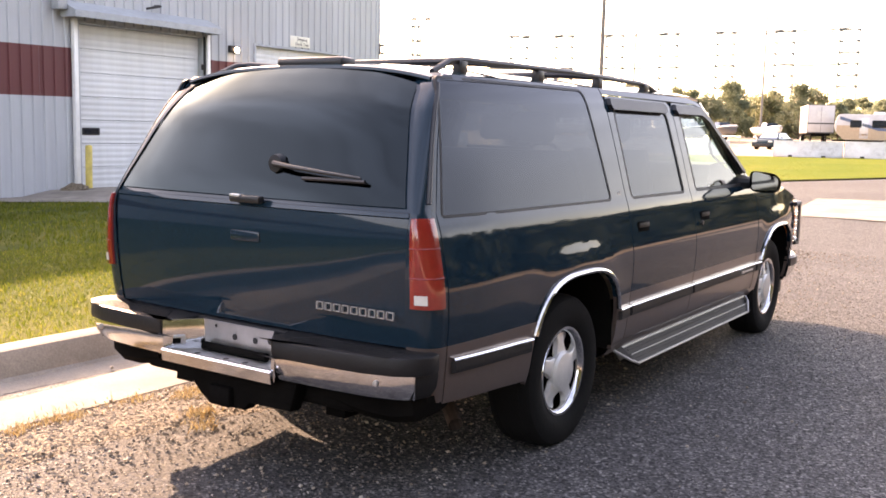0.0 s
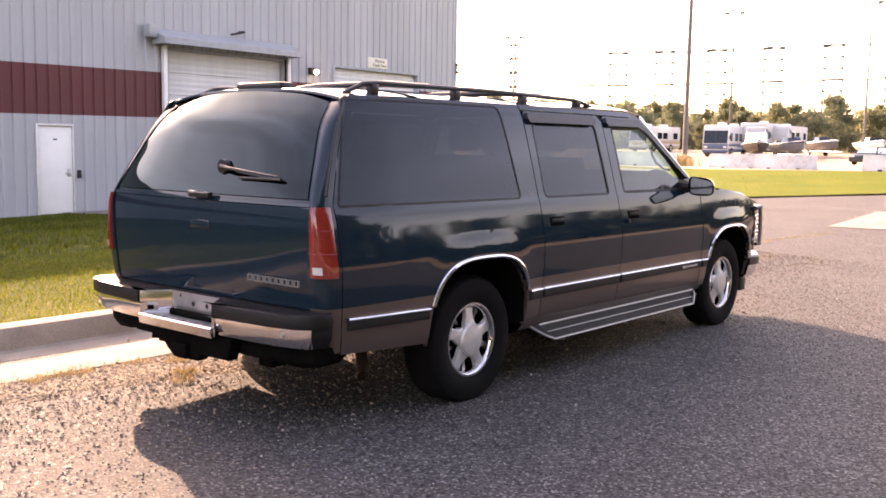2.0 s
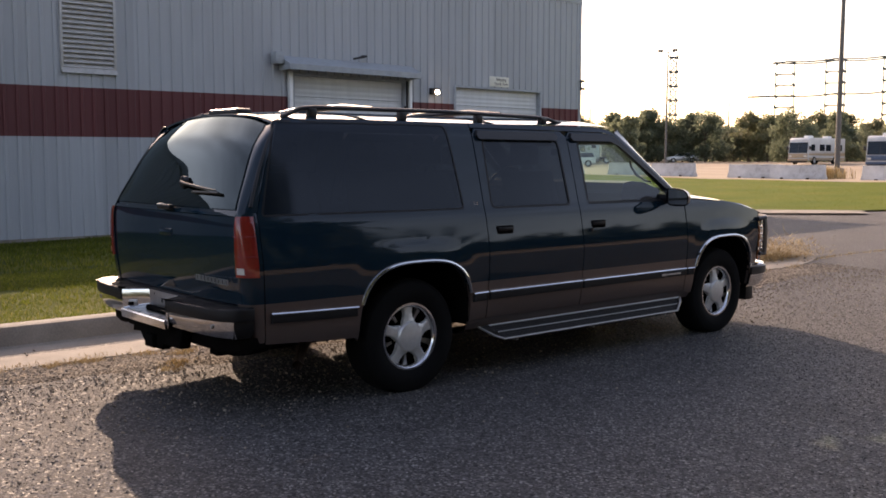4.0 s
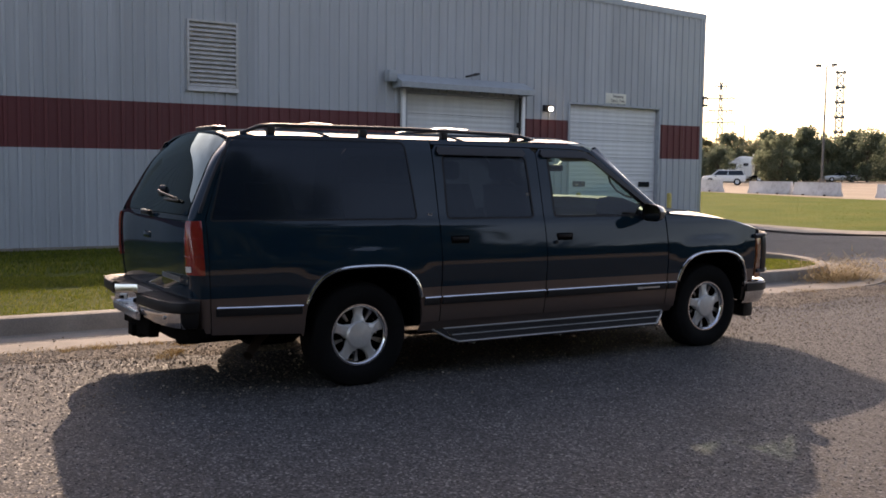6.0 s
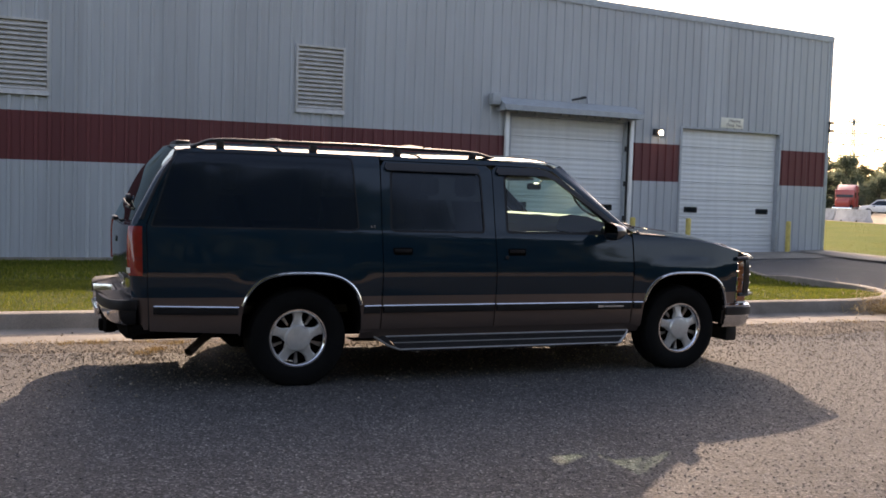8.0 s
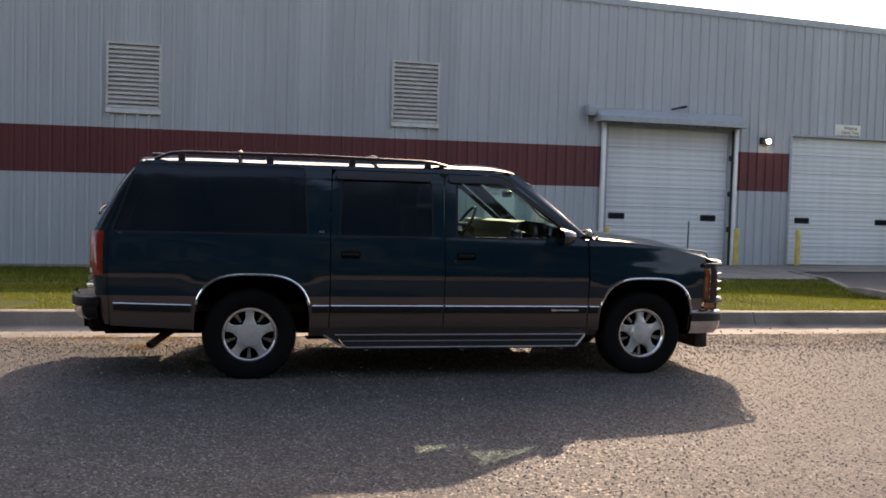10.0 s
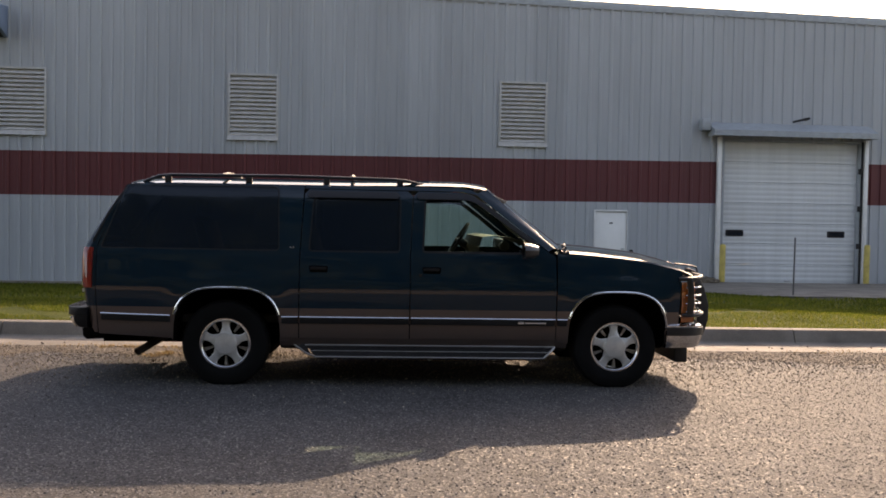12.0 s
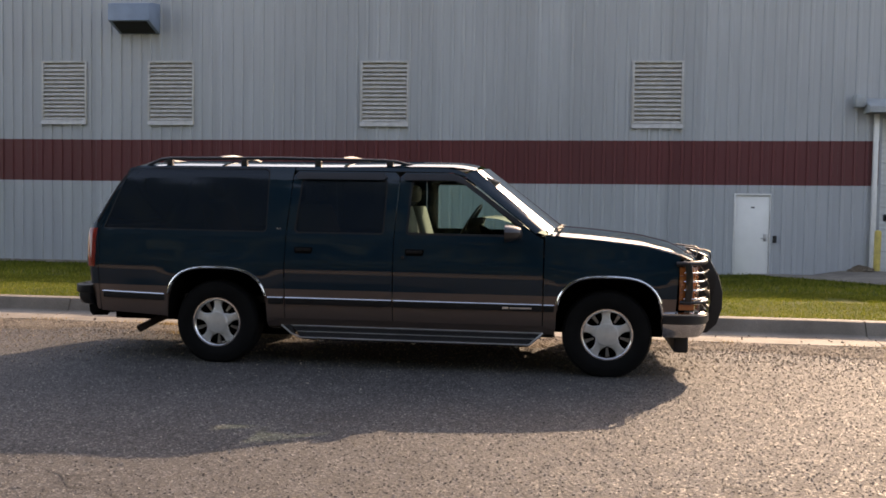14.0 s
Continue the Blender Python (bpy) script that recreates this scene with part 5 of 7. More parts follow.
# roof
def roof_z(x, y):
    u = abs(x) / 0.722
    z = 1.768 - 0.060 * u**3
    z += 0.012 * ease((y - 0.8) / 1.0)
    z -= 0.035 * max(0, (y - 1.98) / 0.28) ** 2 + 0.021 * max(0, (-0.35 - y) / 0.45) ** 2.2
    return z


bm = bmesh.new()
loft(bm, [[(x, y, roof_z(x, y)) for x in np.linspace(-0.722, 0.722, 33)] for y in np.linspace(-0.815, 2.24, 32)])
loft(bm, [[(x, y, roof_z(x, -0.815) + dz) for x in np.linspace(-0.70, 0.70, 33)] for y, dz in ((-0.82, -0.022), (-0.838, -0.018), (-0.835, -0.006), (-0.815, 0.0))])
turn_out(bm, (0, 0, 1))
roof = part("roof_panel", bm, "paint", suv)
for k in range(-3, 4):
    bm = bmesh.new()
    tube(bm, [(k * 0.155, y, roof_z(k * 0.155, y) - 0.004) for y in np.linspace(-0.5, 1.75, 14)], 0.009, 6)
    part("roof_bead", bm, "paint", roof)
for side in (1, -1):
    x = side * 0.635
    bm = bmesh.new()
    tube(bm, [(x, -0.73, 1.712), (x, -0.60, 1.766), (x, -0.50, 1.776), (x, 0.5, 1.784), (x, 1.42, 1.772), (x, 1.53, 1.764), (x, 1.71, 1.722)], 0.014, 8)
    rail = part("roof_rail", bm, "trim", suv, "black roof rack side rail")
    for y in (-0.52, 0.17, 0.84, 1.48):
        bm = bmesh.new()
        box(bm, x - 0.022, x + 0.022, y - 0.028, y + 0.028, roof_z(x, y) - 0.006, 1.770, 0.006)
        part("rail_foot", bm, "trim", rail)
for y in (-0.06, 1.06):
    bm = bmesh.new()
    tube(bm, [(-0.63, y, 1.782), (-0.3, y, 1.806), (0.3, y, 1.806), (0.63, y, 1.782)], [0.016, 0.02, 0.02, 0.016], 8)
    part("roof_cross_bar", bm, "trim", suv, "black roof rack cross bar")
bm = bmesh.new()
box(bm, -0.19, 0.19, -0.78, -0.67, 1.735, 1.782, 0.016)
part("high_stop_lamp", bm, "trim", suv, "dark high level stop lamp housing")

# windscreen, bonnet, nose
bm = bmesh.new()
ws = lambda u, v: (u * (0.80 - 0.10 * v), 3.04 - 0.18 * u * u - v * (0.745 - 0.12 * u * u), 1.170 + v * 0.560 - 0.045 * u * u * v)
loft(bm, [[ws(u, v) for u in np.linspace(-1, 1, 17)] for v in np.linspace(0, 1, 10)])
turn_out(bm, (0, -1, -1))
part("windscreen", bm, "glass", suv, "clear raked windscreen")
for side in (1, -1):
    bm = bmesh.new()
    rows = []
    for v in np.linspace(0, 1, 10):
        y = 2.76 - 0.62 * v
        z = 1.168 + 0.482 * v
        a = ws(side, v)
        rows.append([(side * half(y, z), y, z), (side * (half(y, z) - 0.004), y + 0.018, z + 0.013), (side * (half(y, z) - 0.015), y + 0.036, z + 0.024), (side * (half(y, z) - 0.03), y + 0.055, z + 0.030), (a[0] + side * 0.012, a[1] + 0.004, a[2] + 0.012), (a[0] - side * 0.03, a[1], a[2] + 0.002)])
    loft(bm, rows)
    turn_out(bm, (side, 1, 0.5))
    part("windscreen_pillar", bm, "paint", suv)
bm = bmesh.new()
loft(bm, [[(u * (0.86 - 0.02 * k), 2.80 + 0.16 * (1 - u * u) + k * 0.10, 1.150 + 0.02 * (1 - u * u) - 0.004 * k) for u in np.linspace(-1, 1, 15)] for k in (0, 1)])
turn_out(bm, (0, 0, 1))
part("cowl", bm, "trim", suv, "black wiper cowl")
for x in (-0.55, 0.12):
    bm = bmesh.new()
    tube(bm, [(x, 3.00, 1.165), (x + 0.10, 2.985, 1.205), (x + 0.48, 2.955, 1.225), (x + 0.62, 2.93, 1.215)], [0.02, 0.014, 0.012, 0.008], 6)
    tube(bm, [(x + 0.16, 2.985, 1.19), (x + 0.66, 2.935, 1.20)], 0.010, 6)
    part("windscreen_wiper", bm, "trim", suv)
bm = bmesh.new()


def bonnet(u, y):
    w = half(y, 1.0) - 0.055
    z = lerp_table(FENDER, y) + 0.078 * (1 - abs(u) ** 2.4) * (1 if y < 3.94 else max(0.35, 1 - (y - 3.94) * 3.0))
    return (u * w, y, z + 0.006)


ys_ = list(np.linspace(2.90, 4.05, 18))
rows = [[bonnet(u, y + 0.05 * (1 - u * u) * ((y - 2.9) / 1.15)) for u in np.linspace(-1, 1, 19)] for y in ys_]
loft(bm, rows)
loft(bm, [rows[-1], [(x, y + 0.025, z - 0.03) for x, y, z in rows[-1]], [(x, y + 0.025, z - 0.06) for x, y, z in rows[-1]]])
for k in (0, -1):
    loft(bm, [[r[k] for r in rows], [(r[k][0], r[k][1], r[k][2] - 0.03) for r in rows]])
turn_out(bm, (0, 0, 1))
part("bonnet", bm, "paint", suv)
for side in (1, -1):
    bm = bmesh.new()
    loft(bm, [[(side * half(y, lerp_table(FENDER, y)), y, lerp_table(FENDER, y)), (side * (half(y, 1.0) - 0.03), y, lerp_table(FENDER, y) + 0.012), (side * (half(y, 1.0) - 0.052), y, lerp_table(FENDER, y) + 0.004)] for y in np.linspace(2.84, 4.03, 14)])
    turn_out(bm, (side * 0.3, 0, 1))
    part("wing_top", bm, "paint", suv)
bm = bmesh.new()
box(bm, -0.36, 0.36, 4.03, 4.10, 0.59, 0.92, 0.02)
gr = part("grille", bm, "trim", suv, "black grille with a bright bar")
bm = bmesh.new()
box(bm, -0.74, 0.74, 4.09, 4.115, 0.735, 0.765, 0.006)
part("grille_bar", bm, "chrome", gr)


def bumper(bm, prof, plan):
    """Sweeps a section (out, up) round a bumper's plan."""
    rows = []
    for i, p in enumerate(plan):
        a, b = Vector(plan[max(0, i - 1)]), Vector(plan[min(len(plan) - 1, i + 1)])
        t = (b - a).normalized()
        nrm = Vector((t.y, -t.x))
        rows.append([(p[0] + nrm.x * o, p[1] + nrm.y * o, z) for o, z in prof])
    vs = loft(bm, rows)
    for r_ in (vs[0], vs[-1]):
        bm.faces.new(r_)


# front bumper
fp = [(0.955, 3.80), (0.96, 3.90), (0.95, 4.00), (0.91, 4.09), (0.83, 4.15), (0.65, 4.19), (0.35, 4.21), (0, 4.22)]
fp = fp + [(-x, y) for x, y in fp[-2::-1]]
bm = bmesh.new()
bumper(bm, [(-0.10, 0.555), (-0.02, 0.56), (0.0, 0.545), (0.0, 0.50), (-0.005, 0.44), (-0.02, 0.385), (-0.05, 0.35), (-0.10, 0.345)], fp)
turn_out(bm, (0, 1, 0))
fb = part("front_bumper", bm, "chrome", suv, "chrome front bumper with a black strip")
bm = bmesh.new()
bumper(bm, [(0.0, 0.535), (0.012, 0.528), (0.012, 0.468), (0.0, 0.46)], fp)
part("bumper_strip", bm, "trim", fb)
bm = bmesh.new()
box(bm, -0.85, 0.85, 3.90, 4.02, 0.215, 0.36, 0.02)
part("air_dam", bm, "trim", suv, "black front air dam")

# brush guard
up = [(4.13, 1.03), (4.21, 1.00), (4.305, 0.84), (4.345, 0.69), (4.345, 0.55), (4.30, 0.41), (4.22, 0.335), (4.14, 0.335), (4.22, 0.46), (4.245, 0.60), (4.235, 0.74), (4.18, 0.88), (4.11, 0.965)]
guard = None
for side in (1, -1):
    bm = bmesh.new()
    prism(bm, [p for p in up], "x", *sorted((side * 0.36, side * 0.42)), 0.008)
    g_ = part("guard_upright", bm, "trim", suv if guard is None else guard, "black brush guard upright")
    guard = guard or g_
    bm = bmesh.new()
    tube(bm, [(side * 0.40, 4.18, 0.975), (side * 0.78, 4.15, 0.968), (side * 0.90, 4.09, 0.96), (side * 0.955, 4.00, 0.955), (side * 0.945, 3.90, 0.95)], 0.019, 8)
    part("guard_hoop", bm, "trim", guard)
    bm = bmesh.new()
    tube(bm, [(side * 0.40, 4.22, 0.615), (side * 0.78, 4.16, 0.645), (side * 0.90, 4.10, 0.642), (side * 0.955, 4.01, 0.64), (side * 0.95, 3.93, 0.64)], 0.017, 8)
    part("guard_hoop", bm, "trim", guard)
    bm = bmesh.new()
    prism(bm, [(3.985, 0.958), (4.015, 0.955), (4.03, 0.86), (4.032, 0.74), (4.02, 0.64), (3.985, 0.625), (3.965, 0.64), (3.975, 0.74), (3.975, 0.86), (3.965, 0.945)], "x", *sorted((side * 0.950, side * 0.968)), 0.005)
    part("guard_end_bar", bm, "housing", guard)
    bm = bmesh.new()
    tube(bm, [(side * 0.39, 4.02, 1.062), (side * 0.39, 4.19, 1.044), (side * 0.39, 4.228, 1.030), (side * 0.39, 4.238, 1.00), (side * 0.39, 4.235, 0.93)], 0.008, 8)
    part("guard_top_loop", bm, "housing", guard, "thin dark loop over the nose")
    for z in (0.67, 0.74, 0.81, 0.88):
        bm = bmesh.new()
        tube(bm, [(side * 0.40, 4.23, z), (side * 0.78, 4.15, z), (side * 0.89, 4.10, z), (side * 0.945, 4.03, z), (side * 0.955, 3.96, z)], 0.0075, 8)
        part("guard_bar", bm, "chrome", guard, "thin bright cross bar")
for z, y in ((0.93, 4.20), (0.78, 4.30), (0.63, 4.31), (0.50, 4.30)):
    bm = bmesh.new()
    tube(bm, [(-0.40, y, z), (0.40, y, z)], 0.018, 8)
    part("guard_cross_bar", bm, "trim", guard)

# rear step bumper: chrome wings under one black pad, with a notch for the centre step
WING = [(0.325, -1.325), (0.55, -1.318), (0.75, -1.300), (0.87, -1.268), (0.935, -1.225), (0.958, -1.17), (0.962, -1.115)]
bumper_core = bmesh.new()
box(bumper_core, -0.80, 0.80, -1.175, -1.08, 0.47, 0.60, 0.01)
rbm = part("rear_bumper", bumper_core, "under", suv, "chrome rear step bumper with a black top pad")
for side in (1, -1):
    for nm, run, mat, words in (("bumper_wing", WING[:5], "chrome", "chrome rear step bumper wing"), ("bumper_end", WING[4:], "pad", "black moulded bumper end")):
        plan = [(side * x, y) for x, y in run][::side]
        bm = bmesh.new()
        bumper(bm, [(-0.10, 0.60), (-0.004, 0.60), (0.0, 0.565), (-0.008, 0.52), (-0.035, 0.482), (-0.10, 0.466)], plan)
        turn_out(bm, (side * 0.4, -1, 0))
        part(nm, bm, mat, rbm, words)
    bm = bmesh.new()
    lathe(bm, [(0.013, 0), (0.011, 0.008), (0, 0.010)], Matrix.Translation((side * 0.80, -1.283, 0.545)) @ Euler((math.pi / 2, 0, 0)).to_matrix().to_4x4(), 14)
    part("bumper_bolt", bm, "galv", rbm)
    bm = bmesh.new()
    prism(bm, [(side * 0.328, -1.326), (side * 0.215, -1.196), (side * 0.205, -1.20), (side * 0.318, -1.334)][::side], "z", 0.478, 0.646, 0.002)
    part("bumper_cheek", bm, "chrome", rbm)
outer = []
for (x, y), (x2, y2) in zip(WING, WING[1:] + [(0.962, -1.06)]):
    t = Vector((x2 - x, y2 - y)).normalized()
    outer.append((x + 0.016 * t.y, y - 0.016 * t.x))
pad_edge = [(0.962, -1.11)] + outer[::-1][1:] + [(0.333, -1.342), (0.262, -1.262)]
for side in (1, -1):
    bm = bmesh.new()
    prism(bm, [(side * x, y) for x, y in pad_edge + [(0.262, -1.09), (0.90, -1.09)]][::side], "z", 0.580, 0.650, 0.007)
    part("bumper_pad", bm, "pad", rbm, "black ribbed bumper step pad")
bm = bmesh.new()
box(bm, -0.264, 0.264, -1.188, -1.09, 0.600, 0.649, 0.006)
part("bumper_pad", bm, "pad", rbm)
for i in range(9):
    for side in (1, -1):
        bm = bmesh.new()
        box(bm, *sorted((side * (0.34 + 0.01 * i), side * 0.86)), -1.300 + 0.013 * i, -1.294 + 0.013 * i, 0.6495, 0.652)
        part("pad_rib", bm, "pad", rbm)
bm = bmesh.new()
prism(bm, [(-0.310, -1.338), (0.322, -1.338), (0.205, -1.19), (-0.205, -1.19)], "z", 0.506, 0.518, 0.003)
step = part("bumper_step", bm, "galv", suv, "bright centre step with bolt holes")
bm = bmesh.new()
prism(bm, [(-1.343, 0.526), (-1.350, 0.519), (-1.342, 0.472), (-1.318, 0.466), (-1.318, 0.516), (-1.330, 0.525)], "x", -0.312, 0.325)
part("step_lip", bm, "chrome", step)
bm = bmesh.new()
prism(bm, [(-1.197, 0.515), (-1.203, 0.640), (-1.206, 0.646), (-1.199, 0.646), (-1.190, 0.515)], "x", -0.205, 0.205)
part("plate_recess", bm, "galv", step, "empty bright number plate recess")
bm = bmesh.new()
tube(bm, [(-0.185, -1.222, 0.535), (0.185, -1.222, 0.535)], 0.018, 10)
part("step_roll", bm, "under", step)
for x, y, z, up in ((-0.15, -1.29, 0.519, 1), (0.02, -1.29, 0.519, 1), (0.13, -1.29, 0.519, 1), (-0.13, -1.2045, 0.625, 0), (-0.02, -1.203, 0.590, 0), (0.10, -1.203, 0.590, 0), (0.185, -1.203, 0.600, 0)):
    bm = bmesh.new()
    lathe(bm, [(0.014 if z < 0.62 else 0.008, 0.0), (0.0, 0.001)], Matrix.Translation((x, y, z)) @ Euler((0 if up else math.pi / 2, 0, 0)).to_matrix().to_4x4(), 10)
    part("bolt_hole", bm, "dark", step)
bm = bmesh.new()
prism(bm, [(-0.290, -1.300), (-0.258, -1.262), (-0.250, -1.268), (-0.282, -1.308)], "z", 0.535, 0.578, 0.004)
part("plug_socket", bm, "galv", step, "trailer plug socket")
bm = bmesh.new()
prism(bm, [(-0.283, -1.309), (-0.262, -1.284), (-0.258, -1.288), (-0.279, -1.313)], "z", 0.543, 0.566, 0.002)
part("plug_cap", bm, "under", step)
for side in (1, -1):
    bm = bmesh.new()
    rows = []
    for x, y0, y1, low in ((0.50, -1.215, -1.10, 0.40), (0.66, -1.212, -1.08, 0.372), (0.80, -1.195, -1.03, 0.366), (0.88, -1.165, -0.99, 0.376), (0.915, -1.12, -0.98, 0.41)):
        rows.append([(side * x, y0, 0.475), (side * x, y0 + 0.008, low + 0.03), (side * x, y0 + 0.035, low), (side * x, y1, low + 0.006), (side * x, y1 + 0.02, 0.47)])
    vs = loft(bm, rows)
    for row in (vs[0], vs[-1]):
        bm.faces.new(row)
    bmesh.ops.recalc_face_normals(bm, faces=bm.faces)
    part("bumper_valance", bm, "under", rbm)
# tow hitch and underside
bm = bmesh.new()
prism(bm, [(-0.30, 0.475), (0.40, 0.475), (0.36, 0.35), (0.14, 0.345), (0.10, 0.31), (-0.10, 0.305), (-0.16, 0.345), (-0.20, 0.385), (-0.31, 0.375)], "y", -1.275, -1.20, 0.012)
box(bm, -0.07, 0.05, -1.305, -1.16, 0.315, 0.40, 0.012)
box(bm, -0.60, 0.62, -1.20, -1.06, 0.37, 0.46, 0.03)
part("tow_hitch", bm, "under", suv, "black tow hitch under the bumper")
bm = bmesh.new()
tube(bm, [(0.42, 0.6, 0.36), (0.45, -0.10, 0.47), (0.55, -0.45, 0.42), (0.66, -0.62, 0.33), (0.80, -0.74, 0.255)], 0.032, 10, cap=False)
part("exhaust_pipe", bm, "rust", suv, "rusty exhaust tail pipe")
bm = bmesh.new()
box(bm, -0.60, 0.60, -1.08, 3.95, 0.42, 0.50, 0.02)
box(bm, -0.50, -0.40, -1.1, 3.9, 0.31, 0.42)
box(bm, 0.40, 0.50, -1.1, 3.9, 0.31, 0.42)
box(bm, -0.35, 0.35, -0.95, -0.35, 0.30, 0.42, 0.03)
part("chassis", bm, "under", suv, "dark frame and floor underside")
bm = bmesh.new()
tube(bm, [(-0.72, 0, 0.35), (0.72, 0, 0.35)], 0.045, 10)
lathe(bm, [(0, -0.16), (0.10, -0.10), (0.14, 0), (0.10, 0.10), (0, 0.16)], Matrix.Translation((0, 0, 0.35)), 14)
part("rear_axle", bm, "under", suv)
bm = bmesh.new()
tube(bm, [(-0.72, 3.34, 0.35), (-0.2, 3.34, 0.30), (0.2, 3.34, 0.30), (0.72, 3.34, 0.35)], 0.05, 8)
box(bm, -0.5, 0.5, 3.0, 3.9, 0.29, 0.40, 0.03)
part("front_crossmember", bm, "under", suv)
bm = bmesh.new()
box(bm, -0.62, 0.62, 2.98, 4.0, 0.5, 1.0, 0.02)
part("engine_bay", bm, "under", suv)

# cabin
bm = bmesh.new()
box(bm, -0.60, 0.60, -1.06, 2.95, 0.50, 0.56)
box(bm, -0.60, 0.60, -0.62, 1.95, 1.672, 1.684)
for s in (1, -1):
    prism(bm, [(-1.0, 0.88), (2.82, 0.88), (2.82, 1.10), (-1.05, 1.10)], "x", *sorted((s * 0.85, s * 0.87)))
box(bm, -0.80, 0.80, -1.07, -1.05, 0.56, 1.12)
part("cabin_lining", bm, "dash", suv, "dark grey cabin lining and headliner")
bm = bmesh.new()
rows = [[(x, y, z) for y, z in ((2.95, 1.12), (2.80, 1.17), (2.62, 1.235), (2.45, 1.285), (2.30, 1.300), (2.20, 1.285), (2.17, 1.20), (2.22, 0.98), (2.34, 0.78))] for x in np.linspace(-0.82, 0.82, 9)]
loft(bm, rows)
part("dashboard", bm, "dash", suv)
bm = bmesh.new()
st = Matrix.Translation((-0.40, 2.08, 1.235)) @ Euler((radians(58), 0, 0)).to_matrix().to_4x4()
tube(bm, [st @ Vector((0.19 * math.cos(a), 0.19 * math.sin(a), 0)) for a in np.linspace(0, 2 * math.pi, 28, endpoint=False)], 0.015, 8, closed=True)
tube(bm, [st @ Vector((-0.18, 0, 0)), st @ Vector((0.18, 0, 0))], 0.02, 8)
tube(bm, [st @ Vector((0, 0, 0)), st @ Vector((0, 0, -0.3))], 0.04, 8)
part("steering_wheel", bm, "trim", suv)
bm = bmesh.new()
tube(bm, [(0.760, 2.35, 1.462), (0.742, 2.385, 1.41), (0.745, 2.45, 1.345), (0.768, 2.54, 1.295), (0.80, 2.57, 1.29)], 0.009, 8)
part("grab_handle", bm, "dash", suv, "grey grab handle on the windscreen pillar")
bm = bmesh.new()
box(bm, -0.11, 0.11, 2.36, 2.40, 1.50, 1.56, 0.015)
tube(bm, [(0, 2.40, 1.54), (0, 2.46, 1.58)], 0.01, 6)
part("cabin_mirror", bm, "trim", suv)
for s in (1, -1):
    bm = bmesh.new()
    prism(bm, [(2.16, 1.690), (2.19, 1.705), (2.43, 1.600), (2.415, 1.585)], "x", *sorted((s * 0.08, s * 0.62)), 0.006)
    part("sun_visor", bm, "cloth", suv, "grey cloth sun visor")


def car_seat(x, y, w, name, mat="cloth"):
    bm = bmesh.new()
    box(bm, x - w / 2, x + w / 2, y - 0.25, y + 0.28, 0.72, 0.90, 0.05, 3)
    rows = []
    seat = part(name, bm, mat, suv)
    bm = bmesh.new()
    for u in np.linspace(0, 1, 8):
        ww = w / 2 * (1 - 0.12 * u**2)
        yy, zz = y - 0.22 - 0.15 * u, 0.86 + 0.52 * u
        rows.append([(x + ww * math.copysign(abs(math.cos(a)) ** 0.4, math.cos(a)), yy + 0.07 * math.copysign(abs(math.sin(a)) ** 0.6, math.sin(a)), zz) for a in np.linspace(0, 2 * math.pi, 20, endpoint=False)])
    vs = loft(bm, rows, close=True)
    bm.faces.new(vs[-1])
    part("seat_back", bm, mat, seat)
    for hx in ((x,) if w < 0.8 else (x - 0.38, x + 0.38)):
        bm = bmesh.new()
        box(bm, hx - 0.13, hx + 0.13, y - 0.44, y - 0.34, 1.42, 1.58, 0.04, 3)
        part("head_rest", bm, mat, seat)


car_seat(0.40, 1.92, 0.54, "front_seat")
car_seat(-0.40, 1.92, 0.54, "front_seat")
car_seat(0.0, 0.98, 1.40, "bench_seat")
car_seat(0.0, 0.05, 0.76, "bench_seat")
bm = bmesh.new()
lathe(bm, [(0.020, 0.0), (0.018, 0.02), (0.008, 0.035), (0, 0.036)], Matrix.Translation((0.84, 2.94, 1.142)), 14)
part("aerial_base", bm, "trim", suv, "short black aerial base")

# ---- the storage lot beyond the verge ----
def at_ground(x, y, rz=0, lift=0.05):
    return pose(x, y, ground_z(x, y) + lift, 0, 0, rz)


# concrete barriers in runs, with gaps
bm = bmesh.new()
prism(bm, [(-0.30, 0), (0.30, 0), (0.30, 0.08), (0.16, 0.33), (0.11, 0.81), (-0.11, 0.81), (-0.16, 0.33), (-0.30, 0.08)], "y", -1.66, 1.66, 0.015)
shape = mesh_of("barrier_block", bm, "barrier")
bm = bmesh.new()
box(bm, -0.31, 0.31, -0.10, 0.10, 0.0, 0.09, 0.01)
slot = mesh_of("lifting_slot", bm, "dark")
for xs_, y0, slope in (((-11.3, -7.9, -4.5, -1.1), 52.0, 0.06), ((-19.6, -17.0), 52.3, -0.05), ((-25.1, -27.9), 52.5, -0.05), ((-33.4, -37.0), 52.4, -0.06), ((-42.9, -46.3, -49.7), 53.2, -0.2)):
    for x in xs_:
        y = y0 + slope * (x - xs_[0])
        b = thing("concrete_barrier", at_ground(x, y, 90 + math.degrees(math.atan(slope)) + random.uniform(-1.2, 1.2), 0.05), "white painted concrete road barrier, stained and chipped", "barrier", "barriers along the lot")
        for nm, me in (("block", shape), ("lifting_slot", slot), ("lifting_slot", slot)):
            o = new(nm, me)
            o.parent = b
            if nm != "block":
                o.location.y = 0.8 if [c for c in b.children if c.name.startswith("lifting_slot")][0] is o else -0.8


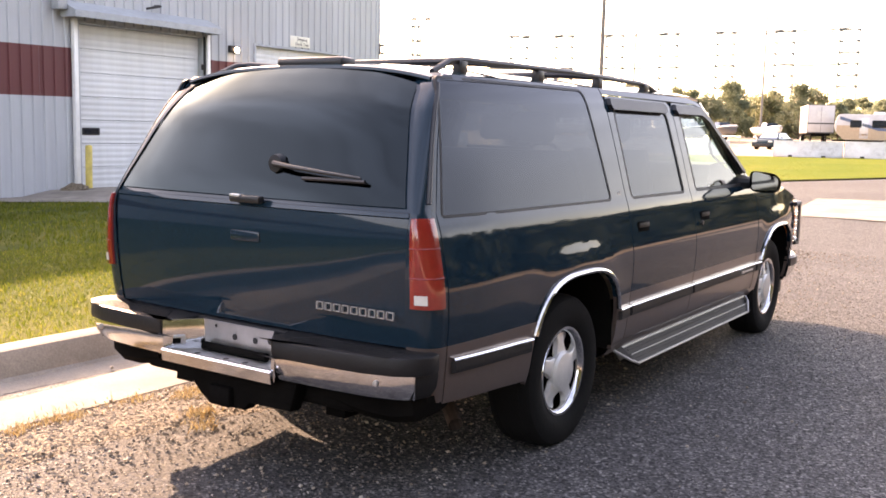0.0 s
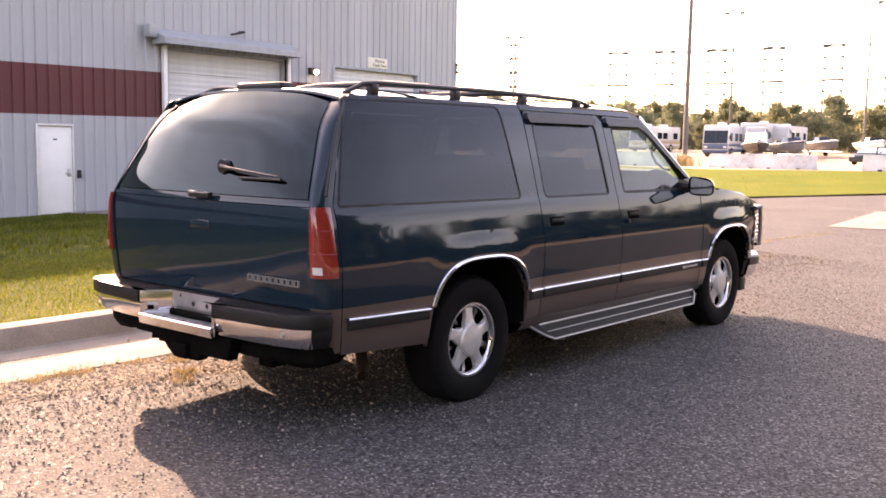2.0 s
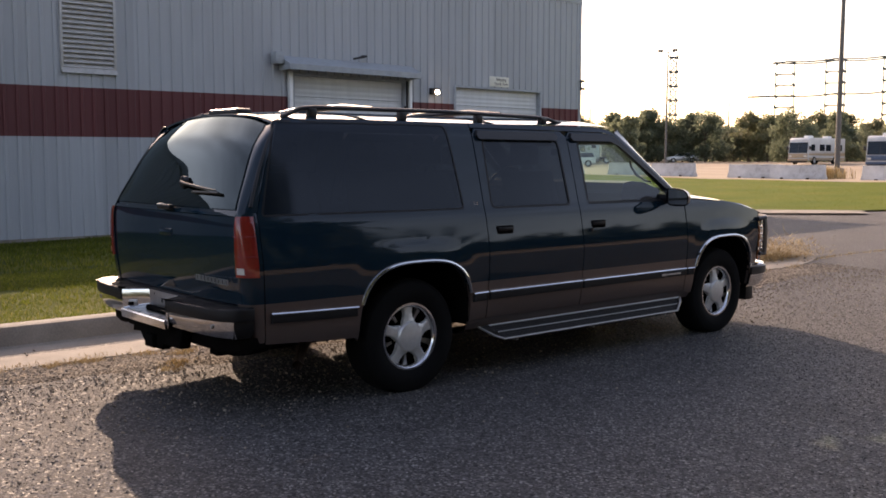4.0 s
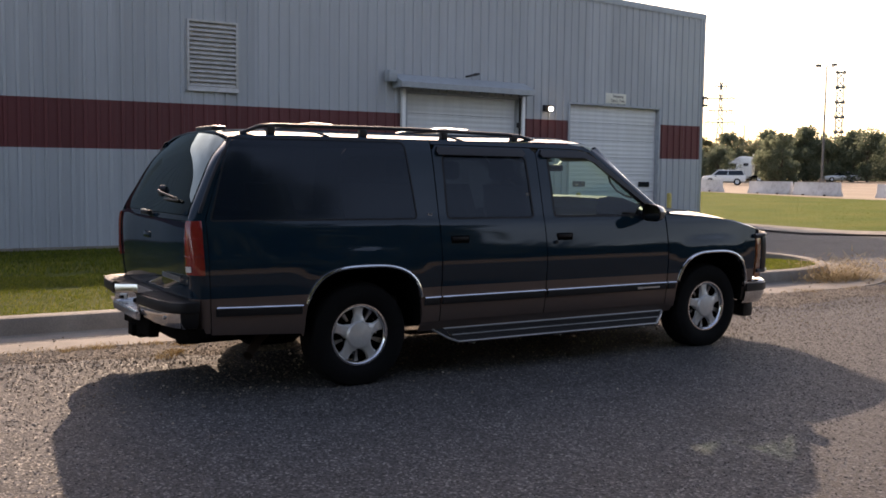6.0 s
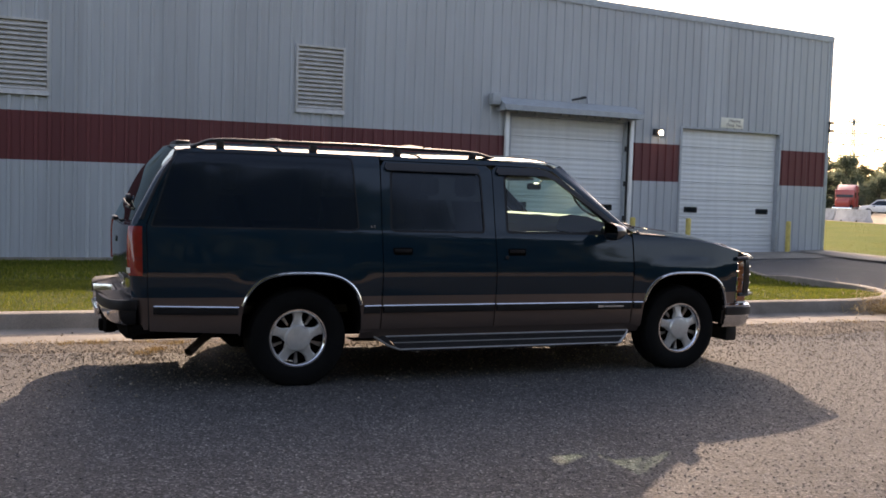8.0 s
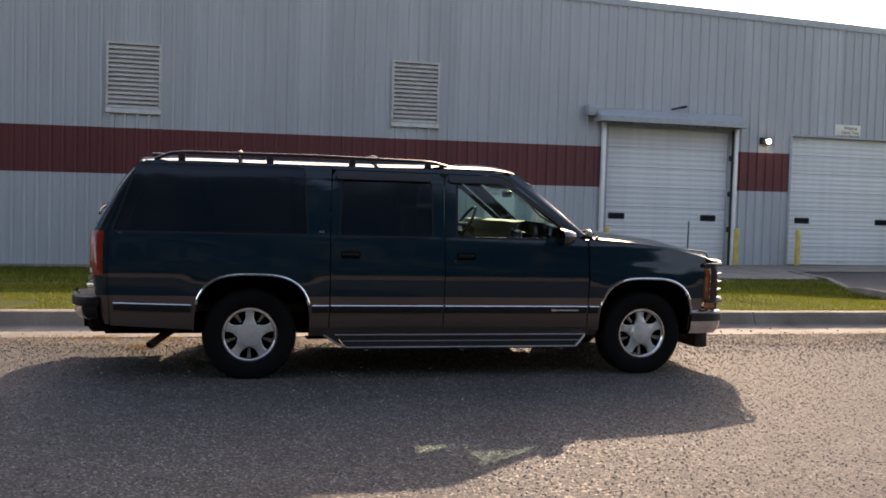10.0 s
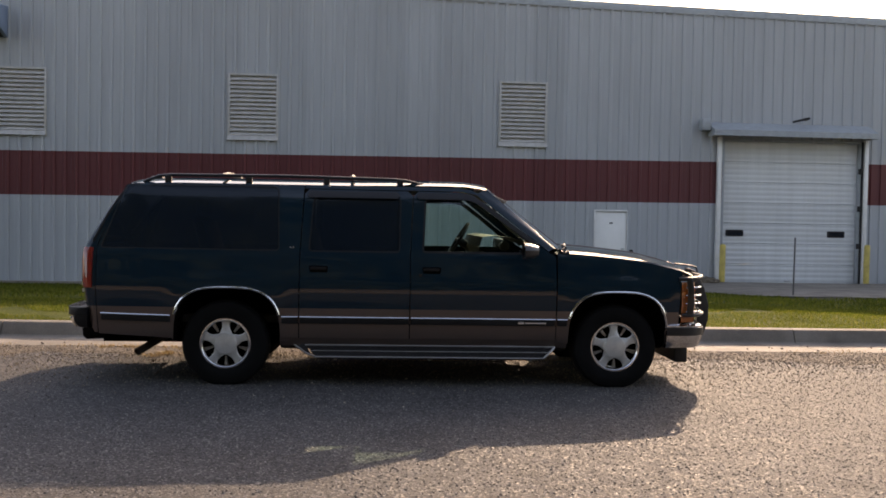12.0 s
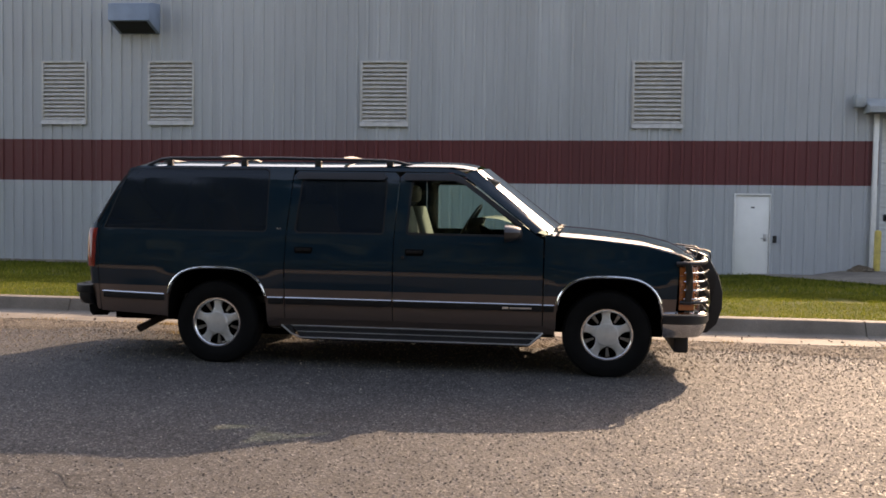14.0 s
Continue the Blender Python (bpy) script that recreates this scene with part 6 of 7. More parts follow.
def lot_wheel(parent, x, y, r, w=0.22):
    bm = bmesh.new()
    m = Matrix.Translation((x, y, r)) @ Euler((0, math.pi / 2, 0)).to_matrix().to_4x4()
    lathe(bm, [(r * 0.6, -w / 2), (r * 0.95, -w / 2), (r, -w / 3), (r, w / 3), (r * 0.95, w / 2), (r * 0.6, w / 2)], m, 22)
    wh = part("wheel", bm, "rubber", parent)
    bm = bmesh.new()
    s = 1 if x > 0 else -1
    lathe(bm, [(r * 0.62, s * w * 0.5), (r * 0.5, s * w * 0.40), (0, s * w * 0.42)], m, 18)
    part("rim", bm, "galv", wh)


def windows(parent, side_x, spans, z0, z1, name="window"):
    for a, b in spans:
        for s in (1, -1):
            bm = bmesh.new()
            prism(bm, rounded([(a, z0), (b, z0), (b, z1), (a, z1)], 0.08, 3), "x", *sorted((s * side_x, s * (side_x + 0.02))))
            part(name, bm, "tint", parent)


def stripe(parent, side_x, pts, mat):
    for s in (1, -1):
        bm = bmesh.new()
        prism(bm, pts, "x", *sorted((s * side_x, s * (side_x + 0.012))))
        part("stripe", bm, mat, parent)


def motorhome(m, label, length=9.0, band="blue"):
    """Class A motorhome, front towards +y."""
    v = thing("motorhome", m, label, "motorhome", "vehicles in the lot")
    h, w, L = 3.05, 1.22, length
    bm = bmesh.new()
    prism(bm, rounded([(-L / 2, 0.45), (L / 2 - 0.05, 0.45), (L / 2, 1.2), (L / 2 - 0.28, h - 0.2), (L / 2 - 0.6, h), (-L / 2, h)], [0.1, 0.15, 0.2, 0.2, 0.3, 0.12]), "x", -w, w, 0.06)
    part("body", bm, "shell", v)
    bm = bmesh.new()
    prism(bm, [(L / 2 + 0.005, 1.30), (L / 2 + 0.02, 1.31), (L / 2 - 0.20, 2.52), (L / 2 - 0.24, 2.52)], "x", -w + 0.10, w - 0.10)
    ws_ = part("windscreen", bm, "tint", v)
    bm = bmesh.new()
    prism(bm, [(L / 2 + 0.01, 1.3), (L / 2 + 0.03, 1.31), (L / 2 - 0.19, 2.52), (L / 2 - 0.22, 2.52)], "x", -0.03, 0.03)
    part("pillar", bm, "trim", ws_)
    bm = bmesh.new()
    box(bm, -w + 0.06, w - 0.06, L / 2 - 0.02, L / 2 + 0.04, 0.78, 1.12, 0.03)
    part("grille", bm, band, v)
    bm = bmesh.new()
    box(bm, -w, w, L / 2 - 0.1, L / 2 + 0.12, 0.42, 0.66, 0.05)
    part("front_bumper", bm, band, v)
    bm = bmesh.new()
    box(bm, -w + 0.12, w - 0.12, L / 2 - 0.05, L / 2 + 0.05, 0.22, 0.43, 0.02)
    part("valance", bm, "trim", v)
    bm = bmesh.new()
    prism(bm, [(L / 2 - 0.02, 1.13), (L / 2 + 0.03, 1.13), (L / 2 + 0.02, 1.24), (L / 2 - 0.02, 1.24)], "x", -w + 0.03, w - 0.03)
    part("nose_stripe", bm, band, v)
    for s in (1, -1):
        bm = bmesh.new()
        box(bm, *sorted((s * 0.75, s * 1.08)), L / 2 + 0.02, L / 2 + 0.07, 0.84, 1.04, 0.03)
        part("headlamp", bm, "clear_lens", v)
        bm = bmesh.new()
        box(bm, *sorted((s * (w + 0.05), s * (w + 0.28))), L / 2 - 0.25, L / 2 - 0.1, 1.7, 2.1, 0.04)
        part("mirror", bm, "trim", v)
    windows(v, w, ((L / 2 - 1.6, L / 2 - 0.75), (L / 2 - 3.9, L / 2 - 2.7), (-0.9, 0.3), (-L / 2 + 0.8, -L / 2 + 2.0)), 1.55, 2.3)
    stripe(v, w, [(-L / 2 + 0.1, 0.95), (L / 2 - 0.2, 1.05), (L / 2 - 0.2, 1.25), (-L / 2 + 0.1, 1.35)], band)
    stripe(v, w, [(-L / 2 + 0.1, 0.50), (L / 2 - 0.3, 0.50), (L / 2 - 0.2, 0.78), (-L / 2 + 0.1, 0.74)], band)
    stripe(v, w, [(-L / 2 + 0.1, 1.42), (L / 2 - 0.2, 1.32), (L / 2 - 0.2, 1.36), (-L / 2 + 0.1, 1.47)], "tan")
    for y in (L / 2 - 2.4, -L / 2 + 2.2):
        bm = bmesh.new()
        box(bm, -0.36, 0.36, y - 0.5, y + 0.5, h - 0.01, h + 0.28, 0.1, 3)
        part("roof_air_unit", bm, "white", v)
    for y in (L / 2 - 1.5, -L / 2 + 2.6):
        for s in (1, -1):
            lot_wheel(v, s * (w - 0.1), y, 0.46, 0.28)
    return v


def travel_trailer(m, label, length=8.5, h=3.35, nose=0.9, lower=False):
    v = thing("travel_trailer", m, label, "trailer", "vehicles in the lot")
    w, L = 1.22, length
    bm = bmesh.new()
    prism(bm, rounded([(-L / 2, 0.6), (L / 2 - nose, 0.6), (L / 2 - nose * 0.2, 1.3), (L / 2, 1.9), (L / 2 - 0.3, h), (-L / 2, h)], [0.08, 0.2, 0.2, 0.3, 0.35, 0.1]), "x", -w, w, 0.05)
    part("body", bm, "faded", v)
    windows(v, w, ((L / 2 - 2.4, L / 2 - 1.4), (-0.6, 0.7), (-L / 2 + 0.7, -L / 2 + 1.6)), 1.75, 2.45)
    stripe(v, w, [(-L / 2 + 0.3, 1.2), (0.2, 1.5), (L / 2 - 0.5, 2.5), (L / 2 - 0.5, 2.8), (0, 1.75), (-L / 2 + 0.3, 1.4)], "blue")
    if lower:
        stripe(v, w - 0.008, [(-L / 2 + 0.1, 0.62), (L / 2 - nose, 0.62), (L / 2 - nose * 0.25, 1.3), (L / 2 - 0.25, 1.95), (-L / 2 + 0.1, 1.95)], "tan")
    stripe(v, w, [(-L / 2 + 0.3, 0.9), (L / 2 - 1.4, 1.05), (L / 2 - 1.4, 1.2), (-L / 2 + 0.3, 1.0)], "tan")
    bm = bmesh.new()
    box(bm, -w - 0.012, -w + 0.02, 1.0, 1.75, 0.75, 2.65, 0.01)
    part("entry_door", bm, "silver", v)
    bm = bmesh.new()
    box(bm, -0.9, 0.9, -L / 2, L / 2, 0.45, 0.6)
    part("chassis", bm, "under", v)
    bm = bmesh.new()
    box(bm, -0.36, 0.36, -0.4, 0.6, h - 0.01, h + 0.25, 0.09, 3)
    part("roof_air_unit", bm, "white", v)
    for y in (-1.3, -0.45):
        for s in (1, -1):
            lot_wheel(v, s * (w - 0.12), y, 0.36)
    bm = bmesh.new()
    tube(bm, [(0, L / 2 - 0.8, 0.5), (0, L / 2 + 0.1, 0.5), (0, L / 2 + 0.1, 0)], 0.06, 8)
    part("jack", bm, "trim", v)
    return v


def cargo_trailer(m, label):
    v = thing("box_trailer", m, label, "trailer", "vehicles in the lot")
    w, L, h = 1.25, 9.5, 3.9
    bm = bmesh.new()
    box(bm, -w, w, -L / 2, L / 2, 1.15, h, 0.03)
    part("box", bm, "faded", v)
    for s in (1, -1):
        for i in range(13):
            y = -L / 2 + 0.4 + i * 0.72
            bm = bmesh.new()
            box(bm, *sorted((s * w, s * (w + 0.02))), y - 0.02, y + 0.02, 1.2, h - 0.05)
            part("side_rib", bm, "silver", v)
        bm = bmesh.new()
        box(bm, *sorted((s * w, s * (w + 0.015))), -1.5, -0.7, 2.6, 3.2)
        part("side_vent", bm, "dark", v)
    for y in (L / 2 + 0.0,):
        bm = bmesh.new()
        box(bm, -w, w, y, y + 0.02, 2.02, 2.14)
        part("black_band", bm, "trim", v)
        bm = bmesh.new()
        box(bm, -0.5, 0.35, y, y + 0.018, 2.75, 3.3)
        part("faded_panel", bm, "silver", v)
        for x0, x1, z0, z1 in ((-0.015, 0.015, 1.2, h - 0.1), (-w, -w + 0.05, 1.15, h), (w - 0.05, w, 1.15, h), (-w, w, h - 0.07, h), (-w, w, 1.15, 1.24)):
            bm = bmesh.new()
            box(bm, x0, x1, y, y + 0.022, z0, z1)
            part("door_rail", bm, "steel_pole", v)
    bm = bmesh.new()
    box(bm, -0.9, 0.9, -L / 2, L / 2, 0.85, 1.15)
    part("chassis", bm, "under", v)
    for y in (-L / 2 + 1.2, -L / 2 + 2.4):
        for s in (1, -1):
            lot_wheel(v, s * (w - 0.16), y, 0.5, 0.3)
    for s in (1, -1):
        bm = bmesh.new()
        box(bm, s * 0.7 - 0.06, s * 0.7 + 0.06, L / 2 - 2.2, L / 2 - 2.08, 0, 0.9)
        part("landing_leg", bm, "trim", v)
    return v


def boat(m, label, hull="white", trim_mat="blue", length=6.4, cabin=False):
    v = thing("boat_on_trailer", m, label, "boat", "vehicles in the lot")
    L = length
    bm = bmesh.new()
    rows = []
    for u in np.linspace(0, 1, 12):
        y = -L / 2 + L * u
        b = 1.12 * (1 - max(0, (u - 0.45) / 0.56) ** 2.2)
        k = 0.55 + 0.45 * max(0, (u - 0.6) / 0.4) ** 2
        top = 1.45 + 0.25 * u**2
        rows.append([(-b * 0.99, y, top), (-b, y, top - 0.12), (-b * 0.86, y, (top + k) / 2), (-b * 0.5, y, k + 0.1), (0, y, k), (b * 0.5, y, k + 0.1), (b * 0.86, y, (top + k) / 2), (b, y, top - 0.12), (b * 0.99, y, top)])
    vs = loft(bm, rows)
    bm.faces.new(vs[0])
    loft(bm, [[r[0] for r in rows], [(r[0][0] * 0.5, r[0][1], r[0][2] + 0.1) for r in rows], [(-r[0][0] * 0.5, r[0][1], r[0][2] + 0.1) for r in rows], [r[-1] for r in rows]])
    part("hull", bm, hull, v)
    for s in (0, -1):
        bm = bmesh.new()
        tube(bm, [(r[s][0], r[s][1], r[s][2] - 0.06) for r in rows], 0.05, 6)
        part("rub_rail", bm, trim_mat, v)
    bm = bmesh.new()
    loft(bm, [[(-0.95, 0.1, 1.55), (-0.7, 0.75, 1.6), (0.7, 0.75, 1.6), (0.95, 0.1, 1.55)], [(-0.85, 0.0, 2.0), (-0.6, 0.55, 2.02), (0.6, 0.55, 2.02), (0.85, 0.0, 2.0)]])
    part("windscreen", bm, "tint", v)
    if cabin:
        bm = bmesh.new()
        prism(bm, rounded([(-1.7, 1.5), (1.5, 1.5), (0.75, 2.25), (-0.2, 2.45), (-1.6, 2.45)], 0.12), "x", -0.85, 0.85, 0.05)
        cab = part("cabin", bm, "white", v)
        bm = bmesh.new()
        tube(bm, [(-0.8, -0.9, 2.42), (-0.8, -0.9, 2.95), (0.8, -0.9, 2.95), (0.8, -0.9, 2.42)], 0.05, 6)
        part("radar_arch", bm, "white", cab)
    bm = bmesh.new()
    box(bm, -0.25, 0.25, -L / 2 - 0.35, -L / 2 + 0.05, 0.8, 1.75, 0.08)
    part("outboard_motor", bm, "trim", v)
    bm = bmesh.new()
    for s in (1, -1):
        tube(bm, [(s * 0.75, -L / 2 + 0.2, 0.48), (s * 0.75, 1.4, 0.48), (0, L / 2 + 0.9, 0.48)], 0.05, 6)
    for y in (-1.4, 0.2, 1.3):
        tube(bm, [(-0.75, y, 0.48), (0.75, y, 0.48)], 0.045, 6)
    tube(bm, [(0, L / 2 + 0.6, 0.48), (0, L / 2 + 0.6, 0.0)], 0.04, 6)
    for y in (-1.5, 0.6):
        box(bm, -0.6, 0.6, y - 0.05, y + 0.05, 0.5, 0.78)
    part("trailer_frame", bm, "galv", v)
    for s in (1, -1):
        lot_wheel(v, s * 0.98, -0.9, 0.32)
    return v


def road_car(name, m, label, paint, prof, roofp, w=0.88, wheels=(-1.35, 1.35), r=0.33, cat="car"):
    """prof: outline of the lower body (y, z); roofp: of the cabin above it."""
    v = thing(name, m, label, cat, "vehicles in the lot")
    bm = bmesh.new()
    prism(bm, rounded(prof, 0.16), "x", -w, w, 0.07)
    part("body", bm, paint, v)
    bm = bmesh.new()
    n = len(roofp)
    lo, hi = min(p[1] for p in roofp), max(p[1] for p in roofp)
    ins = lambda z: w - 0.05 - 0.22 * (z - lo) / (hi - lo)
    rp = rounded(roofp, 0.12, 3)
    loft(bm, [[(ins(z) * s, y, z) for y, z in rp] for s in (-1, -0.97, 0.97, 1)], close=True)
    for s in (-1, 1):
        bm.faces.new([bm.verts.new((ins(z) * s, y, z)) for y, z in rp])
    cabin = part("cabin", bm, paint, v)
    glass = shrink(rounded(roofp, 0.12, 3), 0.09)
    cut = (min(p[0] for p in roofp) + max(p[0] for p in roofp)) / 2
    for s in (1, -1):
        bm = fill(glass, [cut - 0.03, cut + 0.03], [], lambda y, z: (s * (ins(z) + 0.008), y, z))
        bmesh.ops.delete(bm, geom=[f for f in bm.faces if abs(f.calc_center_median().y - cut) < 0.03], context="FACES")
        part("side_window", bm, "tint", cabin)
    top = sorted(roofp, key=lambda p: -p[1])[:2]
    bot = sorted(roofp, key=lambda p: p[1])[:2]
    for pick, off in ((max, 0.01), (min, -0.01)):
        a, b = pick(bot, key=lambda p: p[0]), pick(top, key=lambda p: p[0])
        a2, b2 = (a[0] + (b[0] - a[0]) * 0.12, a[1] + (b[1] - a[1]) * 0.12), (a[0] + (b[0] - a[0]) * 0.88, a[1] + (b[1] - a[1]) * 0.88)
        bm = bmesh.new()
        loft(bm, [[(-ins(z) * 0.9, y + off, z + 0.012), (ins(z) * 0.9, y + off, z + 0.012)] for y, z in (a2, b2)])
        part("windscreen" if pick is max else "rear_window", bm, "tint", cabin)
    y1, y0 = max(p[0] for p in prof), min(p[0] for p in prof)
    for s in (1, -1):
        bm = bmesh.new()
        box(bm, *sorted((s * 0.45, s * 0.78)), y1 - 0.06, y1 + 0.012, 0.62, 0.76, 0.02)
        part("headlamp", bm, "clear_lens", v)
        bm = bmesh.new()
        box(bm, *sorted((s * 0.5, s * 0.80)), y0 - 0.012, y0 + 0.06, 0.66, 0.82, 0.02)
        part("tail_lamp", bm, "red_lens", v)
        bm = bmesh.new()
        box(bm, *sorted((s * (w - 0.02), s * (w + 0.16))), max(p[0] for p in roofp) - 0.62, max(p[0] for p in roofp) - 0.48, 0.95, 1.08, 0.03)
        part("mirror", bm, "trim", v)
        for y in wheels:
            lot_wheel(v, s * (w - 0.09), y, r)
    bm = bmesh.new()
    box(bm, -0.6, 0.6, y1 - 0.02, y1 + 0.02, 0.3, 0.52, 0.02)
    part("lower_grille", bm, "trim", v)
    return v


SEDAN = [(-2.3, 0.25), (2.3, 0.25), (2.32, 0.62), (2.15, 0.78), (1.2, 0.90), (-1.7, 0.95), (-2.3, 0.88)]
SEDAN_TOP = [(-1.75, 0.90), (1.25, 0.88), (0.45, 1.42), (-0.95, 1.42)]
ESTATE = [(-2.4, 0.40), (2.45, 0.40), (2.5, 0.85), (2.3, 1.02), (1.3, 1.14), (-2.4, 1.14)]
ESTATE_TOP = [(-2.35, 1.08), (1.45, 1.08), (0.6, 1.76), (-2.1, 1.78)]


def semi(m, label, paint):
    v = thing("semi_tractor", m, label, "truck", "vehicles in the lot")
    for nm, x, ya, yb, za, zb, mt, bev in (("bonnet", 0.85, 1.9, 3.6, 0.7, 1.75, paint, 0.18), ("cab", 1.15, 0.4, 1.9, 0.7, 2.9, paint, 0.12), ("sleeper", 1.2, -1.3, 0.4, 0.7, 3.5, paint, 0.16), ("chassis", 0.5, -4.2, 3.3, 0.62, 0.9, "under", 0.02), ("bumper", 1.15, 3.5, 3.72, 0.35, 0.7, "chrome", 0.04), ("fuel_tank", 1.15, -1.0, 0.6, 0.4, 0.9, "galv", 0.1)):
        bm = bmesh.new()
        box(bm, -x, x, ya, yb, za, zb, bev, 3)
        part(nm, bm, mt, v)
    bm = bmesh.new()
    prism(bm, [(1.90, 1.95), (1.93, 1.95), (1.86, 2.7), (1.83, 2.7)], "x", -1.0, 1.0)
    part("windscreen", bm, "tint", v)
    windows(v, 1.15, ((0.75, 1.65),), 1.9, 2.55)
    windows(v, 1.2, ((-0.9, -0.2),), 2.2, 2.6)
    bm = bmesh.new()
    prism(bm, [(0.4, 2.9), (1.5, 2.9), (0.3, 3.55), (-0.6, 3.55)], "x", -1.0, 1.0, 0.05)
    part("wind_deflector", bm, paint, v)
    for s in (1, -1):
        bm = bmesh.new()
        tube(bm, [(s * 1.0, -1.45, 0.9), (s * 1.0, -1.45, 3.9)], 0.09, 10)
        part("exhaust_stack", bm, "chrome", v)
        for y in (2.9, -2.4, -3.6):
            lot_wheel(v, s * 0.98, y, 0.5, 0.3)
    return v


motorhome(at_ground(-37.6, 94.0, 189), "white and blue motorhome parked in the gravel lot", 9.5)
motorhome(at_ground(-53.7, 110.4, 180), "white motorhome with tan stripes parked in the lot", 9.0, "tan")
boat(at_ground(-31.6, 86.0, 205), "dark hulled cabin boat with a white cabin on a trailer", "trim", "white", 5.6, True)
travel_trailer(at_ground(-36.0, 99.5, 186), "white travel trailer with blue swoosh stripes", 9.0)
travel_trailer(at_ground(-34.6, 102.0, 184), "white travel trailer with its door side shaded", 7.5, 3.1)
boat(at_ground(-29.9, 90.0, 228), "small grey hulled boat on its trailer", "hull_grey", "car_dark", 4.4)
boat(at_ground(-32.8, 108.0, 225), "grey and white speedboat on a trailer", "hull_grey", "white", 6.8)
boat(at_ground(-28.6, 112.0, 215), "white speedboat under a wind screen on a trailer", "white", "blue", 6.2)
road_car("sedan", at_ground(-20.3, 80.8, 174), "dark teal sedan parked behind the barrier", "car_dark", SEDAN, SEDAN_TOP)
cargo_trailer(at_ground(-22.2, 105.0, 197), "white box trailer with a black band on its front")
travel_trailer(at_ground(-15.4, 100.0, 100), "white over tan travel trailer parked side on behind the barriers", 8.0, 3.0, 0.9, True)
road_car("estate_car", at_ground(-73.8, 90.4, 128), "white high-roofed estate car parked in the lot", "white", ESTATE, ESTATE_TOP, 0.95, (-1.5, 1.5), 0.40)
semi(at_ground(-88.2, 110.6, 124), "white semi tractor with tall sleeper cab", "white")
semi(at_ground(-86.6, 98.3, 215), "red semi tractor with chrome stacks", "red_paint")
road_car("sedan", at_ground(-80.0, 121.5, 128), "silver sedan far across the lot", "silver", SEDAN, SEDAN_TOP)


# ---- poles and power lines ----
def light_pole(x, y, h, heads, label, r=0.11):
    p = thing("light_pole", at_ground(x, y, 20), label, "light pole", "light poles")
    bm = bmesh.new()
    tube(bm, [(0, 0, 0), (0.02, 0, h * 0.5), (0.05, 0, h)], [r, r * 0.8, r * 0.55], 10)
    part("shaft", bm, "steel_pole", p)
    bm = bmesh.new()
    lathe(bm, [(r * 2.4, -0.05), (r * 2.4, 0.55), (r * 2.0, 0.6), (0, 0.6)], seg=18)
    part("footing", bm, "concrete", p)
    if heads:
        bm = bmesh.new()
        tube(bm, [(-0.9, 0, h - 0.1), (0.95, 0, h - 0.1)], 0.045, 6)
        part("cross_arm", bm, "steel_pole", p)
        for s in ((1, -1) if heads > 1 else (1,)):
            bm = bmesh.new()
            box(bm, s * 0.95 - 0.32, s * 0.95 + 0.32, -0.22, 0.22, h - 0.02, h + 0.28, 0.06)
            hd = part("lamp_head", bm, "steel_pole", p)
            bm = bmesh.new()
            box(bm, s * 0.95 - 0.26, s * 0.95 + 0.26, -0.17, 0.17, h - 0.04, h - 0.021)
            part("lens", bm, "lamp_glass", hd)


light_pole(-25.15, 57.3, 15.5, 2, "tall dark steel light pole in dry brush between barriers", 0.17)
light_pole(-49.5, 123.2, 17.6, 2, "tall twin headed light pole far in the lot", 0.17)
light_pole(-31.4, 118.6, 17.2, 1, "single headed light pole behind the parked cars", 0.15)
light_pole(-72.5, 106.7, 14.5, 2, "twin headed light pole at the edge of the trees", 0.15)
light_pole(-105.8, 131.5, 9.2, 0, "bare thin pole by the tractors", 0.16)
light_pole(-84.6, 140.8, 9.6, 0, "bare thin pole among the trees", 0.16)


def pylon_mesh(h=34.0):
    bm = bmesh.new()
    W = lambda z: 1.5 * (1 - z / h) ** 1.3 + 0.30
    lv = [0, 5, 9.5, 13.5, 17, 20.5, 23.5, 26.5, 30, 34]
    for sx in (1, -1):
        for sy in (1, -1):
            tube(bm, [(sx * W(z), sy * W(z), z) for z in lv], 0.17, 4)
    for a, b in zip(lv, lv[1:]):
        for s in (1, -1):
            for fl in (1, -1):
                tube(bm, [(-fl * W(a), s * W(a), a), (fl * W(b), s * W(b), b)], 0.11, 4)
                tube(bm, [(s * W(a), -fl * W(a), a), (s * W(b), fl * W(b), b)], 0.11, 4)
    return bm


tower_shape = mesh_of("lattice", pylon_mesh(), "pylon")
arm_mesh = []
for reach in (2.0, 4.6, 4.0, 5.0):
    bm = bmesh.new()
    for s in (1, -1):
        tube(bm, [(0, -0.5, 0), (s * reach, 0, 0.1), (0, 0.5, 0)], 0.17, 4)
        tube(bm, [(0, 0, 1.3), (s * reach, 0, 0.12)], 0.11, 4)
        tube(bm, [(s * (reach - 0.2), 0, 0.1), (s * (reach - 0.2), 0, -1.2)], 0.18, 5)
        tube(bm, [(s * reach * 0.5, 0, 0.1), (s * reach * 0.5, 0, -1.1)], 0.16, 5)
    arm_mesh.append(mesh_of("cross_arm", bm, "pylon"))
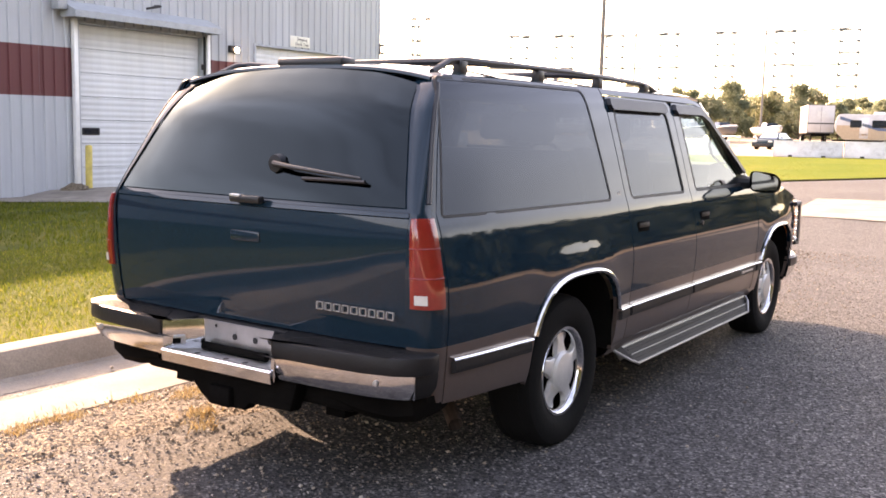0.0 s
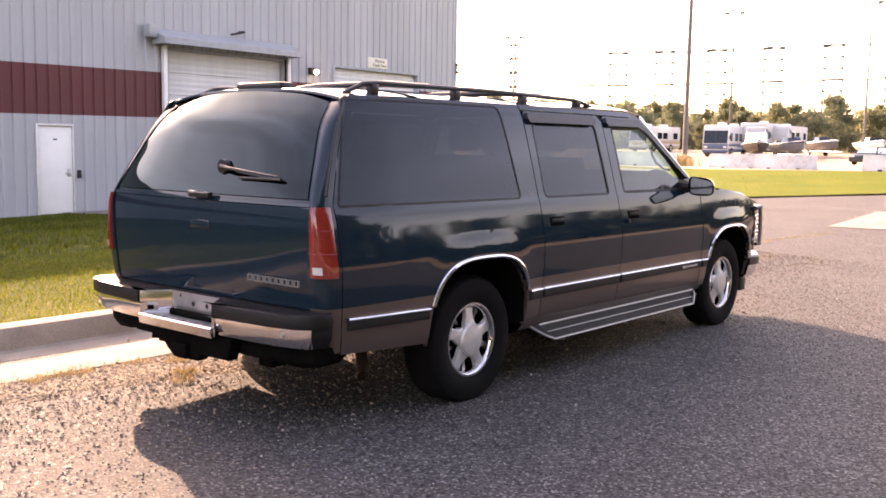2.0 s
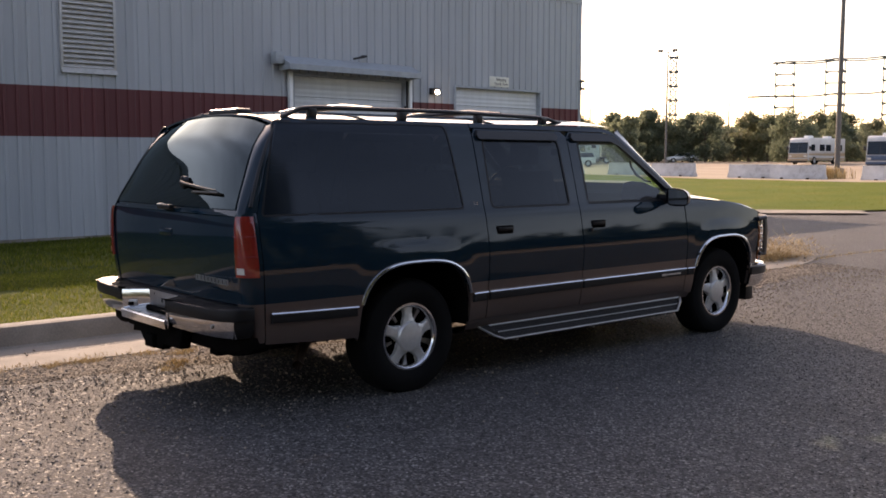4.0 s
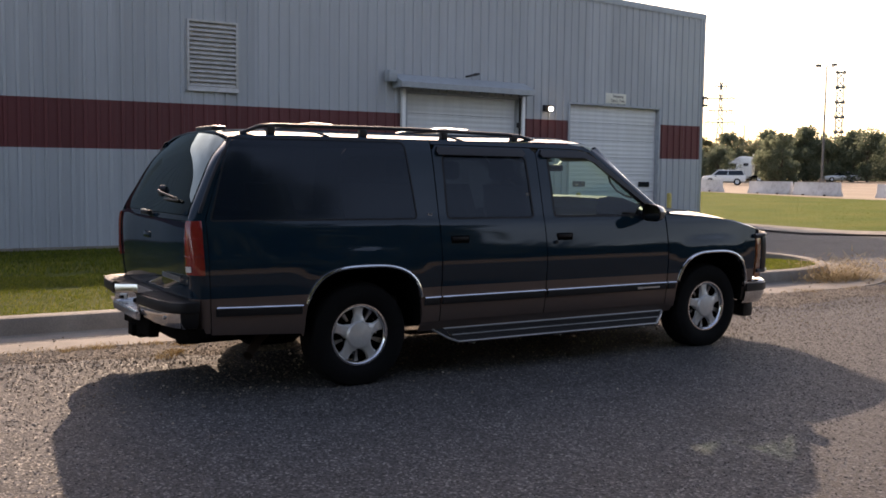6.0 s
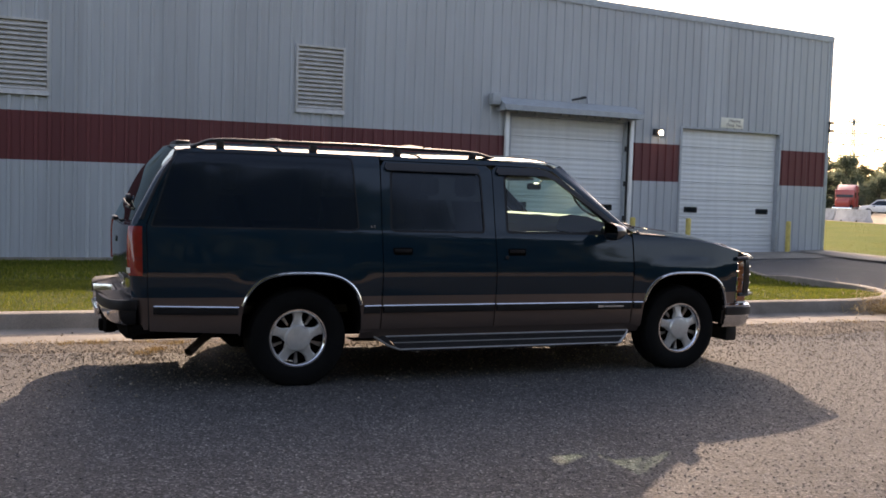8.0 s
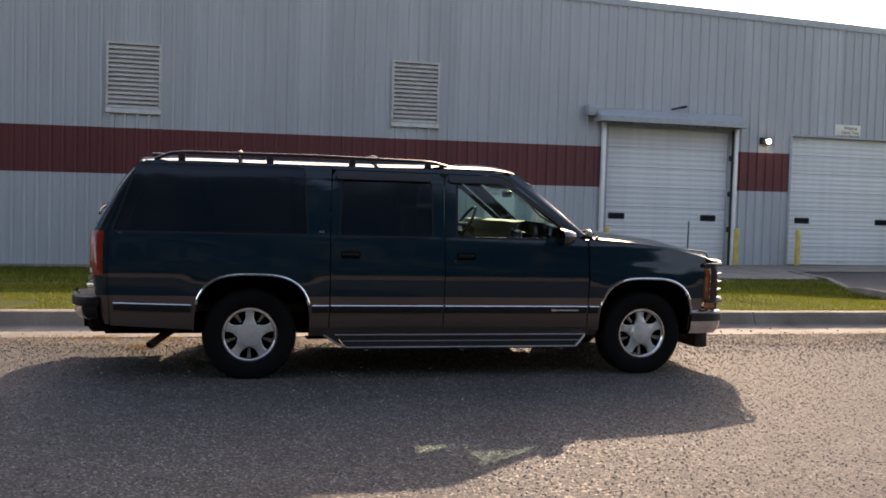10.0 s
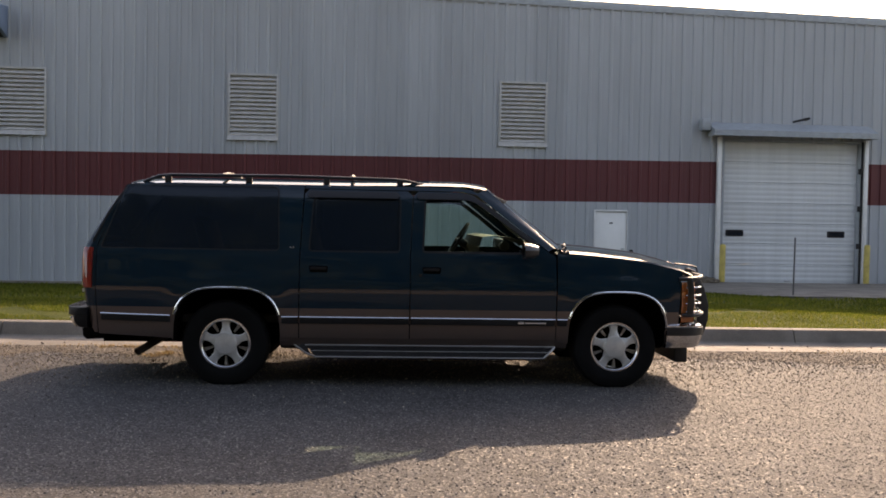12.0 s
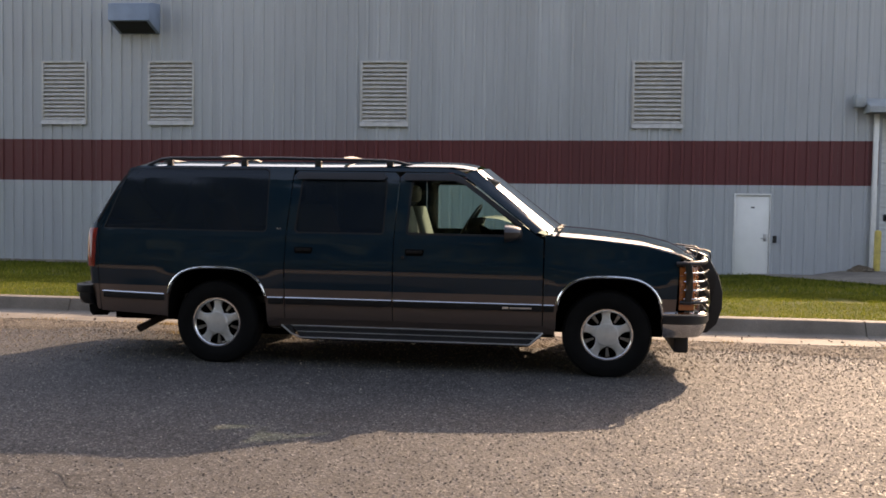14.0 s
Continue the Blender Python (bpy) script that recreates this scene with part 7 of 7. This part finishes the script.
for x, y, tall in ((-265.0, 271.0, 0.86), (-246.8, 267.1, 0.94), (-228.0, 263.9, 1.0)):
    p = thing("power_pylon", pose(x, y, 0.8, 0, 0, math.degrees(math.atan2(y - 2, x - 4)) - 90 + random.uniform(-4, 4)) @ Matrix.Diagonal((tall, tall, tall, 1)), "steel lattice power pylon beyond the trees", "pylon", "power pylons")
    o = new("lattice", tower_shape)
    o.parent = p
    for me, z in zip(arm_mesh, (32.4, 28.2, 24.0, 20.0)):
        o = new("cross_arm", me)
        o.parent, o.location = p, (0, 0, z)
# stacked line frames: two slim posts with six levels of arms
LINE = [(-197, 286), (-164.6, 302.7), (-150.8, 309.9), (-135.1, 317.1), (-118.2, 323.9), (-100.6, 329.9), (-82.5, 335.0), (-63.3, 339.7)]
LEVELS = [33.4 - 3.65 * k for k in range(6)]
RISE = [0.6, 0.4, 0.8, 1.2, 1.7, 2.2, 2.6, 3.0]
bm = bmesh.new()
tube(bm, [(0, 0, 0), (0, 0, 33.8)], [0.27, 0.20], 5)
post_mesh = mesh_of("post", bm, "pylon")
bm = bmesh.new()
tube(bm, [(-3.3, 0, 0.0), (3.3, 0, -0.15)], 0.24, 5)
for s_ in (-2.7, 2.7):
    tube(bm, [(s_ - 0.5, 0, 0.55), (s_ + 0.4, 0, -0.5)], 0.25, 5)
    tube(bm, [(s_ + 0.4, 0, -0.5), (s_ + 0.5, 0, 0.3)], 0.22, 5)
stack_arm = mesh_of("arm", bm, "cable_dark")
bm = bmesh.new()
for a, b, c in ((-1.0, 1.0, -2.4), (1.0, -1.0, -2.4), (-1.0, 1.0, -4.9), (1.0, -1.0, -4.9)):
    tube(bm, [(a, 0, c + 2.4), (b, 0, c)], 0.17, 4)
brace = mesh_of("brace", bm, "pylon")
for k, (x, y) in enumerate(LINE):
    p = thing("line_frame", pose(x, y, RISE[k], 0, 0, math.degrees(math.atan2(y - 1, x - 2)) - 90), "slim double post power line frame with stacked arms", "pylon", "power line frames")
    for s_ in ((-1.0, 1.0) if k == 0 else (-2.9, 2.9)):
        o = new("post", post_mesh)
        o.parent, o.location = p, (s_, 0, 0)
        o.scale.z = 1.0 if k else 1.09
    for z in LEVELS if k else [36.4 - 4.9 * i for i in range(7)]:
        o = new("arm", stack_arm)
        o.parent, o.location = p, (0, 0, z)
        o.scale = (1.0, 1.0, 1.0) if k else (0.50, 1.0, 1.5)
        if k == 0:
            o = new("brace", brace)
            o.parent, o.location = p, (0, 0, z)
bm = bmesh.new()
for z, r in ((LEVELS[0] + 0.55, 0.25), (LEVELS[0] - 0.1, 0.22), (LEVELS[3] + 0.2, 0.26)):
    for (x, y), (x2, y2), e, e2 in zip(LINE[1:], LINE[2:], RISE[1:], RISE[2:]):
        tube(bm, [(x + (x2 - x) * u, y + (y2 - y) * u, z + e + (e2 - e) * u - 0.5 * 4 * u * (1 - u)) for u in np.linspace(0, 1, 7)], r, 4, cap=False)
for x0, y0, z0, x1, y1 in ((-168.2, 301, 33.5, -164.6, 302.7), (-175, 297.4, LEVELS[3], -164.6, 302.7)):
    tube(bm, [(x0, y0, z0 + 0.4), (x1, y1, z0 + 0.5)], 0.32, 4)
solid("power_cables", bm, "cable_dark", "sagging overhead power cables", "cables", "stuff")


# ---- trees ----
def crown_points(rng, h, w, base):
    """Clump centres of an uneven crown."""
    out = []
    for i in range(46):
        z = base + (h - base) * (0.04 + 0.96 * rng.random())
        u = (z - base) / (h - base)
        r = w * (math.sin(math.pi * (0.16 + 0.80 * u)) ** 0.7) * rng.random() ** 0.45
        a = rng.uniform(0, 2 * math.pi)
        out.append((r * math.cos(a), r * math.sin(a), z, w * rng.uniform(0.20, 0.42)))
    return out


def leaf_quads(rng, clumps, per, size):
    v, f = [], []
    for cx, cy, cz, cr in clumps:
        for _ in range(per):
            d = Vector((rng.gauss(0, 1), rng.gauss(0, 1), rng.gauss(0, 0.8))).normalized() * cr * rng.random() ** 0.4
            p = Vector((cx, cy, cz)) + d
            a = Vector((rng.gauss(0, 1), rng.gauss(0, 1), rng.gauss(0, 1))).normalized() * size * rng.uniform(0.6, 1.3)
            b = a.orthogonal().normalized() * size * rng.uniform(0.35, 0.7)
            k = len(v)
            v += [p - a, p + b, p + a, p - b]
            f.append((k, k + 1, k + 2, k + 3))
    return v, f


def raw_mesh(name, v, f, mat):
    me = bpy.data.meshes.new(name)
    me.from_pydata([tuple(p) for p in v], [], f)
    me.materials.append(M[mat])
    return me


TREES = []
for k, (h, w, base, mat) in enumerate(((9.0, 3.6, 0.9, "leaf"), (8.0, 4.2, 0.5, "leaf"), (10.0, 3.4, 1.4, "leaf_dry"), (7.0, 4.0, 0.3, "leaf_dry"), (8.6, 3.1, 0.3, "leaf"))):
    rng = random.Random(40 + k)
    clumps = crown_points(rng, h, w, base)
    bm = bmesh.new()
    tube(bm, [(0, 0, -0.2), (0.1, 0.05, h * 0.35), (0.05, -0.1, h * 0.8)], [0.22, 0.16, 0.05], 8)
    for cx, cy, cz, cr in clumps[::2]:
        z0 = max(base * 0.7, cz - math.hypot(cx, cy) * 0.9)
        tube(bm, [(0.08, 0, z0), (cx * 0.5, cy * 0.5, (z0 + cz) / 2 + 0.1), (cx, cy, cz)], [0.075, 0.05, 0.02], 5)
    TREES.append((mesh_of("trunk", bm, "bark"), raw_mesh("crown", *leaf_quads(rng, clumps, 110, 0.24), mat)))
LABELS = ("leafy green tree at the edge of the lot", "broad green tree with a low crown", "tall yellowing tree with gaps in its crown", "low spreading yellow-green tree", "dense dark green tree leafed to the ground")


def tree(k, x, y, s, turn):
    t = thing("tree", at_ground(x, y, turn, 0.0) @ Matrix.Diagonal((s, s, s * random.uniform(0.92, 1.1), 1)), LABELS[k], "tree", "trees behind the lot")
    for nm, me in zip(("trunk", "crown"), TREES[k]):
        o = new(nm, me)
        o.parent = t


rng = random.Random(9)
for i in range(104):
    az = radians(-12 + 62 * (i + rng.uniform(-0.3, 0.3)) / 103)
    d = rng.uniform(132, 176)
    d = max(d, 132 + 18 * ease((math.degrees(az) - 20) / 20))
    tree(rng.choice((0, 1, 2, 3, 4, 0, 1)), 2 - d * math.sin(az), 1 + d * math.cos(az), rng.uniform(0.58, 0.81), rng.uniform(0, 360))
for az, d, s, k in ((17.3, 142, 1.12, 2), (18.2, 150, 1.05, 3), (13.9, 140, 1.08, 0), (13.2, 146, 1.1, 2), (30.8, 150, 1.12, 2), (30.2, 155, 1.0, 1), (37.4, 122, 0.96, 4), (38.0, 124, 0.92, 4), (43.9, 140, 1.36, 4), (42.7, 144, 1.22, 0), (23.3, 135, 0.98, 4), (22.4, 138, 0.92, 4), (40.9, 138, 0.95, 1)):
    tree(k, 2.5 - d * math.sin(radians(az)), 1 + d * math.cos(radians(az)), s * 0.66, az * 33)
# the woods behind
v, f = [], []
for i in range(420):
    az = radians(-25 + 90 * (i + rng.random()) / 420)
    d = rng.uniform(195, 260)
    x, y = -d * math.sin(az), d * math.cos(az)
    h = rng.uniform(6.8, 9.4)
    cl = [(x + rng.gauss(0, 2.6), y + rng.gauss(0, 2.6), rng.uniform(0.8, h), rng.uniform(1.0, 2.0)) for _ in range(12)]
    vv, ff = leaf_quads(rng, cl, 16, 0.55)
    k = len(v)
    v += vv
    f += [tuple(q + k for q in p) for p in ff]
# unseen nearer arcs, north-east round to south, added for the car to mirror
for i in range(150):
    az = radians(-70 - 115 * (i + rng.random()) / 150)
    d = rng.uniform(58, 78)
    x, y = -d * math.sin(az), d * math.cos(az)
    cl = [(x + rng.gauss(0, 2.4), y + rng.gauss(0, 2.4), rng.uniform(0.8, 8.0), rng.uniform(1.0, 2.0)) for _ in range(14)]
    vv, ff = leaf_quads(rng, cl, 14, 0.6)
    k = len(v)
    v += vv
    f += [tuple(q + k for q in p) for p in ff]
for i in range(60):
    az = radians(-28 - 44 * (i + rng.random()) / 60)
    d = rng.uniform(58, 74)
    x, y = -d * math.sin(az), d * math.cos(az)
    cl = [(x + rng.gauss(0, 2.4), y + rng.gauss(0, 2.4), rng.uniform(0.8, 6.5), rng.uniform(1.0, 2.0)) for _ in range(14)]
    vv, ff = leaf_quads(rng, cl, 14, 0.7)
    k = len(v)
    v += vv
    f += [tuple(q + k for q in p) for p in ff]
tagged(new("far_woods", raw_mesh("far_woods", v, f, "leaf")), "distant belt of hazy green woods, with unseen nearer arcs added for reflections", "woods", kind="stuff")
# tall unseen trees added across the road, behind the walk, for car flank reflections
v, f = [], []
for i in range(170):
    x, y = rng.uniform(25, 34), -34 + 132 * (i + rng.random()) / 170
    h = rng.uniform(20.0, 26.0) * (0.26 + 0.74 * ease((27 - y) / 16))
    cl = [(x + rng.gauss(0, 1.6), y + rng.gauss(0, 1.6), rng.uniform(0.6, h), rng.uniform(0.9, 1.7)) for _ in range(90)]
    vv, ff = leaf_quads(rng, cl, 13, 0.95)
    k = len(v)
    v += vv
    f += [tuple(q + k for q in p) for p in ff]
tagged(new("roadside_woods", raw_mesh("roadside_woods", v, f, "leaf_dark")), "tall dark green trees across the road, unseen, added for the car to mirror", "woods", kind="stuff")

# ---- grass, weeds and gravel ----
def blades(name, spots, height, width, mat, label, category, lean=0.5, seed=3):
    """Many bent blades of grass, one sheet of stuff."""
    g = np.random.default_rng(seed)
    n = len(spots)
    p = np.asarray(spots, float)
    a = g.uniform(0, 2 * np.pi, n)
    h = height * g.uniform(0.45, 1.25, n)
    l = lean * h * g.uniform(0.2, 1.3, n)
    w = width * g.uniform(0.6, 1.3, n)
    b = g.uniform(0, 2 * np.pi, n)
    dx, dy = np.cos(a), np.sin(a)
    sx, sy = np.cos(b) * w, np.sin(b) * w
    v = np.zeros((n, 5, 3))
    for k, (u, ws_) in enumerate(((0, 1), (0, -1), (0.6, -0.7), (0.6, 0.7), (1, 0))):
        v[:, k, 0] = p[:, 0] + dx * l * u**2 + sx * ws_
        v[:, k, 1] = p[:, 1] + dy * l * u**2 + sy * ws_
        v[:, k, 2] = p[:, 2] + h * (u - 0.15 * u**2 * (l / h))
    base = np.arange(n)[:, None] * 5
    quads = (base + np.array([0, 1, 2, 3])).tolist()
    tris = (base + np.array([3, 2, 4])).tolist()
    me = bpy.data.meshes.new(name)
    me.from_pydata(v.reshape(-1, 3).tolist(), [], quads + tris)
    me.materials.append(M[mat])
    return tagged(new(name, me), label, category, kind="stuff")


g = np.random.default_rng(5)


def lawn_spots(n, x0, x1, y0, y1):
    out = []
    xs_, ys__ = g.uniform(x0, x1, n), g.uniform(y0, y1, n)
    for x, y in zip(xs_, ys__):
        inside = x < kerb_x(y) - 0.15 if y < CY else (math.hypot(x - CX, y - CY) < CR - 0.16 or (x < CX and y < lerp_table([(-17.4, 20.2), (-14, 18.9), (-11.7, 17.5), (-9.5, 16.1), (-7.25, 15.25)], x) - 0.15 and not (y > 13.0 and x < lerp_table([(13.0, -21.0), (13.2, -19.0), (14.2, -16.0), (15.4, -14.1), (17.2, -13.8), (18.6, -13.9), (20.4, -17.2)], y))))
        if inside and noise.noise((x * 1.1, y * 1.1, 9)) > -0.42:
            out.append((x, y, lawn_z(x, y) - 0.004))
    return out


blades("lawn_grass", lawn_spots(165000, -9.2, -4.8, -5, 15.2), 0.034, 0.0034, "blade", "short mown lawn grass, green and straw coloured", "grass", 0.7)
blades("lawn_grass_far", lawn_spots(60000, -20.9, -9.2, -12, 15.1) + lawn_spots(16000, -17.3, -7.3, 15.0, 20.0), 0.075, 0.008, "blade", "mown lawn grass towards the building", "grass", 0.7, 4)
sp = []
while len(sp) < 45000:
    x, y = g.uniform(-46, 3), g.uniform(26.8, 52)
    e0 = lerp_table([(-46, 31), (-21.2, 28.95), (-17, 27.6), (-13.5, 26.6), (-9.8, 27.6), (-5, 33.5), (0, 40.5), (3, 45)], x)
    if e0 < y < lerp_table([(-46, 52.5), (-30, 48.8), (-20, 49.2), (-12, 51), (3, 58)], x) and not (x < -21 and y < 29.3):
        sp.append((x, y, ground_z(x, y) + 0.035))
blades("verge_grass", sp, 0.035, 0.006, "verge_blade", "dry sunlit verge grass", "grass", 0.6, 6)
sp = []
for _ in range(60):
    y = g.uniform(-3, 13.2)
    x = kerb_x(y) + 0.84 + g.normal(0, 0.05)
    for _ in range(int(g.uniform(6, 40))):
        sp.append((x + g.normal(0, 0.05), y + g.normal(0, 0.09), ground_z(x, y) + 0.004))
for cx, cy in ((-3.97, 4.05), (-3.9, 3.98), (-3.66, 3.84), (-3.62, 3.80), (-3.48, 3.70), (-4.06, 3.78), (-4.07, 3.39), (-4.11, 3.31), (-4.09, 3.11)):
    for _ in range(70):
        sp.append((cx + g.normal(0, 0.035), cy + g.normal(0, 0.05), ground_z(cx, cy) + 0.004))
for _ in range(420):
    y = g.uniform(13.4, 17.4)
    x = -4.2 + 0.28 * ((y - 14.8) / 2.4) ** 2 + g.normal(0, 0.04)
    sp.append((x, y, ground_z(x, y) + 0.004))
blades("gutter_weeds", sp, 0.036, 0.003, "straw", "dry straw weeds along the gutter edge", "weeds", 1.1, 7)
# dry brush round the pole and along the barriers
sp = []
for cx, cy, n_, s_ in ((-25.0, 55.4, 600, 0.7), (-24.2, 53.6, 200, 0.5)):
    for _ in range(n_):
        x, y = cx + g.normal(0, s_), cy + g.normal(0, s_ * 0.5)
        sp.append((x, y, ground_z(x, y) + 0.04))
blades("dry_brush", sp, 0.75, 0.02, "straw", "tall dry brush round the light pole", "brush", 0.5, 8)
# tumbleweed caught on the kerb nose
v, f = [], []
for i in range(3400):
    c = np.array([-4.70, 13.75, 0.07]) + np.array([0.38, 0.82, 0.22]) * g.normal(0, 0.55, 3)
    c[2] = max(0.03, abs(c[2]))
    a, e = g.uniform(0, 2 * np.pi), g.uniform(-0.3, 0.7)
    d = np.array([np.cos(a) * np.cos(e), np.sin(a) * np.cos(e), np.sin(e)]) * g.uniform(0.06, 0.20)
    s = np.array([-np.sin(a), np.cos(a), 0.0]) * 0.0045
    k = len(v)
    v += [c - s, c + s, c + d * 0.6 + s * 0.7 + [0, 0, -0.01], c + d * 0.6 - s * 0.7 + [0, 0, -0.01], c + d]
    f += [(k, k + 1, k + 2, k + 3), (k + 3, k + 2, k + 4)]
tagged(new("dry_tumbleweed", raw_mesh("dry_tumbleweed", v, f, "straw")), "heap of dry tumbleweed caught on the kerb nose", "tumbleweed", kind="stuff")


def stones(name, spots, label, seed=2, mat="stone"):
    """Loose chippings: small uneven lumps."""
    r = random.Random(seed)
    v, f = [], []
    base = [Vector(p) for p in ((1, 0, 0), (-1, 0, 0), (0, 1, 0), (0, -1, 0), (0, 0, 1), (0, 0, -1))]
    fs = ((0, 2, 4), (2, 1, 4), (1, 3, 4), (3, 0, 4), (2, 0, 5), (1, 2, 5), (3, 1, 5), (0, 3, 5))
    for x, y, z, s in spots:
        m = Euler((r.uniform(0, 6.3), r.uniform(0, 6.3), r.uniform(0, 6.3))).to_matrix()
        k = len(v)
        for p in base:
            q = m @ (p * s * r.uniform(0.65, 1.25))
            v.append((x + q.x, y + q.y, z + q.z * 0.7 + s * 0.35))
        f += [tuple(i + k for i in t) for t in fs]
    return tagged(new(name, raw_mesh(name, v, f, mat)), label, "gravel", kind="stuff")


sp = []
for _ in range(26000):
    y = g.uniform(-2.5, 13.6)
    x = kerb_x(y) + 0.80 + abs(g.normal(0, 0.85))
    sp.append((x, y, ground_z(x, y) + 0.004, 0.004 + 0.009 * g.random() ** 3))
for _ in range(160):
    y = g.uniform(-2, 13)
    x = kerb_x(y) + 0.2 + abs(g.normal(0, 0.8))
    sp.append((x, y, ground_z(x, y) + (0.012 if x < kerb_x(y) + 0.84 else 0.004), 0.010 + 0.010 * g.random()))
for x, y, s in ((-4.08, 13.51, 0.045), (-4.30, 13.95, 0.035), (-3.39, 13.04, 0.02), (-3.35, 13.18, 0.02)):
    sp.append((x, y, ground_z(x, y) + 0.003, s))
stones("loose_gravel", sp, "loose pale gravel and grit along the gutter")
sp = []
for _ in range(95000):
    x, y = g.uniform(-3.6, 4.2), g.uniform(0.2, 11.5)
    sp.append((x, y, ground_z(x, y) - 0.002, 0.0035 + 0.006 * g.random() ** 2))
stones("road_chippings", sp, "coarse stone chippings standing proud of the asphalt", 3, "chip")

# cracks in the asphalt: thin recessed-looking ragged seams of tar
cr = thing("asphalt_crack", Matrix(), "ragged dark crack in the asphalt", "crack", kind="structure")
for pts in ([(1.10, 4.2), (1.32, 4.70), (1.34, 4.85), (1.43, 5.0), (1.45, 5.17)], [(1.43, 5.0), (1.64, 5.16), (1.64, 5.33), (1.82, 5.52), (2.1, 5.9)], [(1.08, 8.35), (1.20, 8.53), (1.30, 8.64), (1.6, 8.8)]):
    bm = bmesh.new()
    rows = []
    for (x0, y0), (x1, y1) in zip(pts, pts[1:]):
        for u in np.linspace(0, 1, 14, endpoint=False):
            x, y = x0 + (x1 - x0) * u, y0 + (y1 - y0) * u
            o = 0.02 * noise.noise((x * 3, y * 3, 1)) + 0.03 * noise.noise((x * 11, y * 11, 1))
            w = 0.005 + 0.004 * noise.noise((x * 5, y * 5, 3))
            rows.append([(x + o - w, y + o, ground_z(x, y) + 0.004), (x + o + w, y + o, ground_z(x, y) + 0.004)])
    loft(bm, rows)
    part("crack_seam", bm, "dark", cr)
